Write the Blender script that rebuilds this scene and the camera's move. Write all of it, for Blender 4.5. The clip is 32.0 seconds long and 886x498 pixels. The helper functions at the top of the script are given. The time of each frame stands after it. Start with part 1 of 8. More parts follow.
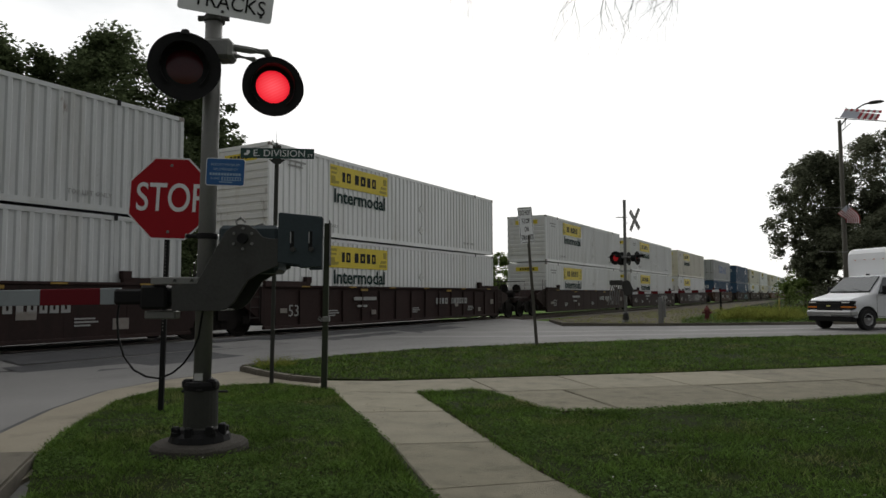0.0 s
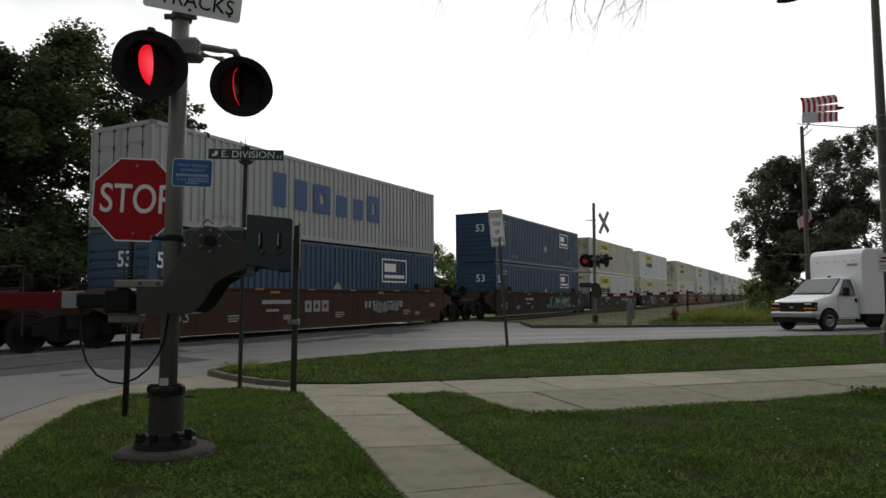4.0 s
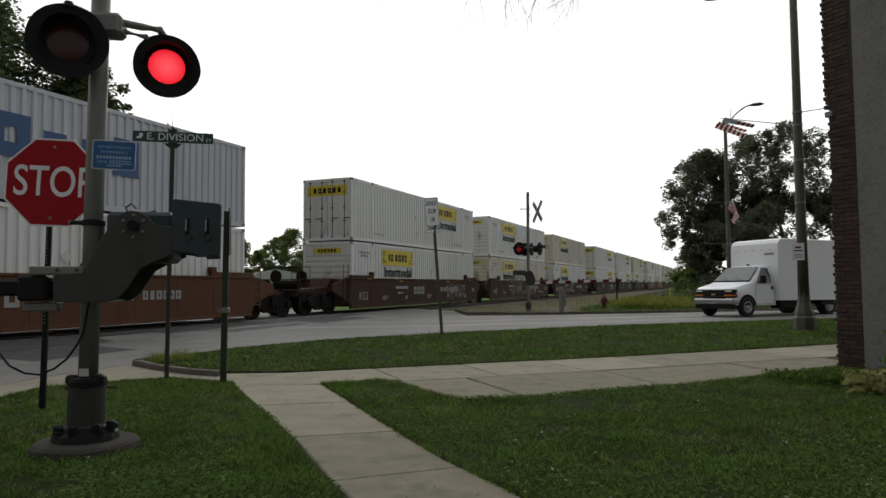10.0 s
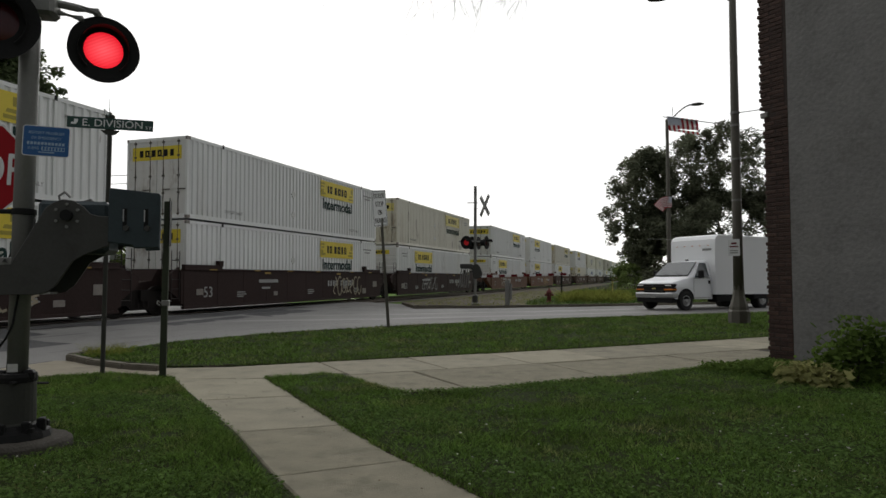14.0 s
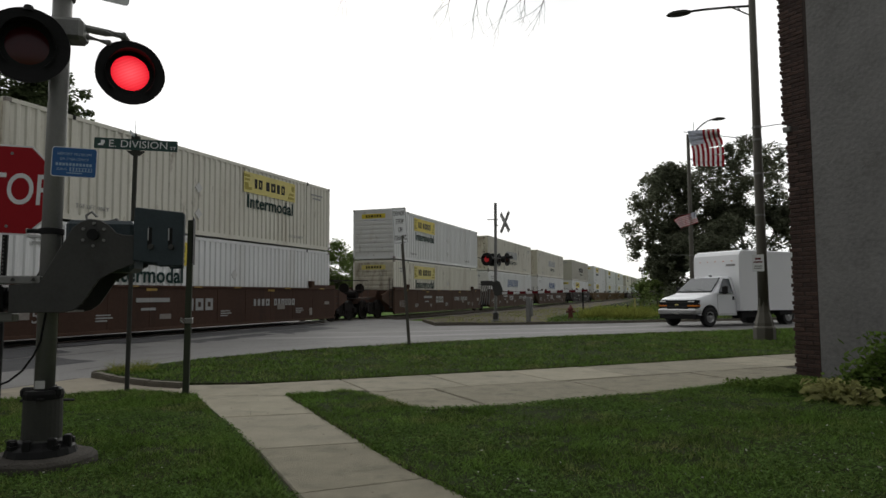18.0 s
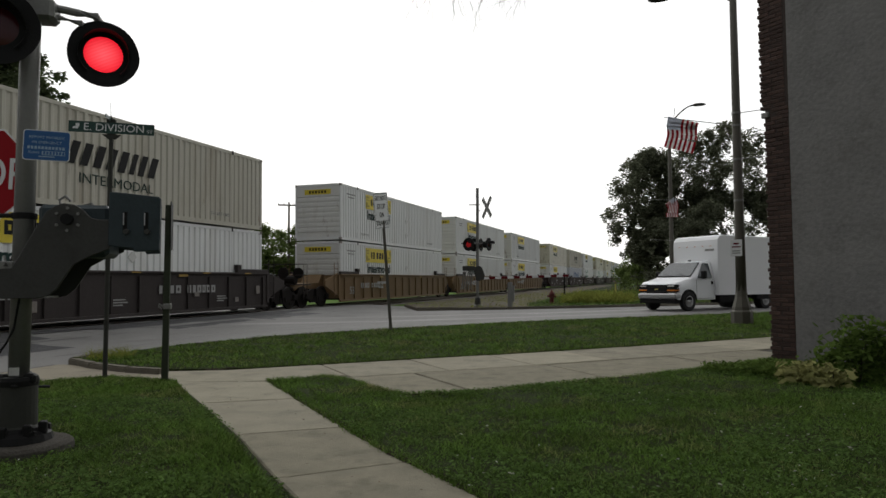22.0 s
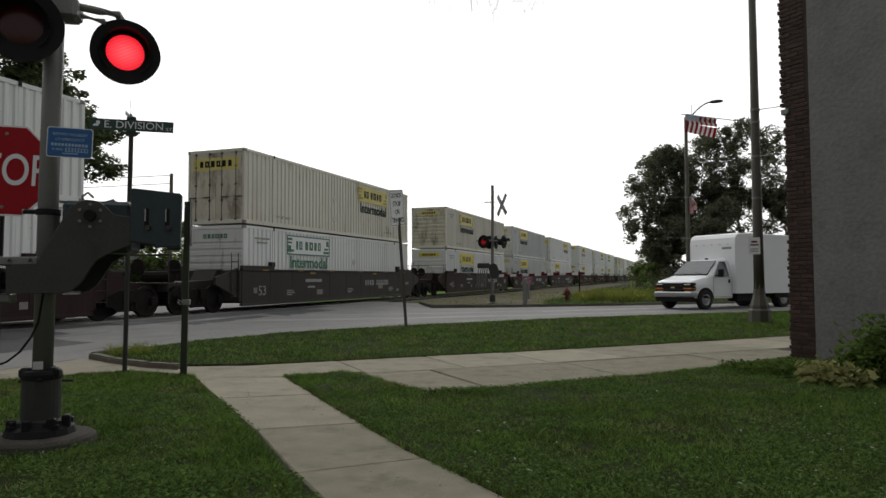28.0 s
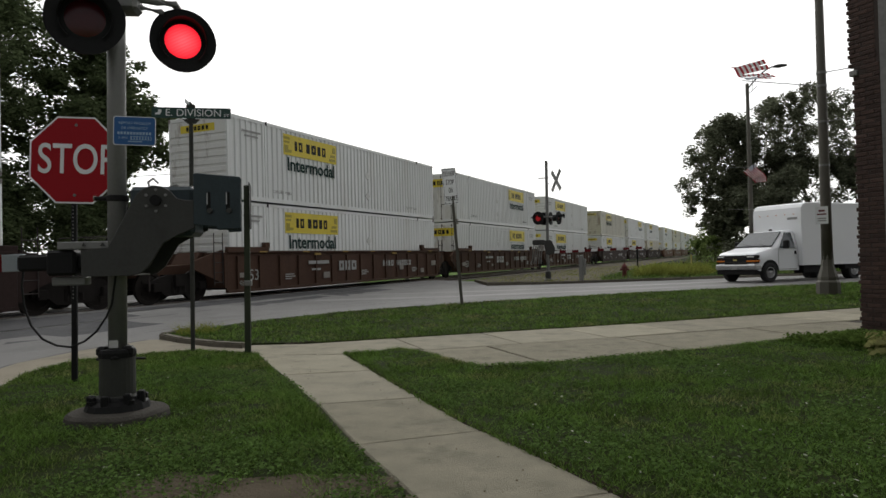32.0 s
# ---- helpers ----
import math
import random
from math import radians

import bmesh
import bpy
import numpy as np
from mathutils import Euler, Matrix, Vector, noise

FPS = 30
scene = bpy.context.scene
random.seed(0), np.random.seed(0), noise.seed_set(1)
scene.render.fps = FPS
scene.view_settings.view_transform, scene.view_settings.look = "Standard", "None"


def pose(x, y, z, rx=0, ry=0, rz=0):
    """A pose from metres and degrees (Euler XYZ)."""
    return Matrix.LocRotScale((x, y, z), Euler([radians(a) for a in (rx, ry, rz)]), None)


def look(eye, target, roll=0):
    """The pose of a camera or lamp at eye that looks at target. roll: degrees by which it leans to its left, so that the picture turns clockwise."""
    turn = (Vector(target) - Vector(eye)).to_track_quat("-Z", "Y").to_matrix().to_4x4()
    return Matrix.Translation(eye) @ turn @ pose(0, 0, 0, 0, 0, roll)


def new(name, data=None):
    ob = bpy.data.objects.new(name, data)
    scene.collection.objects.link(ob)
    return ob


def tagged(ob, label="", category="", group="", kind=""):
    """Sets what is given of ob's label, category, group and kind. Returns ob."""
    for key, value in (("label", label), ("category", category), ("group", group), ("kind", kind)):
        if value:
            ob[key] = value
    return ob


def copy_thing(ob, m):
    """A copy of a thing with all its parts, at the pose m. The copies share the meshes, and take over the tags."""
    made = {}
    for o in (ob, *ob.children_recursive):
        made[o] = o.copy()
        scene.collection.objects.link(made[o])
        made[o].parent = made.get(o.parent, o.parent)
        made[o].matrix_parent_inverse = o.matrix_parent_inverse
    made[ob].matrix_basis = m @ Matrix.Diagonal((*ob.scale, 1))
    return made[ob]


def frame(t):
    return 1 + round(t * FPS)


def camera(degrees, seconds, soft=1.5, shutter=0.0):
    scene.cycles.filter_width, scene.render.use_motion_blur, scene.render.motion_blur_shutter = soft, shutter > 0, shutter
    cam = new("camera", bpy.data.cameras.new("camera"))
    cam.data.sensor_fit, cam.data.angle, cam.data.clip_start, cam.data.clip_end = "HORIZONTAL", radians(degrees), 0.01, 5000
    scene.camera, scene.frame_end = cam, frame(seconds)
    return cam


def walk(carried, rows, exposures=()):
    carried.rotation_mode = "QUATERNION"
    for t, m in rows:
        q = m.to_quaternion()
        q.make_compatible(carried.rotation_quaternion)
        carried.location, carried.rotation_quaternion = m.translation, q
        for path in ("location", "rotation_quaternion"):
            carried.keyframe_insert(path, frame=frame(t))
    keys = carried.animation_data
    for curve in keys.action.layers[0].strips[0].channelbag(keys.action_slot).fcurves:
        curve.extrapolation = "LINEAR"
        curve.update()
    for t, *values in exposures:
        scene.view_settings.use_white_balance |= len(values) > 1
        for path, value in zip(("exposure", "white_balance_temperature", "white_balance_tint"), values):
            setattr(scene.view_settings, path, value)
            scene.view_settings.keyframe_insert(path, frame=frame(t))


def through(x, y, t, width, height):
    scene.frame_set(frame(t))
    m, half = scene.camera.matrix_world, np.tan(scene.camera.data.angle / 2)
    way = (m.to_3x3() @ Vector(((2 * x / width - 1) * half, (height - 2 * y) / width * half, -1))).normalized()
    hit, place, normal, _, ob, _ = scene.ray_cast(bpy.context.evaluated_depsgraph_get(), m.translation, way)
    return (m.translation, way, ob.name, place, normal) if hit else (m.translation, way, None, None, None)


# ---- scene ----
cam = camera(65.72, 32.0)
PATH = [
    (0, pose(-0.000, -0.000, 1.250, 94.33, 0.00, 33.32)),
    (0.5, pose(0.003, -0.005, 1.248, 94.54, 0.18, 33.83)),
    (1, pose(-0.001, -0.000, 1.257, 94.78, 0.14, 33.72)),
    (1.5, pose(0.013, -0.005, 1.254, 95.03, 0.31, 33.44)),
    (2, pose(0.010, 0.001, 1.252, 94.97, 0.31, 31.54)),
    (2.5, pose(-0.001, 0.005, 1.254, 94.83, 0.23, 30.77)),
    (3, pose(-0.007, 0.006, 1.251, 94.88, 0.26, 30.73)),
    (3.5, pose(-0.008, 0.010, 1.249, 94.63, 0.21, 30.77)),
    (5.5, pose(-0.000, 0.025, 1.255, 94.47, 0.15, 31.18)),
    (6, pose(0.018, 0.019, 1.244, 94.23, 0.42, 30.20)),
    (6.5, pose(0.021, 0.028, 1.252, 94.01, 0.32, 28.28)),
    (7, pose(0.016, 0.020, 1.248, 93.88, 0.18, 27.45)),
    (7.5, pose(0.023, 0.031, 1.242, 93.62, 0.42, 26.90)),
    (8, pose(0.022, 0.027, 1.246, 93.71, 0.26, 26.13)),
    (8.5, pose(0.022, 0.012, 1.244, 93.98, 0.08, 26.35)),
    (9, pose(0.021, 0.023, 1.242, 93.79, 0.04, 26.31)),
    (9.5, pose(0.021, 0.022, 1.245, 93.57, 0.14, 25.98)),
    (10, pose(0.013, 0.025, 1.245, 93.50, 0.23, 25.56)),
    (10.5, pose(0.025, 0.020, 1.240, 93.56, 0.17, 25.19)),
    (11, pose(0.021, 0.026, 1.240, 93.49, 0.20, 24.83)),
    (11.5, pose(0.017, 0.017, 1.243, 93.48, 0.13, 24.41)),
    (12, pose(0.021, 0.025, 1.242, 93.49, 0.30, 23.67)),
    (12.5, pose(0.012, 0.036, 1.241, 93.15, 0.11, 22.58)),
    (13, pose(0.019, 0.036, 1.244, 93.01, 0.13, 22.02)),
    (13.5, pose(0.023, 0.027, 1.239, 92.92, 0.12, 21.61)),
    (14, pose(0.015, 0.033, 1.248, 92.92, 0.00, 21.16)),
    (14.5, pose(0.027, 0.024, 1.239, 92.93, 0.21, 21.39)),
    (16.5, pose(0.030, 0.017, 1.241, 93.70, 0.06, 22.10)),
    (17, pose(0.037, 0.007, 1.244, 93.84, 0.15, 22.33)),
    (17.5, pose(0.035, 0.015, 1.240, 94.43, 0.19, 22.73)),
    (18, pose(0.024, 0.022, 1.246, 94.34, 0.19, 22.88)),
    (18.5, pose(0.018, 0.024, 1.242, 94.37, 0.15, 23.13)),
    (19, pose(0.021, 0.031, 1.240, 94.32, 0.28, 23.40)),
    (19.5, pose(0.029, 0.028, 1.238, 93.75, 0.25, 22.42)),
    (20, pose(0.017, 0.026, 1.243, 93.28, 0.09, 22.37)),
    (20.5, pose(0.022, 0.033, 1.235, 92.82, 0.34, 22.34)),
    (21, pose(0.033, 0.044, 1.240, 92.84, 0.34, 22.38)),
    (21.5, pose(0.036, 0.040, 1.237, 93.14, 0.38, 21.77)),
    (22, pose(0.043, 0.037, 1.243, 93.10, 0.32, 21.42)),
    (22.5, pose(0.024, 0.041, 1.246, 93.12, 0.13, 21.13)),
    (23, pose(0.027, 0.040, 1.247, 93.33, 0.23, 21.12)),
    (23.5, pose(0.017, 0.038, 1.243, 93.38, 0.23, 21.06)),
    (24, pose(0.016, 0.041, 1.236, 93.43, 0.21, 21.33)),
    (24.5, pose(0.029, 0.032, 1.244, 93.48, 0.23, 21.56)),
    (25, pose(0.020, 0.037, 1.239, 93.47, 0.24, 21.50)),
    (25.5, pose(0.031, 0.038, 1.241, 93.46, 0.32, 21.49)),
    (27.5, pose(0.011, 0.029, 1.234, 92.76, 0.16, 21.57)),
    (28, pose(0.017, 0.019, 1.238, 92.89, 0.10, 22.60)),
    (28.5, pose(0.023, 0.019, 1.239, 92.84, 0.23, 23.20)),
    (29, pose(0.033, 0.016, 1.238, 93.08, 0.20, 23.11)),
    (29.5, pose(0.034, 0.015, 1.237, 93.01, 0.22, 23.00)),
    (30, pose(0.021, 0.014, 1.241, 92.94, -0.11, 23.09)),
    (30.5, pose(0.019, 0.009, 1.238, 92.86, -0.11, 24.45)),
    (31, pose(0.018, 0.014, 1.238, 92.58, 0.07, 26.30)),
    (31.5, pose(0.019, 0.008, 1.225, 92.16, 0.09, 26.12)),
    (32, pose(0.038, -0.005, 1.216, 91.16, 1.25, 27.21)),
]
walk(cam, PATH, [(0.0, 0.03), (6.0, 0.05), (8.0, 0.10), (14.0, 0.10), (24.0, 0.14), (28.0, 0.20), (30.0, 0.20), (31.5, 0.24), (32.0, 0.36)])

# ---- sky and light: a bright overcast day, the sun hidden ahead ----
SUN_DIR = (-0.45, 0.79, 0.42)
SKY_BACK = 0.22
world = bpy.data.worlds.new("overcast")
scene.world = world
world.use_nodes = True
wn, wl = world.node_tree.nodes, world.node_tree.links
wn.clear()
w_out = wn.new("ShaderNodeOutputWorld")
w_bg = wn.new("ShaderNodeBackground")
w_sky = wn.new("ShaderNodeTexSky")
w_sky.sky_type, w_sky.sun_disc = "NISHITA", False
w_sky.sun_elevation, w_sky.sun_rotation = radians(25), radians(-30)
w_dim = wn.new("ShaderNodeMixRGB")
w_dim.blend_type, w_dim.inputs[0].default_value, w_dim.inputs[2].default_value = "MULTIPLY", 1.0, (0.1, 0.1, 0.1, 1)
w_co = wn.new("ShaderNodeTexCoord")
w_map = wn.new("ShaderNodeMapping")
w_map.inputs["Scale"].default_value = (1.2, 1.2, 3.2)
w_n = wn.new("ShaderNodeTexNoise")
w_n.inputs["Scale"].default_value, w_n.inputs["Detail"].default_value, w_n.inputs["Roughness"].default_value = 1.6, 6, 0.55
w_ramp = wn.new("ShaderNodeValToRGB")
w_ramp.color_ramp.elements[0].position, w_ramp.color_ramp.elements[0].color = 0.30, (0.78, 0.80, 0.81, 1)
w_ramp.color_ramp.elements[1].position, w_ramp.color_ramp.elements[1].color = 0.47, (1.01, 1.01, 1.0, 1)
# the cloud deck is brightest round the hidden sun and dims away from it
w_dot = wn.new("ShaderNodeVectorMath")
w_dot.operation = "DOT_PRODUCT"
w_dot.inputs[1].default_value = SUN_DIR
w_fall = wn.new("ShaderNodeValToRGB")
w_fall.color_ramp.interpolation = "EASE"
w_fall.color_ramp.elements[0].position, w_fall.color_ramp.elements[0].color = 0.30, (SKY_BACK, SKY_BACK, SKY_BACK * 1.03, 1)
w_fall.color_ramp.elements[1].position, w_fall.color_ramp.elements[1].color = 0.88, (1, 1, 1, 1)
w_half = wn.new("ShaderNodeMath")
w_half.operation = "MULTIPLY_ADD"
w_half.inputs[1].default_value, w_half.inputs[2].default_value = 0.5, 0.5
w_mul = wn.new("ShaderNodeMixRGB")
w_mul.blend_type, w_mul.inputs[0].default_value = "MULTIPLY", 1.0
w_mix = wn.new("ShaderNodeMixRGB")
w_mix.inputs[0].default_value = 0.96
wl.new(w_co.outputs["Generated"], w_map.inputs[0])
wl.new(w_co.outputs["Generated"], w_dot.inputs[0])
wl.new(w_dot.outputs["Value"], w_half.inputs[0])
wl.new(w_half.outputs[0], w_fall.inputs[0])
wl.new(w_map.outputs[0], w_n.inputs["Vector"])
wl.new(w_n.outputs["Fac"], w_ramp.inputs[0])
wl.new(w_ramp.outputs[0], w_mul.inputs[1])
wl.new(w_fall.outputs[0], w_mul.inputs[2])
wl.new(w_sky.outputs[0], w_dim.inputs[1])
wl.new(w_dim.outputs[0], w_mix.inputs[1])
wl.new(w_mul.outputs[0], w_mix.inputs[2])
wl.new(w_mix.outputs[0], w_bg.inputs[0])
w_bg.inputs[1].default_value = 1.06
wl.new(w_bg.outputs[0], w_out.inputs[0])

sun_data = bpy.data.lights.new("sun", "SUN")
sun_data.energy, sun_data.angle, sun_data.color = 0.5, radians(25), (1.0, 0.97, 0.93)
sun = new("sun", sun_data)
sun.matrix_world = look([c * 30 for c in SUN_DIR], (0, 0, 0))


# ---- helpers ----
def part(name, bm, material, parent=None, label="", smooth=False):
    me = bpy.data.meshes.new(name)
    bm.to_mesh(me)
    bm.free()
    if smooth:
        for p in me.polygons:
            p.use_smooth = True
    me.materials.append(material)
    ob = new(name, me)
    ob.parent = parent
    if label:
        ob["label"] = label
    return ob


def again(ob, m, parent=None):
    """Another object on the same mesh."""
    o = new(ob.name.split(".")[0], ob.data)
    o.parent = parent if parent is not None else ob.parent
    o.matrix_basis = m
    return o


def thing(name, label, category, m=None, group="", kind=""):
    ob = new(name)
    ob.empty_display_size = 0.2
    tagged(ob, label, category, group, kind)
    if m is not None:
        ob.matrix_basis = m
    return ob


def box(bm, x0, y0, z0, x1, y1, z1):
    r = bmesh.ops.create_cube(bm, size=1.0)
    for v in r["verts"]:
        v.co = Vector(((x0 + x1) / 2 + v.co.x * (x1 - x0), (y0 + y1) / 2 + v.co.y * (y1 - y0), (z0 + z1) / 2 + v.co.z * (z1 - z0)))
    return r["verts"]


def bbox(bm, x0, y0, z0, x1, y1, z1, b=0.01):
    """A box with bevelled edges."""
    vs = box(bm, x0, y0, z0, x1, y1, z1)
    es = list({e for v in vs for e in v.link_edges})
    bmesh.ops.bevel(bm, geom=es, offset=b, segments=1, affect="EDGES")


def cyl(bm, p0, p1, r0, r1=None, n=12, caps=True):
    p0, p1 = Vector(p0), Vector(p1)
    d = p1 - p0
    r1 = r0 if r1 is None else r1
    res = bmesh.ops.create_cone(bm, segments=n, radius1=max(r0, 1e-4), radius2=max(r1, 1e-4), depth=d.length, cap_ends=caps)
    m = Matrix.Translation((p0 + p1) / 2) @ d.to_track_quat("Z", "Y").to_matrix().to_4x4()
    bmesh.ops.transform(bm, matrix=m, verts=res["verts"])
    return res["verts"]


def tube(bm, pts, r, n=6):
    """A bent round bar through pts, in one piece."""
    pts = [Vector(p) for p in pts]
    rings = []
    for i, p in enumerate(pts):
        d = (pts[min(i + 1, len(pts) - 1)] - pts[max(i - 1, 0)]).normalized()
        up = Vector((0, 0, 1)) if abs(d.z) < 0.9 else Vector((1, 0, 0))
        u = d.cross(up).normalized()
        v = d.cross(u)
        rings.append([bm.verts.new(p + (u * math.cos(k * 2 * math.pi / n) + v * math.sin(k * 2 * math.pi / n)) * r) for k in range(n)])
    fs = []
    for a, b in zip(rings, rings[1:]):
        # start each ring at the point nearest to the last ring's start
        j = min(range(n), key=lambda q: (b[q].co - a[0].co).length)
        b[:] = b[j:] + b[:j]
        for k in range(n):
            fs.append(bm.faces.new((a[k], a[(k + 1) % n], b[(k + 1) % n], b[k])))
    fs.append(bm.faces.new(list(reversed(rings[0]))))
    fs.append(bm.faces.new(rings[-1]))
    bmesh.ops.recalc_face_normals(bm, faces=fs)


def lathe(bm, prof, n=20, c=(0, 0)):
    """A turned body from (radius, z) pairs."""
    rings = []
    for r, z in prof:
        rings.append([bm.verts.new((c[0] + r * math.cos(k * 2 * math.pi / n), c[1] + r * math.sin(k * 2 * math.pi / n), z)) for k in range(n)])
    for a, b in zip(rings, rings[1:]):
        for k in range(n):
            bm.faces.new((a[k], a[(k + 1) % n], b[(k + 1) % n], b[k]))
    bm.faces.new(list(reversed(rings[0])))
    bm.faces.new(rings[-1])


def plate(bm, pts, y0, y1):
    """A polygon given in x and z, extruded from y0 to y1."""
    a = [bm.verts.new((x, y0, z)) for x, z in pts]
    b = [bm.verts.new((x, y1, z)) for x, z in pts]
    n = len(pts)
    bm.faces.new(a)
    bm.faces.new(list(reversed(b)))
    for k in range(n):
        bm.faces.new((a[k], b[k], b[(k + 1) % n], a[(k + 1) % n]))
    bmesh.ops.recalc_face_normals(bm, faces=bm.faces)


def letters(text, size, material, parent, m, name="lettering", label="", depth=0.003, width=None, bold=0.0, fine=2):
    """Raised lettering in the built-in font, centred, facing local +z of m."""
    cu = bpy.data.curves.new("tmp", "FONT")
    cu.body, cu.size, cu.extrude, cu.align_x, cu.align_y, cu.resolution_u = text, size, depth, "CENTER", "CENTER", fine
    cu.offset = bold
    tmp = new("tmp", cu)
    dg = bpy.context.evaluated_depsgraph_get()
    me = bpy.data.meshes.new_from_object(tmp.evaluated_get(dg))
    bpy.data.objects.remove(tmp)
    bpy.data.curves.remove(cu)
    if width:
        xs = [v.co.x for v in me.vertices]
        k = width / max(max(xs) - min(xs), 1e-6)
        for v in me.vertices:
            v.co.x *= k
    me.materials.clear()
    me.materials.append(material)
    ob = new(name, me)
    ob.parent = parent
    ob.matrix_basis = m
    if label:
        ob["label"] = label
    return ob


# ---- materials ----
def mat(name, col, rough=0.6, metal=0.0, scale=3.0, vary=0.25, fine=40.0, bump=0.15, dirt=None, dirt_amount=0.35, per_object=0.0, streak=False, spec=0.4, rust=0.0):
    m = bpy.data.materials.new(name)
    m.use_nodes = True
    n, l = m.node_tree.nodes, m.node_tree.links
    b = n["Principled BSDF"]
    b.inputs["Metallic"].default_value, b.inputs["Roughness"].default_value = metal, rough
    b.inputs["Specular IOR Level"].default_value = spec
    co = n.new("ShaderNodeTexCoord")
    big = n.new("ShaderNodeTexNoise")
    big.inputs["Scale"].default_value, big.inputs["Detail"].default_value = scale, 5
    if streak:
        mp = n.new("ShaderNodeMapping")
        mp.inputs["Scale"].default_value = (1.0, 1.0, 0.12)
        l.new(co.outputs["Object"], mp.inputs[0])
        l.new(mp.outputs[0], big.inputs["Vector"])
    else:
        l.new(co.outputs["Object"], big.inputs["Vector"])
    small = n.new("ShaderNodeTexNoise")
    small.inputs["Scale"].default_value, small.inputs["Detail"].default_value = fine, 4
    l.new(co.outputs["Object"], small.inputs["Vector"])
    dark = tuple(c * (1 - vary) for c in col)
    light = tuple(min(1, c * (1 + vary)) for c in col)
    mix = n.new("ShaderNodeMixRGB")
    mix.inputs[1].default_value, mix.inputs[2].default_value = (*dark, 1), (*light, 1)
    add = n.new("ShaderNodeMath")
    add.operation = "MULTIPLY_ADD"
    add.inputs[1].default_value, add.inputs[2].default_value = 0.5, 0.0
    l.new(small.outputs["Fac"], add.inputs[0])
    add2 = n.new("ShaderNodeMath")
    add2.operation = "MULTIPLY_ADD"
    add2.inputs[1].default_value = 0.5
    l.new(big.outputs["Fac"], add2.inputs[0])
    l.new(add.outputs[0], add2.inputs[2])
    l.new(add2.outputs[0], mix.inputs[0])
    out = mix.outputs[0]
    if dirt:
        rp = n.new("ShaderNodeValToRGB")
        rp.color_ramp.elements[0].position, rp.color_ramp.elements[1].position = 0.52, 0.75
        dn = n.new("ShaderNodeTexNoise")
        dn.inputs["Scale"].default_value, dn.inputs["Detail"].default_value, dn.inputs["Roughness"].default_value = scale * 0.7, 8, 0.7
        mp2 = n.new("ShaderNodeMapping")
        mp2.inputs["Location"].default_value = (3.7, 1.3, 2.2)
        if streak:
            mp2.inputs["Scale"].default_value = (1.0, 1.0, 0.2)
        l.new(co.outputs["Object"], mp2.inputs[0])
        l.new(mp2.outputs[0], dn.inputs["Vector"])
        l.new(dn.outputs["Fac"], rp.inputs[0])
        fac = n.new("ShaderNodeMath")
        fac.operation = "MULTIPLY"
        fac.inputs[1].default_value = dirt_amount
        l.new(rp.outputs[0], fac.inputs[0])
        dm = n.new("ShaderNodeMixRGB")
        dm.inputs[2].default_value = (*dirt, 1)
        l.new(fac.outputs[0], dm.inputs[0])
        l.new(out, dm.inputs[1])
        out = dm.outputs[0]
    if rust:
        # rust bleeding in specks and short runs
        rn, rr, rm = n.new("ShaderNodeTexNoise"), n.new("ShaderNodeValToRGB"), n.new("ShaderNodeMapping")
        oi2, ofs = n.new("ShaderNodeObjectInfo"), n.new("ShaderNodeVectorMath")
        ofs.operation = "SCALE"
        ofs.inputs[0].default_value = (40, 40, 40)
        l.new(oi2.outputs["Random"], ofs.inputs["Scale"])
        l.new(ofs.outputs[0], rm.inputs["Location"])
        rm.inputs["Scale"].default_value = (1.0, 1.0, 0.35)
        rn.inputs["Scale"].default_value, rn.inputs["Detail"].default_value, rn.inputs["Roughness"].default_value = 1.6, 9, 0.72
        rr.color_ramp.elements[0].position, rr.color_ramp.elements[1].position = 0.70 - 0.12 * rust, 0.78 - 0.08 * rust
        l.new(co.outputs["Object"], rm.inputs[0])
        l.new(rm.outputs[0], rn.inputs["Vector"])
        l.new(rn.outputs["Fac"], rr.inputs[0])
        rf, rx = n.new("ShaderNodeMath"), n.new("ShaderNodeMixRGB")
        rf.operation = "MULTIPLY"
        rf.inputs[1].default_value = 0.75
        l.new(rr.outputs[0], rf.inputs[0])
        l.new(rf.outputs[0], rx.inputs[0])
        l.new(out, rx.inputs[1])
        rx.inputs[2].default_value = (0.13, 0.075, 0.042, 1)
        out = rx.outputs[0]
    if per_object:
        oi = n.new("ShaderNodeObjectInfo")
        mr = n.new("ShaderNodeMapRange")
        mr.inputs["To Min"].default_value, mr.inputs["To Max"].default_value = 1 - per_object, 1 + per_object
        l.new(oi.outputs["Random"], mr.inputs["Value"])
        hs = n.new("ShaderNodeHueSaturation")
        l.new(mr.outputs[0], hs.inputs["Value"])
        l.new(out, hs.inputs["Color"])
        out = hs.outputs[0]
    l.new(out, b.inputs["Base Color"])
    if bump:
        bp = n.new("ShaderNodeBump")
        bp.inputs["Strength"].default_value, bp.inputs["Distance"].default_value = bump, 0.02
        l.new(small.outputs["Fac"], bp.inputs["Height"])
        l.new(bp.outputs[0], b.inputs["Normal"])
    return m


def glow(name, col, strength):
    m = bpy.data.materials.new(name)
    m.use_nodes = True
    b = m.node_tree.nodes["Principled BSDF"]
    b.inputs["Base Color"].default_value = (*col, 1)
    b.inputs["Emission Color"].default_value = (*col, 1)
    b.inputs["Emission Strength"].default_value = strength
    return m


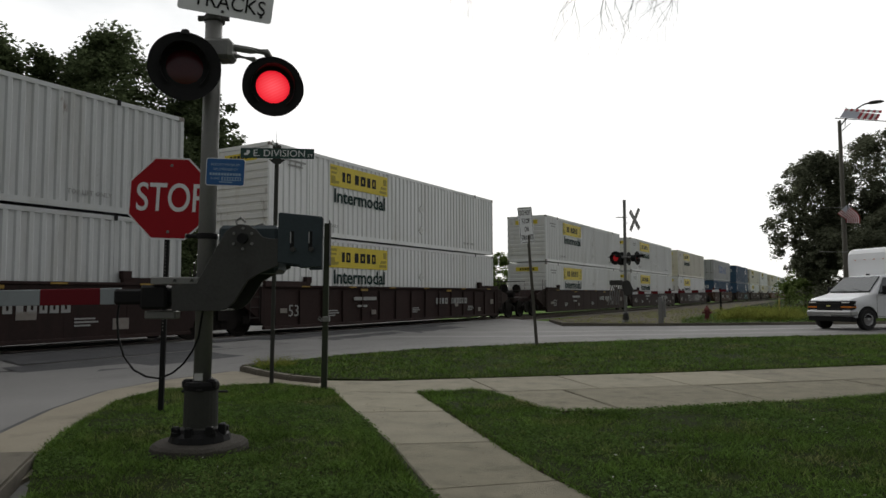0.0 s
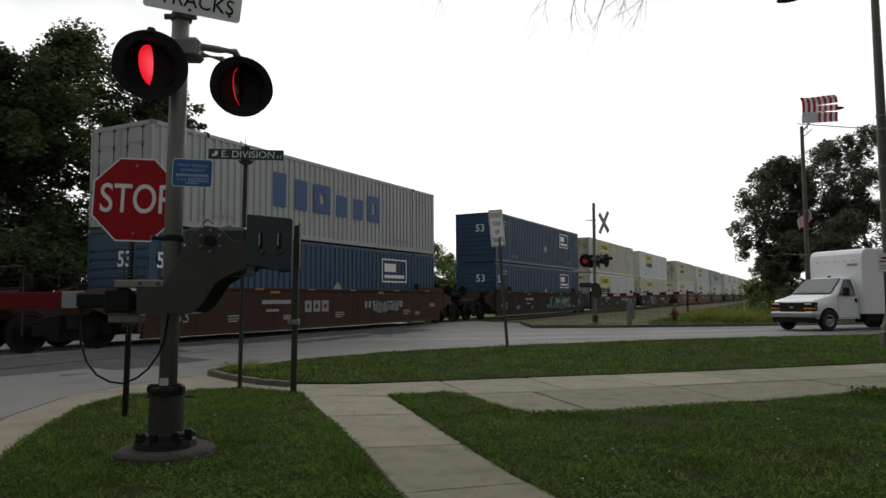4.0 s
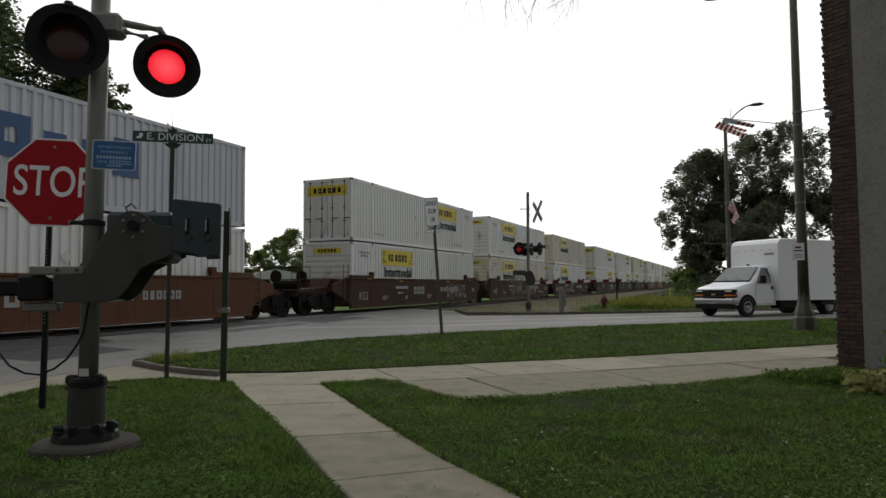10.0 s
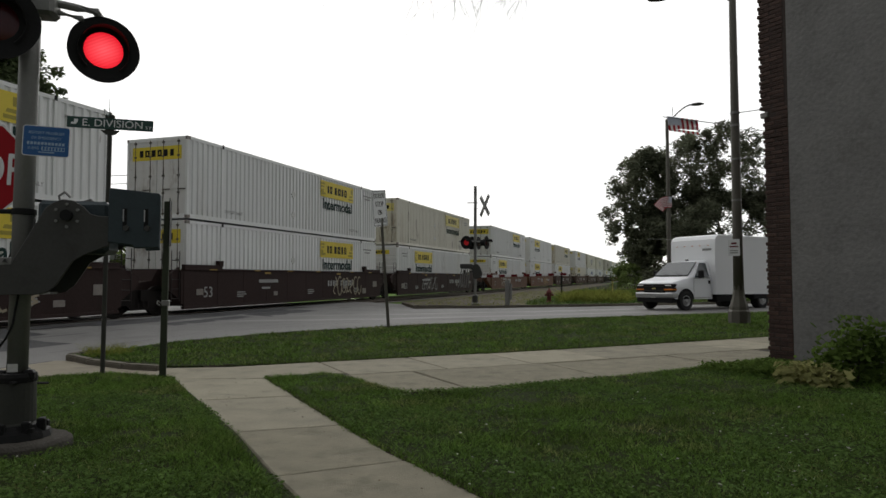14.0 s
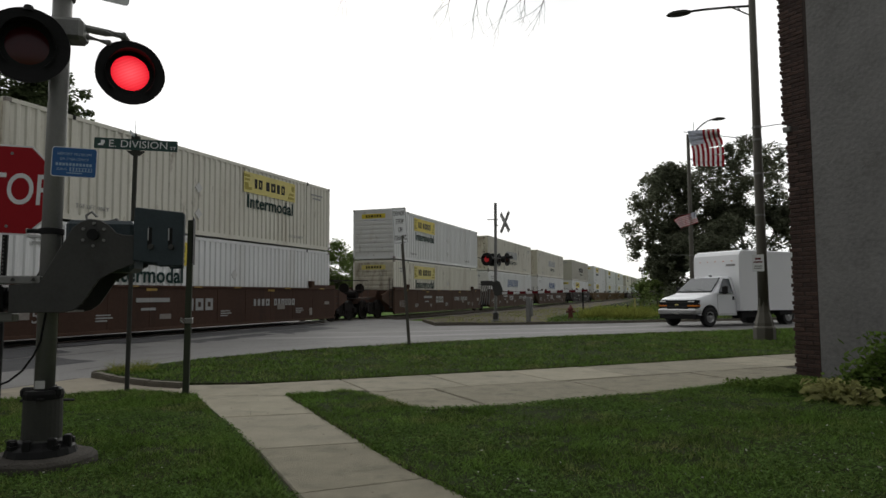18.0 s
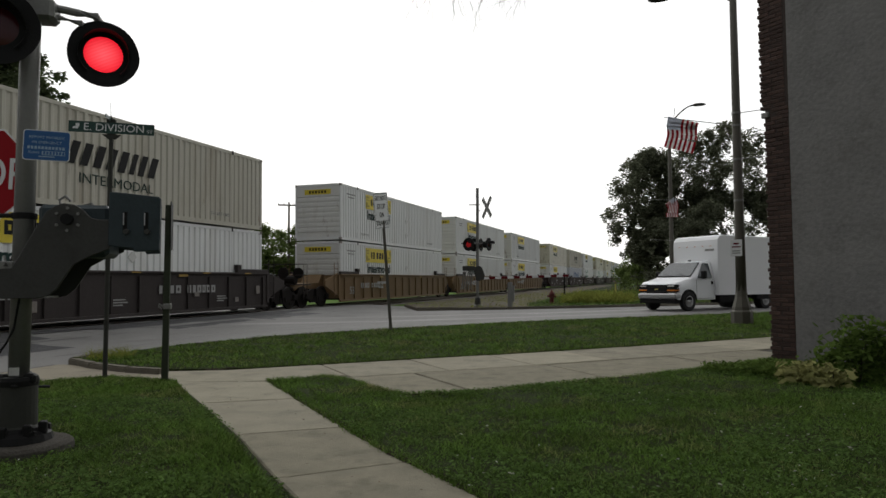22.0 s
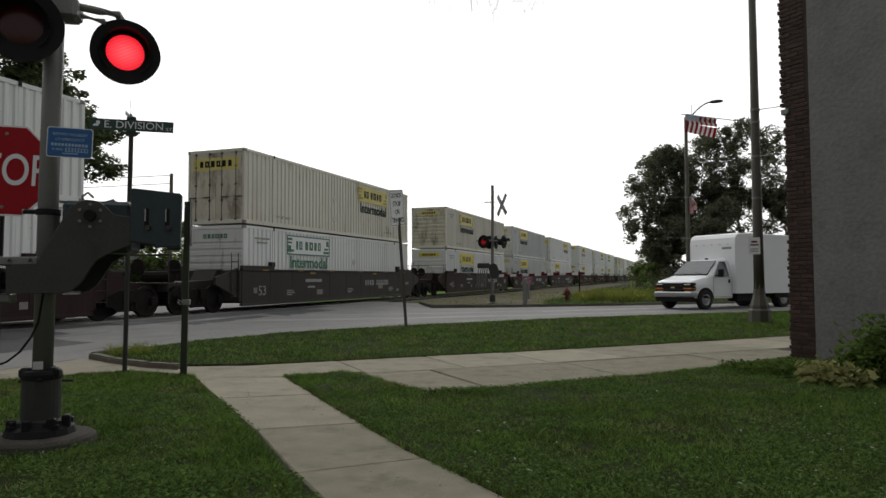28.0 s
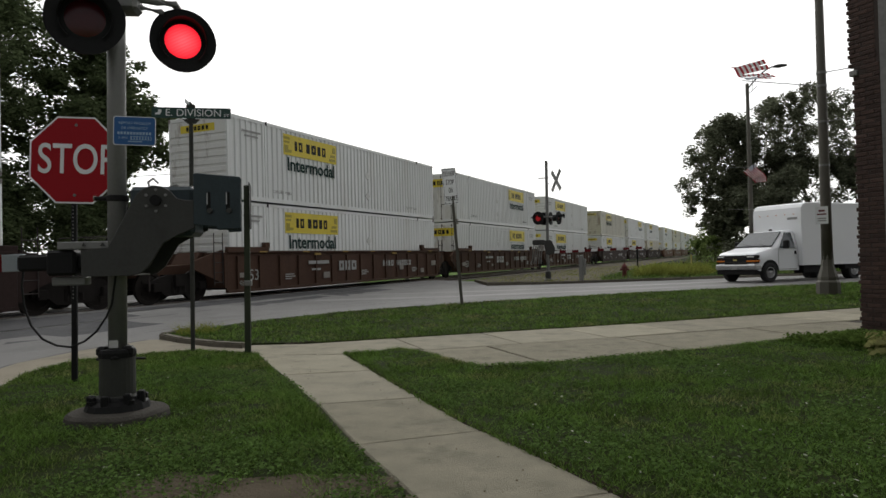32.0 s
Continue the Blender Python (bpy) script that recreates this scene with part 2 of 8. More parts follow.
def leafy(name, col, vary=0.45, through=0.4, scale=0.6, dry=None, spread=0.45):
    """Thin leaves or blades: matt, letting some light through."""
    m = bpy.data.materials.new(name)
    m.use_nodes = True
    n, l = m.node_tree.nodes, m.node_tree.links
    n.remove(n["Principled BSDF"])
    geo = n.new("ShaderNodeNewGeometry")
    co = n.new("ShaderNodeTexCoord")
    big = n.new("ShaderNodeTexNoise")
    big.inputs["Scale"].default_value, big.inputs["Detail"].default_value = scale, 4
    l.new(co.outputs["Object"], big.inputs["Vector"])
    mix = n.new("ShaderNodeMixRGB")
    mix.inputs[1].default_value = (*(c * (1 - vary) for c in col), 1)
    mix.inputs[2].default_value = (*(min(1, c * (1 + vary)) for c in col), 1)
    l.new(big.outputs["Fac"], mix.inputs[0])
    hs = n.new("ShaderNodeHueSaturation")
    mr = n.new("ShaderNodeMapRange")
    mr.inputs["To Min"].default_value, mr.inputs["To Max"].default_value = 1 - spread, 1 + spread
    l.new(geo.outputs["Random Per Island"], mr.inputs["Value"])
    l.new(mr.outputs[0], hs.inputs["Value"])
    out = mix.outputs[0]
    if dry:
        # dried patches and single dry blades
        dn = n.new("ShaderNodeTexNoise")
        dn.inputs["Scale"].default_value, dn.inputs["Detail"].default_value, dn.inputs["Roughness"].default_value = 1.1, 6, 0.65
        l.new(co.outputs["Object"], dn.inputs["Vector"])
        ad = n.new("ShaderNodeMath")
        ad.operation = "MULTIPLY_ADD"
        ad.inputs[1].default_value = 0.22
        l.new(geo.outputs["Random Per Island"], ad.inputs[0])
        l.new(dn.outputs["Fac"], ad.inputs[2])
        rp = n.new("ShaderNodeValToRGB")
        rp.color_ramp.elements[0].position, rp.color_ramp.elements[1].position = 0.66, 0.90
        l.new(ad.outputs[0], rp.inputs[0])
        dm = n.new("ShaderNodeMixRGB")
        dm.inputs[2].default_value = (*dry, 1)
        l.new(rp.outputs[0], dm.inputs[0])
        l.new(out, dm.inputs[1])
        out = dm.outputs[0]
    l.new(out, hs.inputs["Color"])
    d, t, ms = n.new("ShaderNodeBsdfDiffuse"), n.new("ShaderNodeBsdfTranslucent"), n.new("ShaderNodeMixShader")
    l.new(hs.outputs[0], d.inputs[0])
    l.new(hs.outputs[0], t.inputs[0])
    ms.inputs[0].default_value = through
    l.new(d.outputs[0], ms.inputs[1])
    l.new(t.outputs[0], ms.inputs[2])
    l.new(ms.outputs[0], n["Material Output"].inputs[0])
    return m


M_ASPH = mat("asphalt", (0.186, 0.182, 0.176), 0.8, scale=0.45, vary=0.4, fine=60, bump=0.5, dirt=(0.075, 0.073, 0.070), dirt_amount=0.65, spec=0.3)
M_TRACKED = mat("polished_pale_asphalt", (0.225, 0.220, 0.212), 0.7, scale=0.6, vary=0.35, fine=60, bump=0.4, dirt=(0.12, 0.118, 0.112), dirt_amount=0.6, spec=0.3)
M_CONC = mat("sidewalk_concrete", (0.250, 0.230, 0.172), 0.9, scale=3.0, vary=0.55, fine=60, bump=0.55, dirt=(0.090, 0.084, 0.062), dirt_amount=0.7, per_object=0.13, spec=0.2)
M_CURB = mat("curb_concrete", (0.250, 0.224, 0.172), 0.9, scale=1.5, vary=0.35, fine=70, bump=0.4, dirt=(0.08, 0.072, 0.055), dirt_amount=0.65, spec=0.2)
# kerb concrete darkened for the shade on its face; the blotches are stains
M_KERB = mat("stained_kerb_concrete", (0.135, 0.122, 0.098), 0.92, scale=2.5, vary=0.45, fine=70, bump=0.5, dirt=(0.05, 0.046, 0.036), dirt_amount=0.7, spec=0.2)
M_DIRTY = mat("rough_dirty_slab_concrete", (0.232, 0.214, 0.160), 0.95, scale=4.0, vary=0.55, fine=120, bump=0.8, dirt=(0.085, 0.081, 0.058), dirt_amount=0.65, per_object=0.10, spec=0.15)
M_SOIL = mat("lawn_soil", (0.022, 0.030, 0.010), 0.98, scale=0.9, vary=0.45, fine=25, bump=0.6, dirt=(0.045, 0.038, 0.022), dirt_amount=0.5, spec=0.05)
M_FIELD = mat("rough_grass_ground", (0.075, 0.135, 0.022), 0.98, scale=0.12, vary=0.4, fine=6, bump=0.4, spec=0.05)
M_BALLAST = mat("ballast", (0.12, 0.105, 0.09), 0.95, scale=0.8, vary=0.4, fine=22, bump=1.0)
M_RAIL = mat("rail_steel", (0.16, 0.13, 0.11), 0.45, 0.7, scale=2, vary=0.3)
M_TIE = mat("tie_wood", (0.06, 0.045, 0.035), 0.9, scale=3, vary=0.4)
M_GALV = mat("weathered_galvanised_steel", (0.20, 0.20, 0.19), 0.55, 0.35, scale=3, vary=0.2, dirt=(0.10, 0.085, 0.065), dirt_amount=0.4, streak=True)
M_MECH = mat("grey_painted_iron", (0.056, 0.056, 0.052), 0.55, 0.15, scale=5, vary=0.25, dirt=(0.028, 0.026, 0.023), dirt_amount=0.5, spec=0.22)
M_MECH2 = mat("blue_grey_plate", (0.040, 0.054, 0.060), 0.5, 0.2, scale=4, vary=0.25, dirt=(0.022, 0.022, 0.022), dirt_amount=0.5, spec=0.22)
M_BLACK = mat("black_paint", (0.011, 0.011, 0.011), 0.6, 0.0, scale=6, vary=0.3, spec=0.15)
M_RUBBER = mat("rubber", (0.018, 0.018, 0.018), 0.8, scale=8, vary=0.3)
M_RED = mat("red_sign_sheeting", (0.31, 0.010, 0.016), 0.6, scale=4, vary=0.12, bump=0.02, spec=0.15)
M_SIGNW = mat("white_sign_sheeting", (0.72, 0.73, 0.73), 0.45, scale=4, vary=0.06, bump=0.02)
M_GREEN = mat("green_sign_sheeting", (0.016, 0.052, 0.042), 0.45, scale=4, vary=0.2, bump=0.02)
M_PALEBLUE = mat("faded_pale_print", (0.30, 0.42, 0.55), 0.5, scale=6, vary=0.15, bump=0)
M_BLUE = mat("blue_sign_sheeting", (0.02, 0.10, 0.28), 0.45, scale=6, vary=0.12, bump=0.02)
M_POST = mat("sign_post_steel", (0.042, 0.043, 0.037), 0.7, 0.0, scale=6, vary=0.3, spec=0.2)
M_GPOST = mat("green_post_steel", (0.036, 0.043, 0.027), 0.7, 0.0, scale=6, vary=0.3, spec=0.2)
M_RLIT = glow("lit_red_lamp", (1.0, 0.012, 0.030), 1.25)


def prisms(m):
    """Fine slanting prism lines moulded into the lens."""
    n, l = m.node_tree.nodes, m.node_tree.links
    co, wv, mr, nz = n.new("ShaderNodeTexCoord"), n.new("ShaderNodeTexWave"), n.new("ShaderNodeMapRange"), n.new("ShaderNodeMapping")
    nz.inputs["Rotation"].default_value = (0, 0, radians(60))
    wv.inputs["Scale"].default_value, wv.inputs["Distortion"].default_value = 13.0, 0.5
    l.new(co.outputs["Object"], nz.inputs[0])
    l.new(nz.outputs[0], wv.inputs["Vector"])
    l.new(wv.outputs["Fac"], mr.inputs["Value"])
    mr.inputs["To Min"].default_value, mr.inputs["To Max"].default_value = 0.72, 1.12
    b = n["Principled BSDF"]
    l.new(mr.outputs[0], b.inputs["Emission Strength"])
    # the bulb shows as a hotter spot in the middle
    gr, cr, sc = n.new("ShaderNodeTexGradient"), n.new("ShaderNodeValToRGB"), n.new("ShaderNodeMapping")
    gr.gradient_type = "SPHERICAL"
    sc.inputs["Scale"].default_value = (6.6, 6.6, 6.6)
    l.new(co.outputs["Object"], sc.inputs[0])
    l.new(sc.outputs[0], gr.inputs[0])
    l.new(gr.outputs["Fac"], cr.inputs[0])
    cr.color_ramp.elements[0].position, cr.color_ramp.elements[0].color = 0.02, (0.80, 0.010, 0.024, 1)
    cr.color_ramp.elements[1].position, cr.color_ramp.elements[1].color = 0.85, (1.0, 0.095, 0.115, 1)
    l.new(cr.outputs[0], b.inputs["Emission Color"])


prisms(M_RLIT)
M_RDARK = mat("dark_red_lens", (0.05, 0.004, 0.006), 0.25, scale=20, vary=0.2, bump=0.0)
M_YEL = mat("yellow_panel", (0.62, 0.49, 0.035), 0.55, scale=2, vary=0.2, dirt=(0.28, 0.23, 0.07), dirt_amount=0.45, rust=0.5)
M_YEL2 = mat("faded_yellow_panel", (0.60, 0.52, 0.16), 0.6, scale=2, vary=0.2, dirt=(0.25, 0.22, 0.12), dirt_amount=0.5, rust=0.7)
M_SCROLL = mat("olive_scroll_paint", (0.30, 0.25, 0.03), 0.6, scale=3, vary=0.25, bump=0)
M_INK = mat("dark_green_lettering", (0.026, 0.048, 0.044), 0.85, scale=3, vary=0.2, bump=0, spec=0.05)
M_INKG = mat("faded_green_lettering", (0.05, 0.17, 0.10), 0.6, scale=3, vary=0.3, bump=0)
M_INKB = mat("blue_lettering", (0.022, 0.07, 0.19), 0.5, scale=3, vary=0.2, bump=0)
M_INKGR = mat("grey_lettering", (0.27, 0.29, 0.31), 0.6, scale=3, vary=0.3, bump=0)
M_BARS = mat("grey_small_print", (0.28, 0.28, 0.27), 0.6, scale=3, vary=0.3, bump=0)
M_PLAC = mat("pale_placard_metal", (0.50, 0.50, 0.48), 0.5, 0.2, scale=6, vary=0.2, bump=0)
RUST = (0.16, 0.085, 0.04)
M_CW = mat("white_container_paint", (0.69, 0.70, 0.69), 0.5, scale=1.4, vary=0.08, fine=12, bump=0.05, dirt=(0.36, 0.33, 0.27), dirt_amount=0.35, per_object=0.07, streak=True, rust=0.35)
M_CY = mat("yellowed_container_paint", (0.64, 0.62, 0.535), 0.55, scale=1.4, vary=0.12, fine=12, bump=0.05, dirt=(0.32, 0.26, 0.17), dirt_amount=0.5, per_object=0.06, streak=True, rust=0.95)
M_CG = mat("grey_container_paint", (0.36, 0.37, 0.37), 0.55, scale=1.4, vary=0.12, fine=12, bump=0.05, dirt=(0.20, 0.18, 0.15), dirt_amount=0.5, streak=True, rust=0.5)
M_CLG = mat("light_grey_container_paint", (0.46, 0.48, 0.52), 0.55, scale=1.4, vary=0.1, fine=12, bump=0.05, dirt=(0.26, 0.25, 0.23), dirt_amount=0.5, streak=True, rust=0.4)
M_CB = mat("blue_container_paint", (0.026, 0.068, 0.125), 0.5, scale=1.4, vary=0.15, fine=12, bump=0.05, dirt=(0.045, 0.06, 0.08), dirt_amount=0.5, per_object=0.08, streak=True)
M_CT = mat("beige_container_paint", (0.47, 0.45, 0.38), 0.55, scale=1.4, vary=0.12, fine=12, bump=0.05, dirt=(0.26, 0.20, 0.13), dirt_amount=0.5, streak=True, rust=0.6)
M_CYE = mat("rusted_cream_end_paint", (0.56, 0.53, 0.43), 0.6, scale=1.4, vary=0.15, fine=12, bump=0.08, dirt=(0.22, 0.15, 0.08), dirt_amount=0.75, per_object=0.06, streak=True, rust=1.8)
M_CWE = mat("stained_white_end_paint", (0.62, 0.62, 0.60), 0.55, scale=1.4, vary=0.12, fine=12, bump=0.06, dirt=(0.32, 0.27, 0.19), dirt_amount=0.55, per_object=0.06, streak=True, rust=1.15)
END_PAINT = {"white": M_CWE, "grimy": M_CWE, "yellowed": M_CYE}
M_DARKSTEEL = mat("dark_gasket", (0.05, 0.048, 0.045), 0.7, scale=4, vary=0.3)
M_LOCK = mat("grimy_lock_rod_steel", (0.10, 0.092, 0.078), 0.65, 0.3, scale=6, vary=0.4, dirt=RUST, dirt_amount=0.6)
M_CAST = mat("rusty_casting", (0.22, 0.20, 0.18), 0.7, 0.2, scale=8, vary=0.4, dirt=RUST, dirt_amount=0.6)
M_WBR = mat("brown_well_paint", (0.032, 0.020, 0.018), 0.8, scale=1.0, vary=0.4, fine=10, bump=0.15, dirt=(0.013, 0.012, 0.011), dirt_amount=0.75, per_object=0.15, streak=True, spec=0.15)
M_WOR = mat("orange_brown_well_paint", (0.105, 0.048, 0.025), 0.65, scale=1.0, vary=0.3, fine=10, bump=0.1, dirt=(0.04, 0.028, 0.022), dirt_amount=0.6, per_object=0.12, streak=True, spec=0.15)
M_WRU = mat("rust_brown_well_paint", (0.062, 0.034, 0.023), 0.8, scale=1.0, vary=0.4, fine=10, bump=0.15, dirt=(0.020, 0.017, 0.015), dirt_amount=0.7, per_object=0.15, streak=True, spec=0.15)
M_WTA = mat("tan_well_paint", (0.16, 0.105, 0.055), 0.65, scale=1.0, vary=0.25, fine=10, bump=0.1, dirt=(0.07, 0.055, 0.04), dirt_amount=0.6, per_object=0.1, streak=True, spec=0.15)
M_WDK = mat("dark_well_paint", (0.045, 0.038, 0.036), 0.65, scale=1.0, vary=0.3, fine=10, bump=0.1, dirt=(0.025, 0.022, 0.02), dirt_amount=0.6, streak=True, spec=0.15)
M_BOGIE = mat("greasy_truck_iron", (0.016, 0.014, 0.013), 0.9, 0.0, scale=5, vary=0.4, spec=0.08)
M_WHEEL = mat("wheel_steel", (0.019, 0.016, 0.014), 0.75, 0.1, scale=5, vary=0.3, spec=0.15)
M_GRAF = {k: mat(k + "_spray_paint", c, 0.6, scale=3, vary=0.25, bump=0) for k, c in (("fill", (0.17, 0.165, 0.155)), ("white", (0.22, 0.22, 0.215)), ("pink", (0.55, 0.17, 0.27)), ("teal", (0.07, 0.24, 0.24)), ("cream", (0.28, 0.24, 0.17)), ("yellow", (0.30, 0.19, 0.035)))}
M_STUCCO = mat("grey_stucco", (0.168, 0.165, 0.160), 0.95, scale=1.6, vary=0.6, fine=15, bump=0.75, dirt=(0.085, 0.080, 0.072), dirt_amount=0.75)
M_BRICK = mat("dark_brown_brick", (0.050, 0.029, 0.023), 0.9, scale=9, vary=0.5, fine=60, bump=0.6, per_object=0.3)
M_MORTAR = mat("dark_mortar", (0.042, 0.031, 0.027), 0.95, scale=8, vary=0.25, bump=0.3)
M_VAN = mat("white_van_paint", (0.85, 0.87, 0.89), 0.25, scale=2, vary=0.04, bump=0, spec=0.6)
M_VANBOX = mat("white_box_panel", (0.85, 0.86, 0.87), 0.4, scale=1.5, vary=0.05, bump=0.02)
M_CHROME = mat("brushed_bumper_metal", (0.42, 0.42, 0.42), 0.3, 0.7, scale=4, vary=0.1, bump=0)
M_GLASS = mat("dark_window_glass", (0.03, 0.04, 0.045), 0.05, scale=2, vary=0.1, bump=0, spec=0.9)
M_LENS = mat("headlamp_lens", (0.65, 0.65, 0.62), 0.12, scale=5, vary=0.1, bump=0, spec=0.8)
M_AMBER = mat("amber_lens", (0.6, 0.18, 0.02), 0.2, scale=5, vary=0.1, bump=0)
M_HYD = mat("dull_red_hydrant_paint", (0.120, 0.034, 0.030), 0.7, scale=8, vary=0.35, spec=0.2)
M_BARK = mat("bark", (0.055, 0.045, 0.035), 0.95, scale=5, vary=0.4, fine=30, bump=0.8)
M_LEAF = leafy("tree_leaf", (0.084, 0.107, 0.052), 0.4, 0.5)
M_LEAF2 = leafy("willow_leaf", (0.135, 0.146, 0.098), 0.35, 0.62)
M_YARD = leafy("yard_tree_leaf", (0.135, 0.180, 0.060), 0.4, 0.5)
M_SHRUB = leafy("shrub_leaf", (0.095, 0.145, 0.035))
# wide tone spread puts shade between tufts and highlights into the blade colour
M_GRASS = leafy("grass_blade", (0.096, 0.164, 0.034), 0.75, 0.35, 1.3, dry=(0.20, 0.19, 0.085), spread=0.75)
M_WEED = leafy("weed_blade", (0.20, 0.22, 0.05), 0.4, 0.4, 0.9)
M_HOSTA = leafy("pale_leaf", (0.27, 0.27, 0.11), 0.4, 0.4, 2.0)
M_FLAGR = mat("flag_red", (0.42, 0.04, 0.055), 0.8, scale=6, vary=0.15, bump=0)
M_FLAGW = mat("flag_white", (0.72, 0.71, 0.70), 0.8, scale=6, vary=0.08, bump=0)
# canton blue paled to paint in daylight coming through the cloth
M_FLAGB = mat("faded_flag_canton", (0.54, 0.56, 0.61), 0.8, scale=30, vary=0.5, bump=0)
M_HOUSE = mat("pale_siding", (0.50, 0.51, 0.52), 0.7, scale=1, vary=0.1)
M_ROOF = mat("shingle_grey", (0.10, 0.10, 0.10), 0.9, scale=3, vary=0.3)
M_WOODPOLE = mat("weathered_pole_wood", (0.13, 0.11, 0.09), 0.9, scale=3, vary=0.3, streak=True)
M_LINE = mat("worn_white_road_paint", (0.42, 0.42, 0.41), 0.8, scale=4, vary=0.3, fine=40, bump=0.1)
M_GRAVEL = mat("brown_gravel", (0.105, 0.092, 0.070), 0.95, scale=1.2, vary=0.6, fine=18, bump=0.9, dirt=(0.045, 0.046, 0.026), dirt_amount=0.75, spec=0.1)
M_OLDCONC = mat("old_dark_concrete", (0.060, 0.055, 0.047), 0.95, scale=6, vary=0.5, fine=45, bump=0.9, dirt=(0.028, 0.027, 0.02), dirt_amount=0.6, spec=0.15)
M_REDARM = mat("dark_red_arm_sheeting", (0.125, 0.008, 0.013), 0.6, scale=4, vary=0.15, bump=0.02, spec=0.15)
M_GREYARM = mat("blue_grey_arm_sheeting", (0.24, 0.27, 0.28), 0.5, scale=4, vary=0.12, bump=0.02, dirt=(0.13, 0.13, 0.12), dirt_amount=0.4)
M_CLOVER = leafy("clover_leaf", (0.098, 0.160, 0.045), 0.4, 0.3, 2.0)
M_PETAL = leafy("clover_flower", (0.42, 0.42, 0.36), 0.2, 0.3, 2.0)
M_PATCH = mat("dark_asphalt_patch", (0.062, 0.062, 0.065), 0.75, scale=1.2, vary=0.45, fine=60, bump=0.5, dirt=(0.12, 0.118, 0.112), dirt_amount=0.6, spec=0.3)
M_LAMPPOST = mat("brown_grey_lamp_post", (0.105, 0.098, 0.080), 0.7, 0.1, scale=2, vary=0.25, dirt=(0.06, 0.055, 0.045), dirt_amount=0.5, streak=True)
M_CD = mat("grimy_white_container_paint", (0.50, 0.515, 0.515), 0.5, scale=1.4, vary=0.1, fine=12, bump=0.05, dirt=(0.28, 0.26, 0.22), dirt_amount=0.45, per_object=0.05, streak=True, rust=0.45)
# soil of the cut edges; also paints the shaded kerb edge by the road
M_SOIL_SHADE = mat("dark_crumbly_soil", (0.030, 0.024, 0.017), 0.97, scale=6, vary=0.45, fine=40, bump=0.9, spec=0.05)
M_BARE = mat("bare_trodden_soil", (0.085, 0.070, 0.050), 0.97, scale=5, vary=0.5, fine=45, bump=0.9, dirt=(0.04, 0.035, 0.022), dirt_amount=0.7, spec=0.05)
M_LITTER = leafy("dry_litter", (0.10, 0.075, 0.045), 0.5, 0.1, 3.0)
M_SEAL = mat("tar_seam", (0.035, 0.035, 0.036), 0.6, scale=4, vary=0.3)

# ---- plan: the track runs along UU; its centre line lies TRACK metres to the left of the camera ----
TH = radians(3.05)
NN = Vector((math.cos(TH), math.sin(TH), 0))
UU = Vector((-math.sin(TH), math.cos(TH), 0))
TRACK = 17.0
GRADE = 0.0085
SPEED = 22.4


def rail_z(s):
    return 0.26 + GRADE * (min(s, 1000) - 25)


def step(a, b, x):
    t = min(1, max(0, (x - a) / (b - a)))
    return t * t * (3 - 2 * t)


def terrain(x, y):
    s = UU.x * x + UU.y * y
    lat = -(NN.x * x + NN.y * y)
    near = step(4.5, 2.2, abs(lat - TRACK))
    base = step(9, 24, y - 0.35 * x) * (rail_z(s) - 0.02)
    return base * (1 - near) + near * (rail_z(s) - 0.02)


def road_h(x, y):
    lat = -(NN.x * x + NN.y * y)
    return terrain(x, y) - 0.08 * (1 - step(4.5, 2.2, abs(lat - TRACK)))


def on_track(s, lat=0.0, z=0.0):
    """A place at s along the track, lat to the right of its centre, z over the rails."""
    p = UU * s + NN * (lat - TRACK)
    return (p.x, p.y, rail_z(s) + z)


def slab(name, poly, material, height, drop, cell=1.5, label="", kind="structure", category="", parent=None, rough=0.0):
    """A sheet over a polygon that follows a height function, with a skirt round its edge."""
    bm = bmesh.new()
    bm.faces.new([bm.verts.new((x, y, 0)) for x, y in poly])
    xs, ys = [p[0] for p in poly], [p[1] for p in poly]
    for lo, hi, no in ((min(xs), max(xs), (1, 0, 0)), (min(ys), max(ys), (0, 1, 0))):
        k = math.floor(lo / cell) + 1
        while k * cell < hi:
            bmesh.ops.bisect_plane(bm, geom=bm.verts[:] + bm.edges[:] + bm.faces[:], plane_co=(k * cell, k * cell, 0), plane_no=no)
            k += 1
    bmesh.ops.recalc_face_normals(bm, faces=bm.faces)
    if sum(f.normal.z for f in bm.faces) < 0:
        bmesh.ops.reverse_faces(bm, faces=bm.faces)
    for v in bm.verts:
        v.co.z = height(v.co.x, v.co.y) + (rough * noise.noise((v.co.x * 0.8, v.co.y * 0.8, 0.3)) if rough else 0)
    if drop:
        edges = [e for e in bm.edges if e.is_boundary]
        ext = bmesh.ops.extrude_edge_only(bm, edges=edges)
        for v in ext["geom"]:
            if isinstance(v, bmesh.types.BMVert):
                v.co.z -= drop
    ob = part(name, bm, material, parent, smooth=False)
    if parent is None:
        tagged(ob, label, category or name.split("_")[0], kind=kind)
    return ob


# the ground, one sheet out to the horizon
def ground_sheet():
    bm = bmesh.new()
    ticks = [-3000, -1200, -500, -250, -140] + list(range(-90, 0, 6)) + list(range(0, 60, 3)) + list(range(60, 140, 8)) + [170, 220, 300, 420, 700, 1300, 3000]
    grid = [[bm.verts.new((x, y, terrain(x, y) - 0.17)) for y in ticks] for x in ticks]
    for i in range(len(ticks) - 1):
        for j in range(len(ticks) - 1):
            bm.faces.new((grid[i][j], grid[i + 1][j], grid[i + 1][j + 1], grid[i][j + 1]))
    ob = part("ground", bm, M_FIELD, smooth=True)
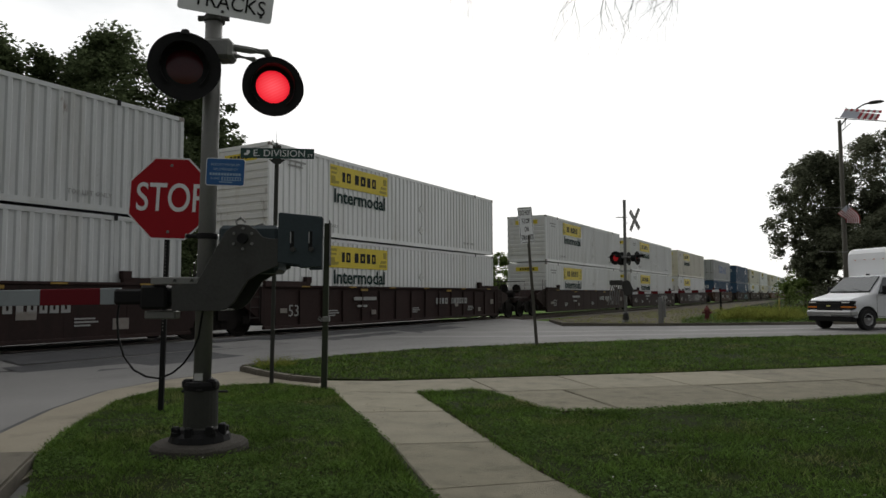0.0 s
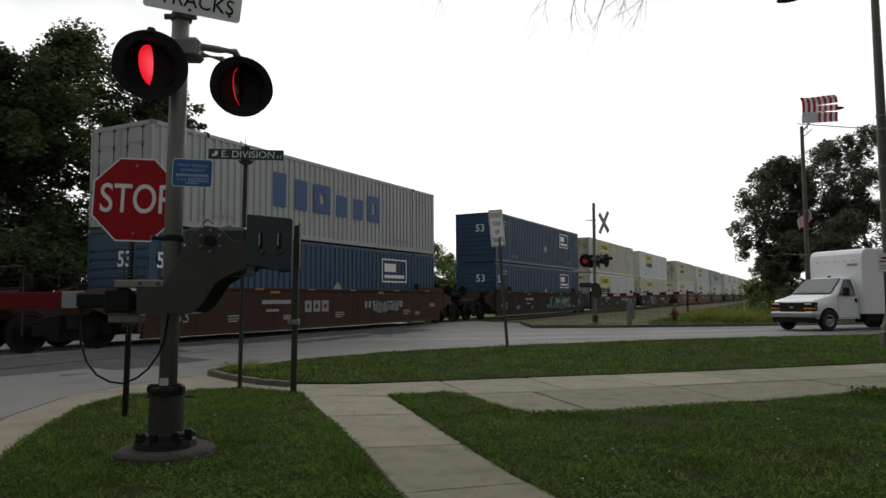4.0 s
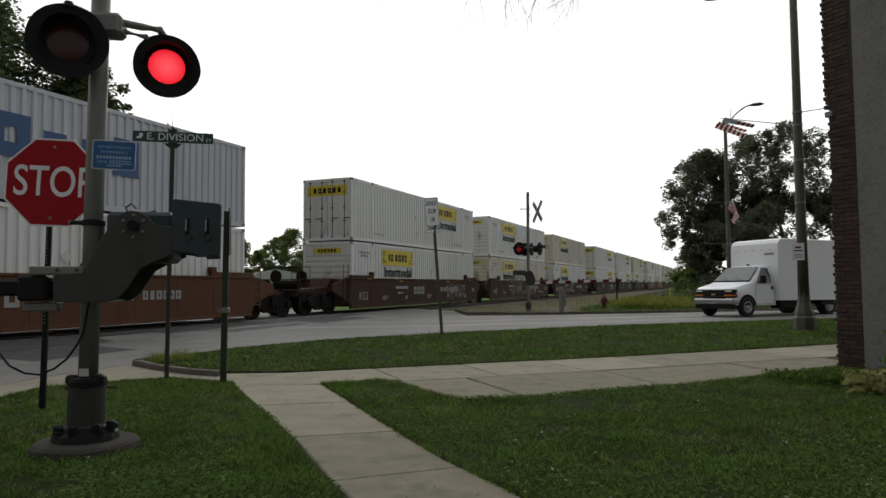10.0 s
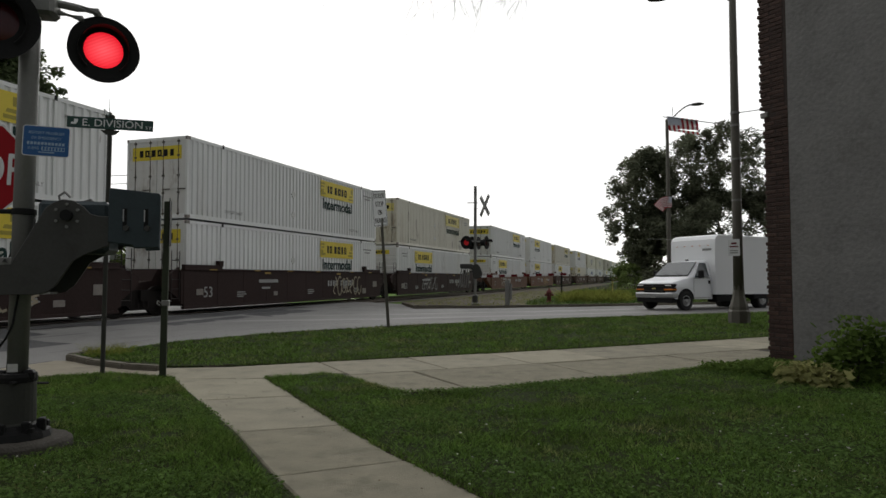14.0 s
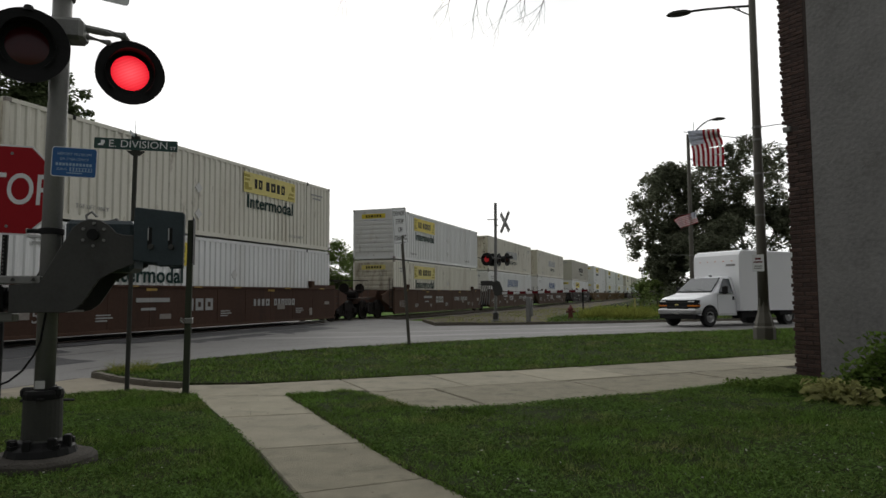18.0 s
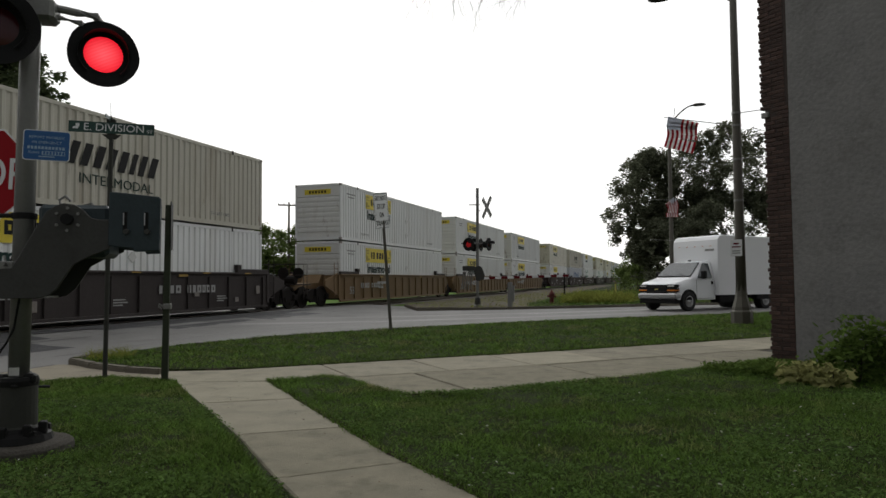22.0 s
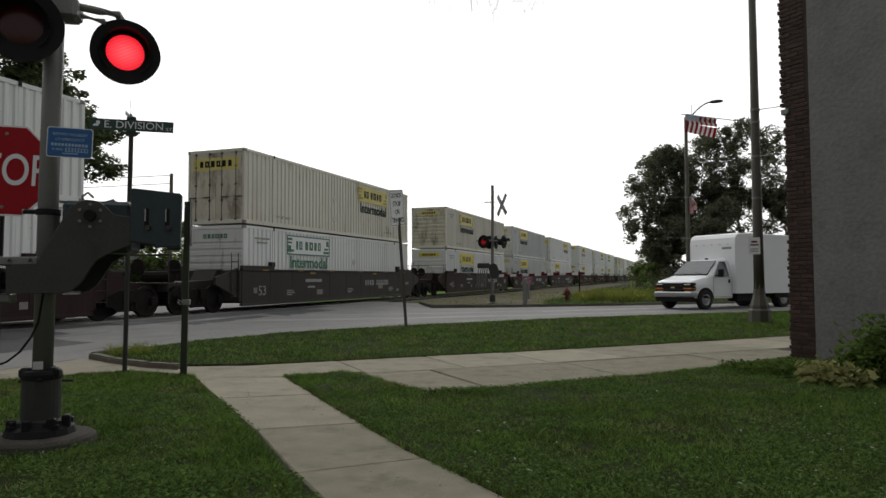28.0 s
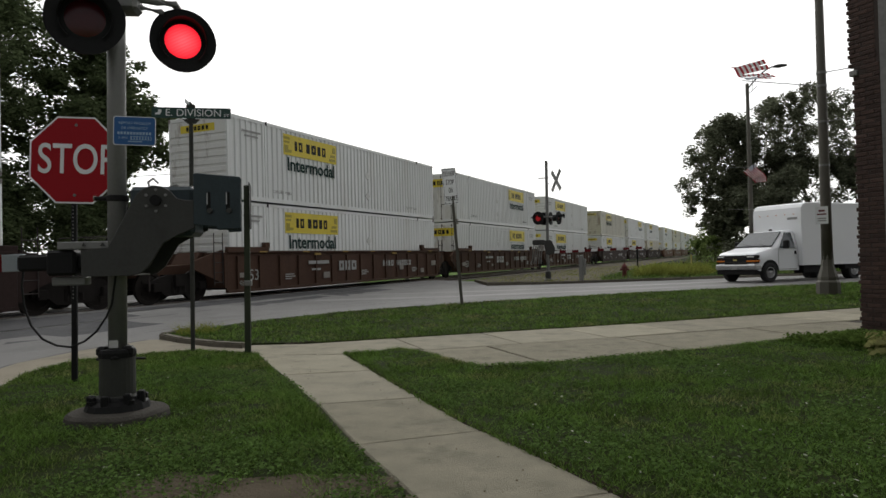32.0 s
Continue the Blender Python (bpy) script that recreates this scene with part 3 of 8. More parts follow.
    tagged(ob, "rough green grassland on both sides of the track", "ground", kind="structure")


ground_sheet()
ROAD = [(-48, -30), (9, -30), (9, -6), (44, 60), (34, 76), (4, 39.8), (-3.85, 32.9), (-8.44, 29.3), (-11.4, 27.6), (-13.6, 31.8), (-17.0, 32.0), (-20.5, 29.5), (-48, 46)]
slab("road", ROAD, M_ASPH, road_h, 0.05, 1.5, "worn grey asphalt road running over the railway crossing", category="road")
FARV = [(34, 76), (4, 39.8), (-3.85, 32.9), (-7.6, 29.95), (-8.6, 34), (-9.5, 44), (-13.5, 80), (-18, 140), (40, 140)]
BANK = [(-7.6, 29.95), (-8.44, 29.3), (-11.9, 27.3), (-14.4, 31.5), (-18.5, 80), (-22, 140), (-18, 140), (-13.5, 80), (-9.5, 44), (-8.6, 34)]
slab("gravel_bank", BANK, M_GRAVEL, lambda x, y: terrain(x, y) + 0.02, 0.14, 2.0, "brown gravel bank between the road and track", category="gravel", rough=0.08)
slab("grass_verge", FARV, M_SOIL, lambda x, y: terrain(x, y) + 0.02, 0.14, 3.0, "unmown grass verge beside the track", category="grass", rough=0.03)
STRIP = [(-10.15, 8.75), (-7.55, 8.25), (-6.72, 8.68), (-5.02, 10.39), (-2.68, 12.74), (1.25, 16.9), (8, 23.4), (40, 56), (34, 63), (10, 35.2), (2.02, 27.05), (-4.35, 20.65), (-7.95, 16.4), (-9.65, 13.8), (-10.35, 11.4), (-10.4, 9.85)]
slab("parkway_lawn", STRIP, M_SOIL, terrain, 0.13, 0.5, "mown grass strip between sidewalk and road", category="grass", rough=0.02)
ISLAND = [(-6.62, 7.30), (-7.91, 7.32), (-8.28, 6.72), (-8.62, 6.0), (-8.15, 5.05), (-7.26, 4.16), (-6.39, 3.36), (-5.66, 2.82), (-4.63, 2.25), (-3.0, 0.6), (0.4, -3.6), (6.2, -10.6), (10.5, -7.0), (4.6, -2.2), (1.2, 0.55), (-2.29, 3.51), (-3.66, 4.8), (-4.83, 5.76)]
slab("corner_lawn", ISLAND, M_SOIL, lambda x, y: terrain(x, y) + 0.005, 0.13, 0.4, "grassy street corner round the signal mast", category="grass", rough=0.02)
LAWN = [(-5.50, 7.78), (-5.06, 8.42), (-4.41, 8.1), (-3.6, 7.47), (-3.23, 7.29), (-2.62, 7.71), (-2.05, 8.41), (-1.03, 9.64), (0.11, 11.27), (0.93, 12.63), (9.0, 6.1), (22, -2), (16, -9.8), (11.6, -6.75), (5.0, -1.3), (2.0, 1.25), (-1.22, 3.93), (-2.28, 4.77), (-3.14, 5.55)]
slab("lawn", LAWN, M_SOIL, lambda x, y: terrain(x, y) + 0.005, 0.13, 0.4, "dark green lawn beside the stuccoed house wall", category="grass", rough=0.02)
GUTTER = [(4.9, -11.2), (-0.6, -4.6), (-4.4, 0.1), (-7.3, 3.25), (-8.55, 4.45), (-9.65, 5.8), (-10.2, 7.1), (-10.35, 8.6), (-7.5, 9.2), (-5.2, 7.9), (-6.6, 7.0), (-6.0, 3.3), (-3.2, 0.2), (0.4, -3.4), (6.3, -10.4)]
slab("gutter_apron", GUTTER, M_CURB, lambda x, y: terrain(x, y) - 0.045 - 0.02 * step(-9.4, -10.3, x), 0.1, 0.6, "pale concrete gutter and ramp round the corner", category="kerb")


def curb_prism(parent, pts, z0, z1):
    bm = bmesh.new()
    lo = [bm.verts.new((x, y, z0)) for x, y in pts]
    hi = [bm.verts.new((x, y, z1)) for x, y in pts]
    bm.faces.new(hi)
    n = len(pts)
    for k in range(n):
        bm.faces.new((lo[k], lo[(k + 1) % n], hi[(k + 1) % n], hi[k]))
    bmesh.ops.recalc_face_normals(bm, faces=bm.faces)
    bmesh.ops.bevel(bm, geom=[e for e in bm.edges if all(v.co.z > z1 - 0.001 for v in e.verts)], offset=0.02, segments=2, affect="EDGES")
    return part("kerb_stone", bm, M_KERB, parent)


def flag_piece(parent, pts, h=0.0, tilt=0.0, material=M_CONC, gap=0.996):
    """One sidewalk slab with worn edges."""
    c = Vector((sum(p[0] for p in pts) / len(pts), sum(p[1] for p in pts) / len(pts), 0))
    pts = [(c.x + (x - c.x) * gap, c.y + (y - c.y) * gap) for x, y in pts]
    bm = bmesh.new()
    lo = [bm.verts.new((x, y, terrain(x, y) - 0.12)) for x, y in pts]
    hi = [bm.verts.new((x, y, terrain(x, y) + h + tilt * (x - c.x))) for x, y in pts]
    bm.faces.new(hi)
    n = len(pts)
    for k in range(n):
        bm.faces.new((lo[k], lo[(k + 1) % n], hi[(k + 1) % n], hi[k]))
    bmesh.ops.recalc_face_normals(bm, faces=bm.faces)
    top = set(hi)
    bmesh.ops.bevel(bm, geom=[e for e in bm.edges if e.verts[0] in top and e.verts[1] in top], offset=0.012, segments=1, affect="EDGES")
    return part("slab", bm, material, parent)


def path_bed():
    """The dirt-filled bed that shows in the joints between the slabs."""
    a = [(-7.3, 7.55), (-7.4, 8.1), (-6.85, 8.45), (14.2, 30.4), (15.3, 29.3), (0.9, 12.5), (-0.2, 10.6), (-2.0, 8.35), (-3.2, 7.2), (-4.4, 8.0), (-5.0, 8.3), (-5.45, 7.72), (-6.5, 7.35)]
    slab("path_bed", a, M_OLDCONC, lambda x, y: terrain(x, y) - 0.022, 0.0, 1.5, "dirt-filled joints under the sidewalk slabs", category="pavement")
    b = [(-6.55, 7.30), (-5.45, 7.68), (9.85, -5.4), (9.2, -6.05)]
    slab("path_bed", b, M_OLDCONC, lambda x, y: terrain(x, y) - 0.022, 0.0, 1.5, "dirt-filled joints under the path slabs", category="pavement")


def sidewalks():
    path_bed()
    walk1 = tagged(new("pavement"), "narrow pale concrete path of worn slabs across the lawn", "pavement", kind="structure")
    left = [(-6.62, 7.28), (-5.13, 6.02), (-3.73, 4.86), (-2.63, 3.86), (-1.5, 2.9), (-0.35, 1.9), (0.8, 0.9), (2.0, -0.1), (3.2, -1.1), (4.4, -2.1), (5.6, -3.1), (6.8, -4.1), (8.0, -5.1), (9.2, -6.1)]
    right = [(-5.42, 7.70), (-4.30, 6.66), (-3.02, 5.46), (-2.0, 4.56), (-0.85, 3.6), (0.3, 2.6), (1.5, 1.6), (2.7, 0.6), (3.9, -0.4), (5.1, -1.4), (6.3, -2.4), (7.5, -3.4), (8.7, -4.4), (9.9, -5.4)]
    for k in range(len(left) - 1):
        flag_piece(walk1, [left[k], right[k], right[k + 1], left[k + 1]], 0.0, random.uniform(-0.004, 0.004), M_DIRTY if k > 1 else M_CONC)
    walk2 = tagged(new("pavement"), "pale concrete sidewalk of square slabs along the street", "pavement", kind="structure")
    d = Vector((0.692, 0.722))
    n = Vector((0.722, -0.692))
    p0 = Vector((-6.85, 8.50))
    flag_piece(walk2, [(-7.55, 8.16), (-6.80, 8.56), (-5.52, 7.74), (-6.58, 7.30), (-7.3, 7.5)], -0.006)
    k = 0
    while k < 30:
        a = p0 + d * (k * 1.5 + 0.02)
        b = p0 + d * ((k + 1) * 1.5)
        w = 1.42 if k < 1 else 1.62
        flag_piece(walk2, [tuple(a), tuple(b), tuple(b + n * w), tuple(a + n * w)], -0.004, random.uniform(-0.005, 0.005))
        k += 1
    q0 = p0 + n * 1.635
    at = [tuple(q0 + d * s) for s in (1.414, 2.43, 2.45, 4.68, 4.70, 7.14, 7.16, 9.3)]
    broken = [[at[0], at[1], (-2.75, 7.95), (-3.25, 7.1), (-3.9, 7.5)], [at[2], at[3], (-1.3, 9.55), (-2.05, 8.25), (-2.72, 7.93)],
              [at[4], at[5], (0.4, 11.3), (-0.3, 10.4), (-1.27, 9.5)], [at[6], at[7], (1.45, 13.35), (0.90, 12.72), (0.42, 11.33)]]
    for q in broken:
        flag_piece(walk2, q, -0.005, random.uniform(-0.006, 0.006), M_DIRTY, 0.982)


curb_root = tagged(new("kerb"), "weathered raised concrete kerb at the grass tip", "kerb", kind="structure")


def curbs_main():
    line = [(-10.60, 9.7), (-10.2, 8.75), (-9.3, 8.36), (-8.3, 8.12), (-7.6, 8.10)]
    for a, b in zip(line, line[1:]):
        pa, pb = Vector((*a, 0)), Vector((*b, 0))
        d = (pb - pa).normalized()
        n = Vector((-d.y, d.x, 0)) * 0.075
        e = d * 0.01
        curb_prism(curb_root, [tuple((pa - n + e)[:2]), tuple((pb - n - e)[:2]), tuple((pb + n - e)[:2]), tuple((pa + n + e)[:2])], -0.2, terrain(*a) + 0.035)
    curb_prism(curb_root, [(-6.05, 2.68), (-5.80, 2.90), (-4.55, 1.98), (-4.80, 1.72)], -0.2, 0.05)
    curb_prism(curb_root, [(-4.78, 1.70), (-4.53, 1.96), (-3.15, 0.42), (-3.42, 0.15)], -0.2, 0.05)


curbs_main()


def far_kerb():
    root = tagged(new("kerb"), "low worn concrete kerb along the far verge", "kerb", kind="structure")
    line = [(-11.9, 27.26), (-10.2, 28.22), (-8.44, 29.24), (-6.1, 31.05), (-3.85, 32.84), (0.1, 36.3), (4, 39.74)]
    for a, b in zip(line, line[1:]):
        pa, pb = Vector((*a, 0)), Vector((*b, 0))
        d = (pb - pa).normalized()
        n = Vector((-d.y, d.x, 0)) * 0.09
        e = d * 0.008
        z = terrain(*((pa + pb) / 2)[:2])
        curb_prism(root, [tuple((pa - n + e)[:2]), tuple((pb - n - e)[:2]), tuple((pb + n - e)[:2]), tuple((pa + n + e)[:2])], z - 0.3, z + 0.03)


far_kerb()


def road_marks():
    bm = bmesh.new()
    def strip(p, q, w, bmx):
        p, q = Vector(p), Vector(q)
        d = (q - p).normalized()
        n = Vector((-d.y, d.x)) * w / 2
        k = max(1, int((q - p).length / 1.0))
        for i in range(k):
            a, b = p + (q - p) * (i / k), p + (q - p) * ((i + 1) / k)
            vs = [bmx.verts.new((v.x, v.y, road_h(v.x, v.y) + 0.006)) for v in (a - n, b - n, b + n, a + n)]
            bmx.faces.new(vs)
    strip((-6.5, 25.6), (2, 35.0), 0.12, bm)
    strip((-14.74, 9.26), (-14.73, 10.5), 0.10, bm)
    bmesh.ops.recalc_face_normals(bm, faces=bm.faces)
    for f in bm.faces:
        if f.normal.z < 0:
            f.normal_flip()
    tagged(part("road_marking", bm, M_LINE), "worn white line painted on the asphalt", "road marking", kind="structure")
    bm = bmesh.new()
    for p, q, w in (((-13.5, -4), (-13.59, 6.46), 0.07), ((-13.59, 6.46), (-13.64, 8.04), 0.07), ((-13.64, 8.04), (-14.05, 9.6), 0.07), ((-14.05, 9.6), (-14.2, 16.0), 0.06), ((-14.2, 16.0), (-14.9, 27.0), 0.07), ((-15.57, 7.39), (-14.63, 7.82), 0.06), ((-14.63, 7.82), (-13.6, 8.1), 0.06), ((-11.6, 9.5), (-11.9, 14.0), 0.04), ((-11.9, 14.0), (-9.4, 19.5), 0.04), ((-9.2, 15.6), (1.5, 29.6), 0.05), ((-11.8, 16), (-7.2, 26), 0.05), ((-15.6, 14.2), (-12.0, 17.5), 0.05), ((-12.6, 2.0), (-11.4, 2.9), 0.05), ((-4.45, 0.05), (-7.36, 3.2), 0.08), ((-7.36, 3.2), (-8.62, 4.4), 0.08), ((-8.62, 4.4), (-9.74, 5.75), 0.08), ((-9.74, 5.75), (-10.3, 7.1), 0.08), ((-10.3, 7.1), (-10.45, 8.6), 0.08)):
        strip(p, q, w, bm)
    for f in bm.faces:
        f.normal_update()
        if f.normal.z < 0:
            f.normal_flip()
    tagged(part("road_seam", bm, M_SEAL), "dark tar-filled seams in the asphalt", "road seam", kind="structure")


def crossing_apron():
    """Darker patched asphalt along the track where the road crosses it."""
    for i, (lat0, lat1, s0, s1) in enumerate(((1.65, 2.35, -9, 26.5), (2.35, 3.1, -4, 6.2), (2.35, 3.3, 7.4, 12.4), (2.35, 2.9, 14.5, 24.0), (3.3, 3.9, 16.0, 20.0), (3.15, 4.5, -8.0, 5.4), (3.4, 4.9, 7.0, 11.6), (3.0, 4.2, 20.5, 24.5))):
        bm = bmesh.new()
        n = int((s1 - s0) / 0.8)
        rows = []
        for k in range(n + 1):
            s = s0 + (s1 - s0) * k / n
            w = 0.05 * noise.noise((s * 1.3, i, 0))
            row = []
            for la in (lat0 + (w if lat0 > 2 else 0), (lat0 + lat1) / 2, lat1 + w):
                p = UU * s + NN * (la - TRACK)
                row.append(bm.verts.new((p.x, p.y, road_h(p.x, p.y) + 0.010)))
            rows.append(row)
        for p, q in zip(rows, rows[1:]):
            for c in (0, 1):
                bm.faces.new((p[c], p[c + 1], q[c + 1], q[c]))
        bmesh.ops.recalc_face_normals(bm, faces=bm.faces)
        if bm.faces[:][0].normal.z < 0:
            bmesh.ops.reverse_faces(bm, faces=bm.faces)
        tagged(part("asphalt_patch", bm, M_PATCH), "dark asphalt patch beside the rails", "road patch", kind="structure")


def wheel_tracks():
    """Paler, polished bands where wheels run along the street."""
    for i, (line, w) in enumerate((([(-20.5, 18.2), (-15.0, 20.0), (-11.0, 22.3), (-6.8, 26.0), (-2.0, 31.0), (4.0, 37.8)], 0.55), ([(-20.5, 15.6), (-14.5, 17.2), (-10.0, 19.8), (-5.5, 23.9), (0.0, 29.6), (8.0, 38.4)], 0.7))):
        bm = bmesh.new()
        rows = []
        for (x0, y0), (x1, y1) in zip(line, line[1:]):
            n = int(math.dist((x0, y0), (x1, y1)) / 0.8)
            d = Vector((x1 - x0, y1 - y0)).normalized()
            for k in range(n):
                x, y = x0 + (x1 - x0) * k / n, y0 + (y1 - y0) * k / n
                ww = w * (1 + 0.35 * noise.noise((x * 0.6, y * 0.6, i)))
                rows.append([bm.verts.new((x - d.y * q * ww, y + d.x * q * ww, road_h(x - d.y * q * ww, y + d.x * q * ww) + 0.005)) for q in (-0.5, 0.5)])
        for p, q in zip(rows, rows[1:]):
            bm.faces.new((p[0], q[0], q[1], p[1]))
        bmesh.ops.recalc_face_normals(bm, faces=bm.faces)
        if bm.faces[:][0].normal.z < 0:
            bmesh.ops.reverse_faces(bm, faces=bm.faces)
        tagged(part("wheel_track", bm, M_TRACKED), "pale polished wheel track on the asphalt", "road wear", kind="structure")


road_marks()
wheel_tracks()
crossing_apron()


# ---- the track ----
def track():
    for side, lat in (("near", 0.75), ("far", -0.75)):
        bm = bmesh.new()
        ss = list(range(-160, 1001, 10))
        prof = [(-0.037, 0), (0.037, 0), (0.037, -0.04), (0.01, -0.05), (0.01, -0.14), (0.07, -0.16), (-0.07, -0.16), (-0.01, -0.14), (-0.01, -0.05), (-0.037, -0.04)]
        rings = []
        for s in ss:
            c = on_track(s, lat)
            rings.append([bm.verts.new((c[0] + NN.x * u, c[1] + NN.y * u, c[2] + v)) for u, v in prof])
        for a, b in zip(rings, rings[1:]):
            for k in range(len(prof)):
                bm.faces.new((a[k], a[(k + 1) % len(prof)], b[(k + 1) % len(prof)], b[k]))
        bmesh.ops.recalc_face_normals(bm, faces=bm.faces)
        tagged(part("rail", bm, M_RAIL), "long steel rail of the railway track", "rail", "rails of the track", kind="structure")
    for s0, s1 in ((29, 1000), (-160, -12)):
        bm = bmesh.new()
        prof = [(3.6, -0.55), (1.7, -0.16), (-1.7, -0.16), (-3.6, -0.55)]
        rings = []
        s = s0
        while s <= s1:
            rings.append([])
            for u, v in prof:
                c = on_track(s, u, v)
                rings[-1].append(bm.verts.new(c))
            s += 8
        for a, b in zip(rings, rings[1:]):
            for k in range(3):
                bm.faces.new((a[k], b[k], b[k + 1], a[k + 1]))
        bmesh.ops.recalc_face_normals(bm, faces=bm.faces)
        tagged(part("ballast", bm, M_BALLAST, smooth=True), "brownish stone ballast under the track", "ballast", kind="structure")
    root = tagged(new("crossties"), "dark timber crossties under the rails", "crosstie", kind="structure")
    bm = bmesh.new()
    bbox(bm, -1.3, -0.11, -0.09, 1.3, 0.11, 0.09, 0.012)
    first = part("tie", bm, M_TIE, root)
    s = 30.0
    k = 0
    while s < 150:
        m = Matrix.Translation(on_track(s, 0, -0.22)) @ Matrix.Rotation(TH, 4, "Z")
        if k == 0:
            first.matrix_basis = m
        else:
            again(first, m)
        k += 1
        s += 0.6


track()

# ---- the train ----
LEN, WID, HGT = 16.154, 2.59, 2.86
FLOOR = 0.38


def corrugated(bm, x, sgn, y0, y1, z0, z1, pitch=0.28, depth=0.038):
    """A wall of vertical corrugations at x, facing sgn along x."""
    prof = []
    n = int((y1 - y0) / pitch)
    p = (y1 - y0) / n
    for k in range(n):
        a = y0 + k * p
        prof += [(a, 0), (a + 0.30 * p, 0), (a + 0.45 * p, depth), (a + 0.85 * p, depth)]
    prof.append((y1, 0))
    lo = [bm.verts.new((x - sgn * d, y, z0)) for y, d in prof]
    hi = [bm.verts.new((x - sgn * d, y, z1)) for y, d in prof]
    for k in range(len(prof) - 1):
        q = (lo[k], lo[k + 1], hi[k + 1], hi[k])
        bm.faces.new(q if sgn > 0 else tuple(reversed(q)))


def bars(bm, boxes):
    for b in boxes:
        box(bm, *b)


SHARED = {}


def container_meshes(key, paint):
    """Builds once the plain meshes of a 53-foot container in one paint: local origin at the floor's centre, front wall towards -y."""
    if key in SHARED:
        return SHARED[key]
    h, L, W = HGT, LEN / 2, WID / 2
    out = {}
    def keep(name, bm, material):
        me = bpy.data.meshes.new(name)
        bm.to_mesh(me)
        bm.free()
        me.materials.append(material)
        out[name] = me
    for nm, sgn in (("side_wall", 1), ("side_wall_b", -1)):
        bm = bmesh.new()
        corrugated(bm, sgn * (W - 0.004), sgn, -L + 0.12, L - 0.12, 0.14, h - 0.10)
        keep(nm, bm, paint)
    bm = bmesh.new()
    box(bm, -W + 0.02, -L + 0.05, h - 0.05, W - 0.02, L - 0.05, h - 0.02)
    for k in range(40):
        y = -L + 0.5 + k * (2 * L - 1.0) / 39
        box(bm, -W + 0.1, y - 0.10, h - 0.022, W - 0.1, y + 0.10, h - 0.008)
    keep("roof", bm, paint)
    bm = bmesh.new()
    for sx in (-1, 1):
        for z0, z1 in ((0.0, 0.15), (h - 0.11, h)):
            box(bm, sx * W - 0.05 * (sx > 0), -L, z0, sx * W + 0.05 * (sx < 0), L, z1)
        for y in (-L + 0.06, L - 0.06):
            bbox(bm, sx * W - 0.09 * (sx > 0), y - 0.06, 0, sx * W + 0.09 * (sx < 0), y + 0.06, h, 0.012)
        for y in (-L + 1.98, L - 1.98):
            box(bm, sx * W - 0.05 * (sx > 0) + 0.003 * sx, y - 0.05, 0.1, sx * W + 0.05 * (sx < 0) + 0.003 * sx, y + 0.05, h - 0.05)
    for y in (-L, L - 0.05):
        box(bm, -W, y, 0, W, y + 0.05, 0.16)
        box(bm, -W, y, h - 0.12, W, y + 0.05, h)
    box(bm, -W + 0.04, -L + 0.04, 0.10, W - 0.04, L - 0.04, 0.14)
    keep("frame", bm, paint)
    bm = bmesh.new()
    # one pressed panel: plate field above, seven ribs below
    prof = [(0.12, 0.045), (0.40, 0.045)]
    for k in range(7):
        z = 0.42 + k * 0.26
        prof += [(z, 0.040), (z + 0.012, 0.010), (z + 0.16, 0.010), (z + 0.172, 0.040)]
    prof += [(h - 0.64, 0.045), (h - 0.62, 0.012), (h - 0.14, 0.012), (h - 0.12, 0.045)]
    lo = [bm.verts.new((-W + 0.08, -L + d, z)) for z, d in prof]
    hi = [bm.verts.new((W - 0.08, -L + d, z)) for z, d in prof]
    for k in range(len(prof) - 1):
        bm.faces.new((lo[k], hi[k], hi[k + 1], lo[k + 1]))
    keep("front_wall", bm, END_PAINT.get(key, paint))
    bm = bmesh.new()
    box(bm, 0.012, L - 0.045, 0.15, W - 0.07, L - 0.02, h - 0.12)
    for z in (0.35, 1.05, 1.75, 2.3):
        box(bm, 0.08, L - 0.022, z, W - 0.12, L - 0.008, z + 0.32)
    keep("door", bm, END_PAINT.get(key, paint))
    bm = bmesh.new()
    cyl(bm, (0, 0, 0.10), (0, 0, h - 0.08), 0.018, 0.018, 6)
    for z in (0.16, 0.9, 1.5, 2.2, h - 0.16):
        box(bm, -0.05, -0.02, z - 0.03, 0.05, 0.018, z + 0.03)
    box(bm, -0.02, 0.012, 1.0, 0.30, 0.034, 1.04)
    keep("lock_rod", bm, M_LOCK)
    bm = bmesh.new()
    bbox(bm, -0.05, -0.09, -0.06, 0.05, 0.09, 0.06, 0.01)
    keep("corner_casting", bm, M_CAST)
    SHARED[key] = out
    return out


def mesh_part(me, parent, m=None, label=""):
    o = new(me.name.split(".")[0].replace("_b", ""), me)
    o.parent = parent
    if m is not None:
        o.matrix_basis = m
    if label:
        o["label"] = label
    return o


def face_m(y, z, sgn, lift=0.006):
    """A pose on the long side sgn, whose local x runs along the reader's right and z outwards."""
    return Matrix.Translation((sgn * (WID / 2 + lift), y, z)) @ Matrix(((0, 0, sgn, 0), (sgn, 0, 0, 0), (0, 1, 0, 0), (0, 0, 0, 1)))


def end_m(x, z, y=None, lift=0.0):
    """A pose on the front wall, readable from outside."""
    return Matrix.Translation((x, -LEN / 2 - 0.004 - lift if y is None else y, z)) @ Matrix(((1, 0, 0, 0), (0, 0, -1, 0), (0, 1, 0, 0), (0, 0, 0, 1)))


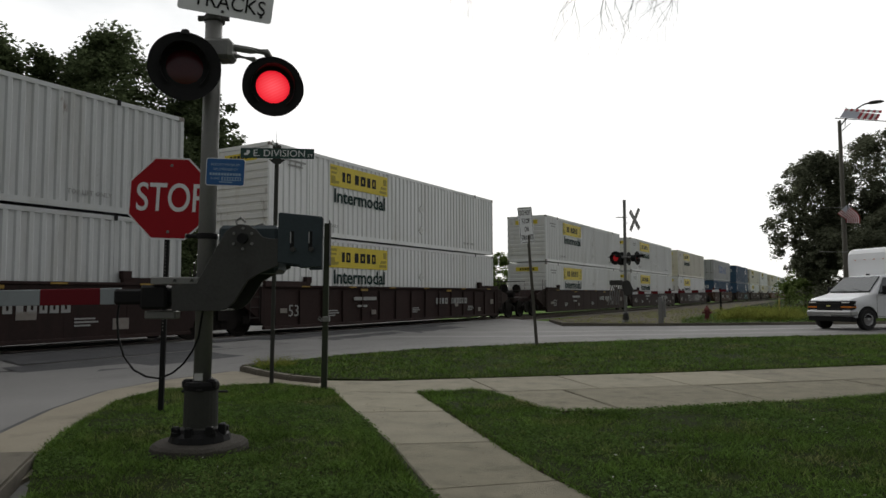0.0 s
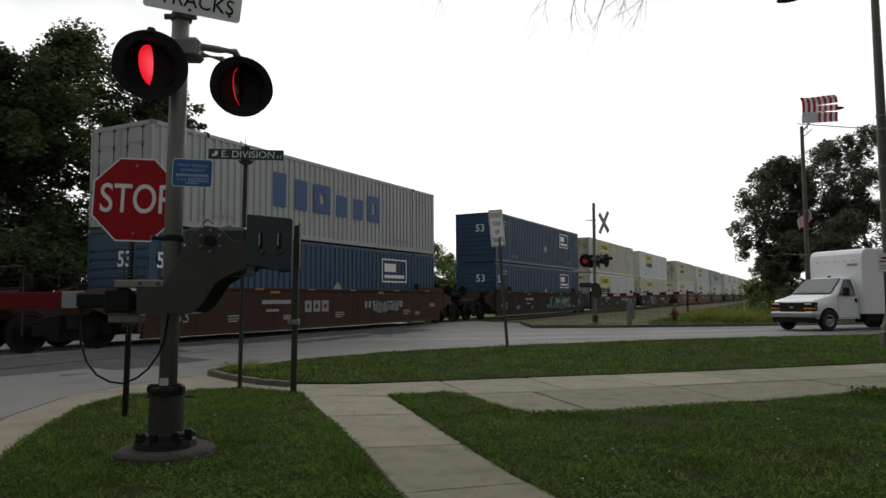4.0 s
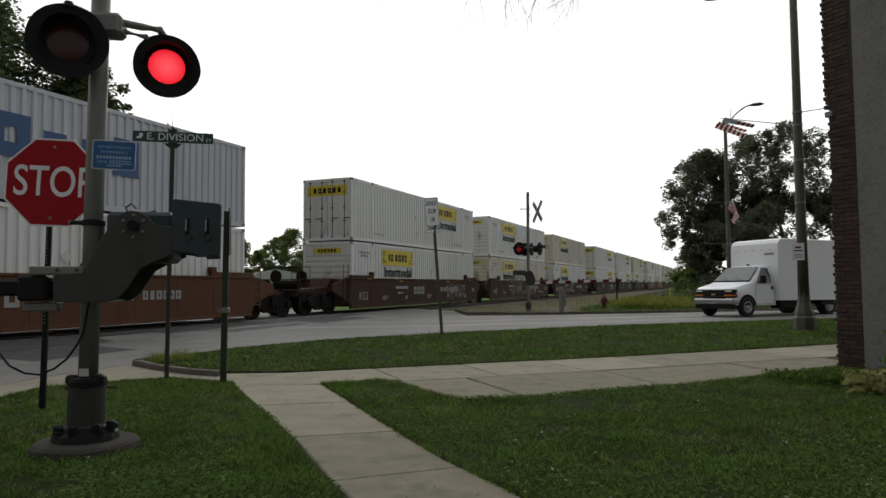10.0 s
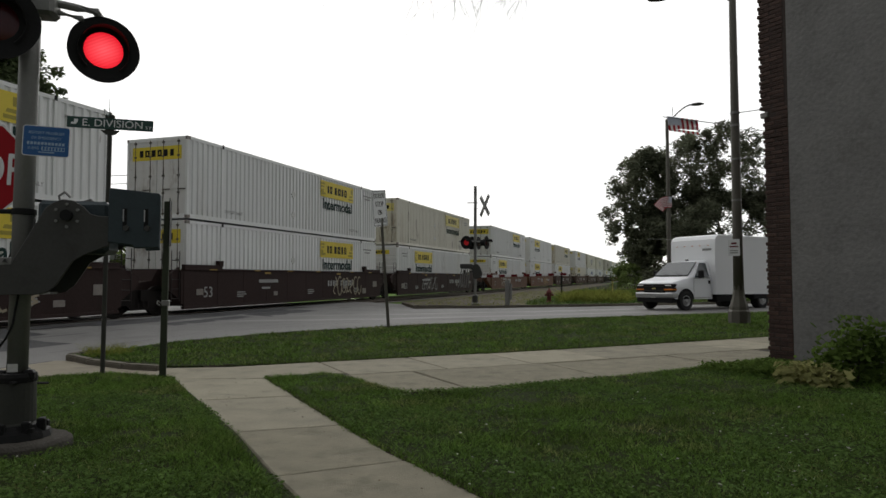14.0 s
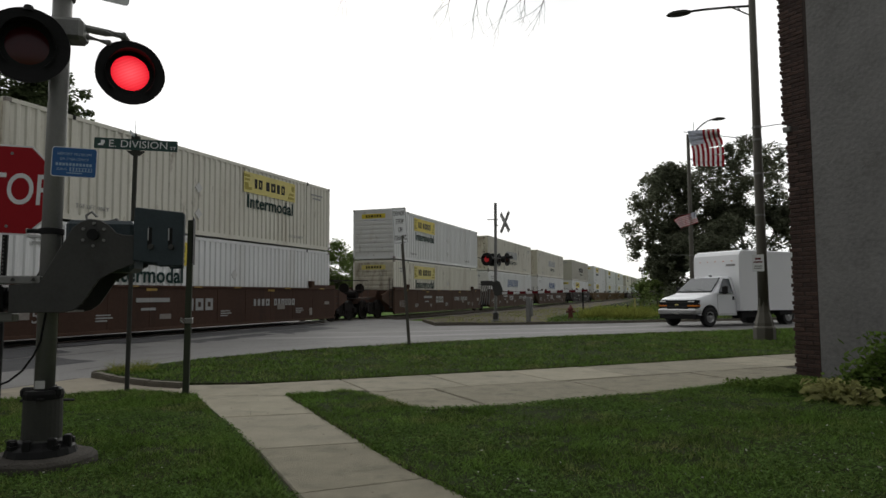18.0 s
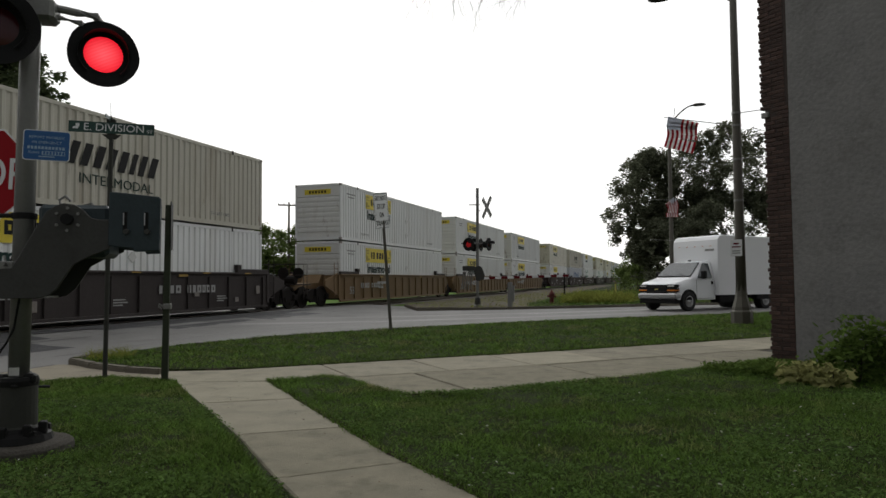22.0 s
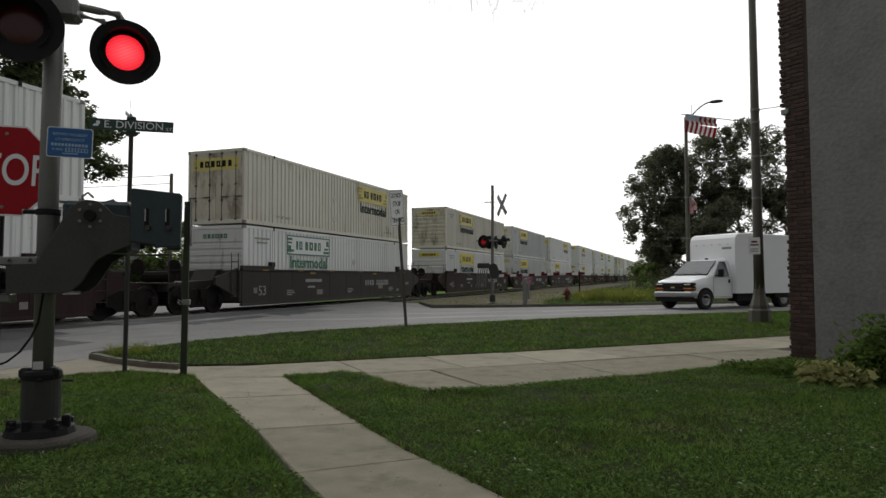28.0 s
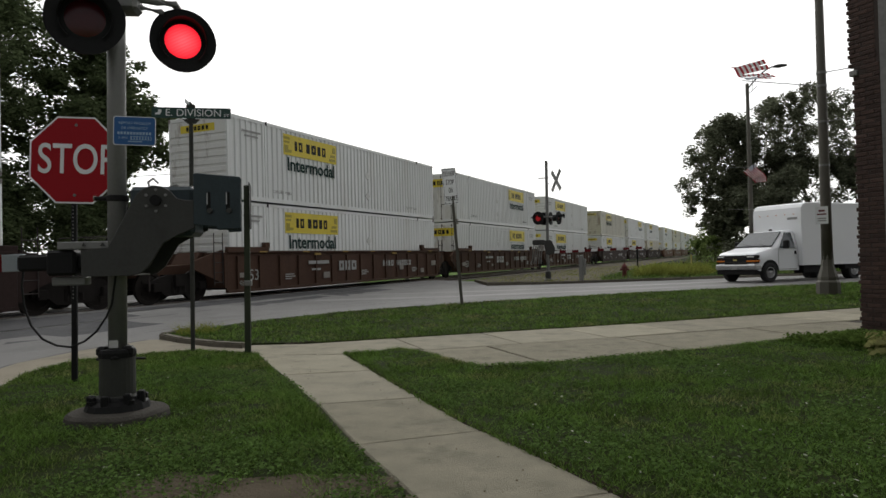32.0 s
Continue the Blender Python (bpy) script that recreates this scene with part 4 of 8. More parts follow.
def flat(name, rects, material, parent, m, label="", thick=0.006):
    """Flat bars or panels: rectangles (x0, y0, x1, y1[, shear]) in the plane of m."""
    bm = bmesh.new()
    for r in rects:
        x0, y0, x1, y1 = r[:4]
        k = r[4] if len(r) > 4 else 0.0
        c = [(x0 + k * y0, y0), (x1 + k * y0, y0), (x1 + k * y1, y1), (x0 + k * y1, y1)]
        lo = [bm.verts.new((x, y, 0)) for x, y in c]
        hi = [bm.verts.new((x, y, thick)) for x, y in c]
        bm.faces.new(hi)
        for q in range(4):
            bm.faces.new((lo[q], lo[(q + 1) % 4], hi[(q + 1) % 4], hi[q]))
    ob = part(name, bm, material, parent, label)
    ob.matrix_basis = m
    if len(rects) > 1:
        ob["kind"] = "stuff"
    return ob


def word_bars(w, h, n, seed, slant=0.0, x0=0.0, y0=0.0, caps=True, solid=0.25):
    """A row of plain letter-sized boxes, some of them hollow, of a word's size: it stands for a brand's lettering."""
    rnd = random.Random(seed)
    wide = [rnd.uniform(0.75, 1.1) for _ in range(n)]
    k = w / (sum(wide) + 0.28 * (n - 1))
    out, x = [], x0 - w / 2
    lo = y0 - h / 2
    for i in range(n):
        g = wide[i] * k
        hi = lo + (h if caps or i == 0 else h * rnd.choice((0.70, 0.70, 0.92)))
        st = min(0.36 * g, 0.30 * h)
        if rnd.random() < solid:
            out.append((x + 0.12 * g, lo, x + 0.88 * g, hi, slant))
        else:
            out += [(x, lo, x + st, hi, slant), (x + g - st, lo, x + g, hi, slant), (x + st, hi - st, x + g - st, hi, slant), (x + st, lo, x + g - st, lo + st, slant)]
        x += g + 0.28 * k
    return out


def marks(parent, style, seed):
    """Brand panels as plain shapes, small print as bars."""
    h = HGT
    for sgn in (1, -1):
        ylogo = -LEN / 2 + 4.78
        if style in ("band", "band_y", "band_old", "band_outline"):
            panel = {"band": M_YEL, "band_y": M_YEL2, "band_old": M_YEL2, "band_outline": M_SIGNW}[style]
            ink = M_INKG if style == "band_outline" else M_INK
            p = flat("brand_panel", [(-1.78, -0.39, 1.78, 0.39)], panel, parent, face_m(ylogo, h - 0.62, sgn, 0.004), "yellow brand panel" if style != "band_outline" else "pale brand panel")
            flat("brand_mark", word_bars(0.52, 0.36, 2, 3, 0, -0.86, 0.0, solid=0.6) + word_bars(1.36, 0.36, 4, 6, 0, 0.30, 0.0, solid=0.6), M_BLACK if style != "band_outline" else M_INKG, p, Matrix.Translation((0, 0, 0.0065)))
            flat("scroll_mark", [(-1.72, -0.30, -1.50, -0.02, 0), (-1.72, 0.06, -1.42, 0.14, 0), (-1.66, 0.20, -1.30, 0.30, -0.4), (-1.46, -0.28, -1.22, -0.18, 0.3), (1.24, -0.30, 1.70, -0.20, 0), (1.36, -0.14, 1.70, -0.04, 0.4), (1.50, 0.04, 1.70, 0.28, 0)], M_SCROLL if style != "band_outline" else M_INKG, p, Matrix.Translation((0, 0, 0.0065)), "dim olive scroll work")
            if style == "band_outline":
                flat("outline", [(-1.8, 0.36, 1.8, 0.41), (-1.8, -0.41, 1.8, -0.36), (-1.8, -0.41, -1.74, 0.41), (1.74, -0.41, 1.8, 0.41)], M_INKG, p, Matrix.Translation((0, 0, 0.0065)))
            if style != "band_old":
                if ("word", style == "band_outline") not in SHARED:
                    o = letters("Intermodal", 0.70, ink, parent, face_m(ylogo + 0.03 * sgn, h - 1.365, sgn, 0.008), "lettering", width=3.16, bold=0.014)
                    SHARED[("word", style == "band_outline")] = o.data
                else:
                    o = mesh_part(SHARED[("word", style == "band_outline")], parent, face_m(ylogo + 0.03 * sgn, h - 1.365, sgn, 0.008))
                    o.name = "lettering"
                o["kind"] = "stuff"
        elif style == "wide":
            w = flat("brand_mark", word_bars(6.6, 1.15, 6, 11, 0.0, caps=False, solid=0.6), M_INKB, parent, face_m(0, h - 1.25, sgn, 0.006), "large blue brand mark")
        elif style in ("slant", "slant_faded", "slant_grey"):
            ink = {"slant": M_INKB, "slant_faded": M_INKGR, "slant_grey": M_BLACK}[style]
            flat("brand_mark", word_bars(3.9, 0.66, 9, 5, 0.35, solid=1.0), ink, parent, face_m(0.1, h - 1.3 if style != "slant" else h - 0.95, sgn, 0.006), "slanted brand mark")
            if style != "slant":
                k = ("inter", style)
                if k not in SHARED:
                    SHARED[k] = letters("INTERMODAL", 0.42, M_INK, parent, face_m(0.4 * sgn, h - 2.0, sgn, 0.006), "lettering", width=2.9).data
                else:
                    mesh_part(SHARED[k], parent, face_m(0.4 * sgn, h - 2.0, sgn, 0.006)).name = "lettering"
        elif style == "blue":
            y = LEN / 2 - 3.6
            flat("brand_panel", [(-1.0, -0.5, 1.0, -0.44), (-1.0, 0.44, 1.0, 0.5), (-1.0, -0.5, -0.94, 0.5), (0.94, -0.5, 1.0, 0.5), (-0.8, -0.05, 0.1, 0.3), (-0.8, -0.32, 0.8, -0.18)], M_SIGNW, parent, face_m(y, h - 0.85, sgn, 0.006), "white outlined brand box")
            flat("diamond", [(-0.2, -0.2, 0.2, 0.2)], M_BARS, parent, face_m(0.4, 1.2, sgn, 0.006) @ Matrix.Rotation(radians(45), 4, "Z"))
            letters("53", 0.62, M_SIGNW, parent, face_m(-LEN / 2 + 0.55 if sgn > 0 else LEN / 2 - 0.55, 1.9, sgn, 0.008), "numeral", bold=0.01)
        # small print, fittings
        if style.startswith("band"):
            for z in (1.62, 0.72):
                flat("placard_holder", [(-0.13, -0.13, 0.13, 0.13)], M_PLAC, parent, face_m(1.0, z, sgn, 0.006) @ Matrix.Rotation(radians(45), 4, "Z"), "pale diamond placard holder", 0.014)
        flat("small_print", [(-0.5, 0, 0.5, 0.07), (-0.35, -0.16, 0.35, -0.09)], M_BARS if style != "blue" else M_INKGR, parent, face_m(-LEN / 2 + 1.2, h - 0.5, sgn, 0.006))
        for y in (-LEN / 2 + 2.9, LEN / 2 - 2.7):
            k = ("lift", style == "blue")
            if k not in SHARED:
                o = letters("TOP LIFT ONLY", 0.17, M_BARS if style != "blue" else M_INKGR, parent, face_m(y, 0.40, sgn, 0.006), "lettering", width=1.15, fine=1)
                SHARED[k] = o.data
            else:
                o = mesh_part(SHARED[k], parent, face_m(y, 0.40, sgn, 0.006))
                o.name = "lettering"
            o["kind"] = "stuff"
        flat("lift_mark", [(-0.05, -0.07, 0.05, 0.07)], M_BLACK, parent, face_m(-LEN / 2 + 2.0, h - 0.05, sgn, 0.012))
        flat("lift_mark", [(-0.05, -0.07, 0.05, 0.07)], M_BLACK, parent, face_m(LEN / 2 - 2.0, h - 0.05, sgn, 0.012))
    # end plates
    if style in ("band", "band_y", "band_old"):
        flat("brand_panel", [(-0.75, -0.13, 0.75, 0.13)], M_YEL if style == "band" else M_YEL2, parent, end_m(0, HGT - 0.40, -LEN / 2 + 0.010), "yellow brand plate")
        flat("brand_mark", word_bars(1.0, 0.14, 6, 7), M_BLACK, parent, end_m(0, HGT - 0.40, -LEN / 2 + 0.0035))
        dm = Matrix.Rotation(pi_, 4, "Z")
        flat("brand_panel", [(-1.05, -0.24, 1.05, 0.24)], M_YEL if style == "band" else M_YEL2, parent, dm @ end_m(0, HGT - 0.55, -LEN / 2 + 0.006), "yellow brand band")
        flat("brand_mark", word_bars(1.5, 0.24, 6, 7), M_BLACK, parent, dm @ end_m(0, HGT - 0.55, -LEN / 2 - 0.0005))
    elif style == "blue":
        letters("53", 0.62, M_SIGNW, parent, end_m(0.3, 1.95, -LEN / 2 + 0.008), "numeral", bold=0.01)
    else:
        flat("brand_mark", word_bars(1.1, 0.16, 6, 9), M_INKGR if style.startswith("slant") else M_INKB if style == "wide" else M_INKG, parent, end_m(0, HGT - 0.40, -LEN / 2 + 0.008))


pi_ = math.pi
KINDS = {
    "band": ("white", M_CW, "band", "white corrugated steel freight container with yellow panel"),
    "band_d": ("grimy", M_CD, "band", "grimy white freight container with yellow panel"),
    "band_y": ("yellowed", M_CY, "band_y", "yellowed white freight container with faded yellow panel"),
    "band_old": ("yellowed", M_CY, "band_old", "old cream freight container with long yellow panel"),
    "band_outline": ("white", M_CW, "band_outline", "white freight container with outlined green lettering"),
    "wide": ("grey", M_CG, "wide", "grey corrugated freight container with large blue bars"),
    "wide_l": ("light_grey", M_CLG, "wide", "light grey freight container with large blue bars"),
    "blue": ("blue", M_CB, "blue", "dark blue corrugated freight container with white numerals"),
    "slant": ("white", M_CW, "slant", "white freight container with slanted blue bars"),
    "slant_f": ("yellowed", M_CY, "slant_faded", "dingy cream freight container with faded grey lettering"),
    "slant_g": ("beige", M_CT, "slant_grey", "beige freight container with dark slanted bars"),
}
FIRST_BOX = {}


def container(kind):
    """One freight container: a thing with its parts; the first of a kind is built, the rest are copied."""
    if kind in FIRST_BOX:
        return copy_thing(FIRST_BOX[kind], Matrix.Identity(4))
    key, paint, style, label = KINDS[kind]
    ms = container_meshes(key, paint)
    root = thing("freight_container", label, "container", group="containers on the train")
    for nm in ("frame", "side_wall", "side_wall_b", "roof", "front_wall"):
        mesh_part(ms[nm], root)
    for k in (0, 1):
        d = mesh_part(ms["door"], root, Matrix.Diagonal((1 if k == 0 else -1, 1, 1, 1)))
        for x in (0.28, 0.92):
            mesh_part(ms["lock_rod"], d, Matrix.Translation((x, LEN / 2 - 0.01, 0)), "steel locking rod")
    for sx in (-1, 1):
        for sy in (-1, 1):
            for z in (0.06, HGT - 0.06):
                mesh_part(ms["corner_casting"], root, Matrix.Translation((sx * (WID / 2 - 0.046), sy * (LEN / 2 - 0.086), z)))
    marks(root, style, 3)
    FIRST_BOX[kind] = root
    return root


def bogie(parent, y):
    """A two-axle freight truck at y along the car."""
    root = new("bogie")
    root.parent = parent
    root.matrix_basis = Matrix.Translation((0, y, 0))
    if "bogie" not in SHARED:
        bm = bmesh.new()
        for sx in (-1, 1):
            pts = [(-1.15, 0.62), (-1.15, 0.42), (-0.75, 0.42), (-0.5, 0.22), (0.5, 0.22), (0.75, 0.42), (1.15, 0.42), (1.15, 0.62), (0.7, 0.80), (0.35, 0.86), (-0.35, 0.86), (-0.7, 0.80)]
            bm2 = bmesh.new()
            plate(bm2, pts, sx * 0.98 - 0.06, sx * 0.98 + 0.06)
            bmesh.ops.rotate(bm2, verts=bm2.verts, cent=(0, 0, 0), matrix=Matrix.Rotation(radians(-90), 3, "Z"))
            me = bpy.data.meshes.new("t")
            bm2.to_mesh(me)
            bm2.free()
            bm.from_mesh(me)
            bpy.data.meshes.remove(me)
        box(bm, -1.15, -0.2, 0.5, 1.15, 0.2, 0.85)
        for y2 in (-0.92, 0.92):
            for sx in (-1, 1):
                bbox(bm, sx * 1.06 - 0.09, y2 - 0.13, 0.36, sx * 1.06 + 0.09, y2 + 0.13, 0.62, 0.02)
        for sx in (-1, 1):
            for k in (-0.22, 0, 0.22):
                cyl(bm, (sx * 0.99, k, 0.30), (sx * 0.99, k, 0.62), 0.085, 0.085, 8)
        SHARED["bogie"] = part("side_frame", bm, M_BOGIE, root).data
        bm = bmesh.new()
        for sx in (-1, 1):
            v = bmesh.new()
            lathe(v, [(0.12, 0.66), (0.40, 0.66), (0.42, 0.68), (0.485, 0.68), (0.485, 0.79), (0.51, 0.80), (0.51, 0.82), (0.40, 0.82), (0.38, 0.79), (0.14, 0.80), (0.12, 0.84)], 20)
            bmesh.ops.rotate(v, verts=v.verts, cent=(0, 0, 0), matrix=Matrix.Rotation(radians(90 * sx), 3, "Y"))
            me = bpy.data.meshes.new("t")
            v.to_mesh(me)
            v.free()
            bm.from_mesh(me)
            bpy.data.meshes.remove(me)
        cyl(bm, (-0.95, 0, 0), (0.95, 0, 0), 0.08, 0.08, 8)
        for k in range(5):
            a = k * 2 * pi_ / 5
            for sx in (-1, 1):
                box(bm, sx * 0.80 - 0.012, 0.27 * math.cos(a) - 0.05, 0.27 * math.sin(a) - 0.05, sx * 0.80 + 0.012, 0.27 * math.cos(a) + 0.05, 0.27 * math.sin(a) + 0.05)
        me = bpy.data.meshes.new("wheelset")
        bm.to_mesh(me)
        bm.free()
        me.materials.append(M_WHEEL)
        SHARED["wheelset"] = me
    else:
        mesh_part(SHARED["bogie"], root)
    ws = []
    for y2 in (-0.92, 0.92):
        o = mesh_part(SHARED["wheelset"], root, Matrix.Translation((0, y2, 0.485)))
        ws.append(o)
    return ws


WELL_PAINT = {"brown": M_WBR, "orange": M_WOR, "rust": M_WRU, "tan": M_WTA, "dark": M_WDK}
WHEELS = []
FIRST_CAR = {}
CAR_LABEL = {"brown": "brown articulated well car with graffiti and grime", "orange": "orange-brown articulated well car", "rust": "rust-brown articulated well car", "tan": "tan well car with ribbed sides", "dark": "dark ribbed well car"}


def well_car(style, ribbed, near_joint, far_joint):
    """One well unit: side sills, raised ends, floor, end platforms, trucks, coupler, ladders. Local y runs along the train, z from the rail."""
    key = (style, ribbed, near_joint, far_joint)
    if key in FIRST_CAR:
        return copy_thing(FIRST_CAR[key], Matrix.Identity(4))
    pm = WELL_PAINT[style]
    root = thing("well_car", CAR_LABEL[style], "rail car", group="well cars of the train")
    L = LEN / 2 + 0.25
    for sx in (-1, 1):
        bm = bmesh.new()
        x0, x1 = sorted((sx * 1.34, sx * 1.42))
        if ribbed:
            box(bm, min(sx * 1.34, sx * 1.37), -L, 0.24, max(sx * 1.34, sx * 1.37), L, 1.5)
            k = -L + 0.5
            while k < L - 0.3:
                box(bm, min(sx * 1.37, sx * 1.44), k - 0.035, 0.30, max(sx * 1.37, sx * 1.44), k + 0.035, 1.40)
                k += 1.13
        else:
            bbox(bm, x0, -L, 0.24, x1, L, 1.54, 0.015)
            for k in range(9):
                y = -L + 1.9 + k * (2 * L - 3.8) / 8
                box(bm, min(sx * 1.42, sx * 1.428), y - 0.06, 0.26, max(sx * 1.42, sx * 1.428), y + 0.06, 1.50)
        part("side_sill", bm, pm, root)
        bm = bmesh.new()
        bbox(bm, min(sx * 1.30, sx * 1.46), -L, 1.50, max(sx * 1.30, sx * 1.46), L, 1.57, 0.01)
        bbox(bm, min(sx * 1.30, sx * 1.45), -L, 0.18, max(sx * 1.30, sx * 1.45), L, 0.27, 0.01)
        part("top_chord", bm, M_WTA if style == "tan" else pm, root)
        for sy in (-1, 1):
            bm = bmesh.new()
            y0, y1 = sorted((sy * L, sy * (L - 2.1)))
            bbox(bm, min(sx * 1.31, sx * 1.455), y0, 1.54, max(sx * 1.31, sx * 1.455), y1, 1.70, 0.015)
            box(bm, min(sx * 1.3, sx * 1.47), sy * (L - 2.0) - 0.12, 1.66, max(sx * 1.3, sx * 1.47), sy * (L - 2.0) + 0.12, 1.86)
            part("raised_end", bm, M_WDK if style in ("tan", "dark") else pm, root)
    bm = bmesh.new()
    for k in range(12):
        y = -L + 0.8 + k * (2 * L - 1.6) / 11
        box(bm, -1.34, y - 0.12, 0.26, 1.34, y + 0.12, 0.36)
    part("floor_beam", bm, M_WDK, root)
    for sy, joint in ((-1, near_joint), (1, far_joint)):
        bm = bmesh.new()
        # sloping bulkhead and centre platform over the truck
        reach = 1.45 if joint else 3.25
        pts = [(L - 0.05, 0.36), (L - 0.05, 1.55), (L + 0.25, 1.55), (L + 0.55, 1.15), (L + reach, 1.05), (L + reach, 0.78), (L + 0.5, 0.78), (L + 0.25, 0.36)]
        plate(bm, [(sy * a, z) for a, z in pts], -0.55 if joint else -0.5, 0.55 if joint else 0.5)
        bmesh.ops.rotate(bm, verts=bm.verts, cent=(0, 0, 0), matrix=Matrix.Rotation(radians(90), 3, "Z"))
        part("end_platform", bm, pm, root)
        bm = bmesh.new()
        y0, y1 = sorted((sy * (L - 0.02), sy * (L + 0.12)))
        box(bm, -1.40, y0, 0.36, 1.40, y1, 1.52)
        for sx in (-1, 1):
            pts = [(L + 0.1, 0.5), (L + 0.1, 1.6), (L + 0.9 if joint else L + 1.4, 1.25), (L + 0.9 if joint else L + 1.4, 1.0)]
            b2 = bmesh.new()
            plate(b2, [(sy * a, z) for a, z in pts], sx * 1.28 - 0.05, sx * 1.28 + 0.05)
            bmesh.ops.rotate(b2, verts=b2.verts, cent=(0, 0, 0), matrix=Matrix.Rotation(radians(90), 3, "Z"))
            me = bpy.data.meshes.new("t")
            b2.to_mesh(me)
            b2.free()
            bm.from_mesh(me)
            bpy.data.meshes.remove(me)
        part("end_bulkhead", bm, pm, root)
        for sx in (-1, 1):
            bm = bmesh.new()
            yy = sy * (L + 0.35)
            for dy in (-0.2, 0.2):
                tube(bm, [(sx * 1.36, yy + dy, 0.45), (sx * 1.36, yy + dy, 2.15)], 0.016, 5)
            for k in range(5):
                tube(bm, [(sx * 1.36, yy - 0.2, 0.55 + k * 0.32), (sx * 1.36, yy + 0.2, 0.55 + k * 0.32)], 0.014, 5)
            part("ladder", bm, M_WTA if style in ("tan", "orange") else M_WDK, root)
        if joint:
            if sy > 0:
                WHEELS.append(bogie(root, L + 1.4))
        else:
            bogie(root, sy * (L + 1.75))
            bm = bmesh.new()
            y0, y1 = sorted((sy * (L + 3.2), sy * (L + 3.62)))
            box(bm, -0.12, y0, 0.72, 0.12, y1, 0.98)
            bbox(bm, -0.2, min(sy * (L + 3.35), sy * (L + 3.66)), 0.68, 0.2, max(sy * (L + 3.35), sy * (L + 3.66)), 1.02, 0.04)
            part("coupler", bm, M_BOGIE, root)
            bm = bmesh.new()
            yy = sy * (L + 3.1)
            box(bm, -1.35, yy - 0.25, 1.04, 1.35, yy + 0.25, 1.09)
            tube(bm, [(-1.3, yy, 1.05), (-1.3, yy, 2.0), (1.3, yy, 2.0), (1.3, yy, 1.05)], 0.018, 5)
            tube(bm, [(-1.3, yy, 1.5), (1.3, yy, 1.5)], 0.014, 5)
            for sx in (-1, 1):
                tube(bm, [(sx * 1.3, yy, 1.06), (sx * 1.3, yy, 0.4)], 0.018, 5)
            part("crosswalk", bm, M_WDK, root)
            bm = bmesh.new()
            cyl(bm, (-0.9, sy * (L + 2.4), 1.28), (0.3, sy * (L + 2.4), 1.28), 0.2, 0.2, 10)
            cyl(bm, (0.55, sy * (L + 2.55), 1.6), (0.55, sy * (L + 2.62), 1.6), 0.26, 0.26, 12)
            part("brake_gear", bm, M_BOGIE, root)
    letters("53", 0.54, M_BARS, root, face_m(-L + 1.3, 0.72, 1, 0.135), "numeral")
    flat("stencil", [(-0.7, 0, 0.7, 0.13), (-0.5, -0.25, 0.1, -0.17)], M_BARS, root, face_m(-L + 5.2, 1.05, 1, 0.136))
    flat("stencil", word_bars(1.05, 0.26, 4, 31, 0, -0.85) + word_bars(1.5, 0.26, 6, 33, 0, 0.75), M_BARS, root, face_m(3.4 if style != "tan" else -4.6, 0.98, 1, 0.136), "faded stencilled marks")
    if style in ("rust", "orange"):
        flat("stencil", word_bars(1.35, 0.40, 3, 35), M_BARS, root, face_m(-1.0, 0.95, 1, 0.136), "large faded owner's mark")
    flat("reflector", [(-0.22, 0, 0.22, 0.08)], M_GRAF["yellow"], root, face_m(-3.2, 1.4, 1, 0.136))
    flat("reflector", [(-0.22, 0, 0.22, 0.08)], M_GRAF["yellow"], root, face_m(3.2, 1.4, 1, 0.136))
    if style in ("brown", "rust", "dark"):
        rnd = random.Random(len(FIRST_CAR) + 17)
        for y in (-6.6, -4.1, -1.4, 1.2, 4.6, 6.9):
            flat("reflector", [(-0.20, 0, 0.20, 0.045)], M_GRAF["yellow"], root, face_m(y + rnd.uniform(-0.3, 0.3), 1.51, 1, 0.172))
        for y, z in ((-7.5, 0.75), (-2.6, 0.6), (3.9, 0.8), (6.2, 0.55), (7.6, 0.9)):
            w, hh = rnd.uniform(0.10, 0.28), rnd.uniform(0.06, 0.16)
            flat("placard", [(-w, -hh, w, hh)], M_CAST, root, face_m(y, z, 1, 0.136), "worn pale placard")
        for y in (-5.0, 0.4, 5.3):
            flat("stencil", [(-0.3, 0.06, 0.22, 0.10), (-0.3, -0.02, 0.30, 0.02), (-0.3, -0.10, 0.1, -0.06)], M_BARS, root, face_m(y, 0.62, 1, 0.136))
    FIRST_CAR[key] = root
    return root


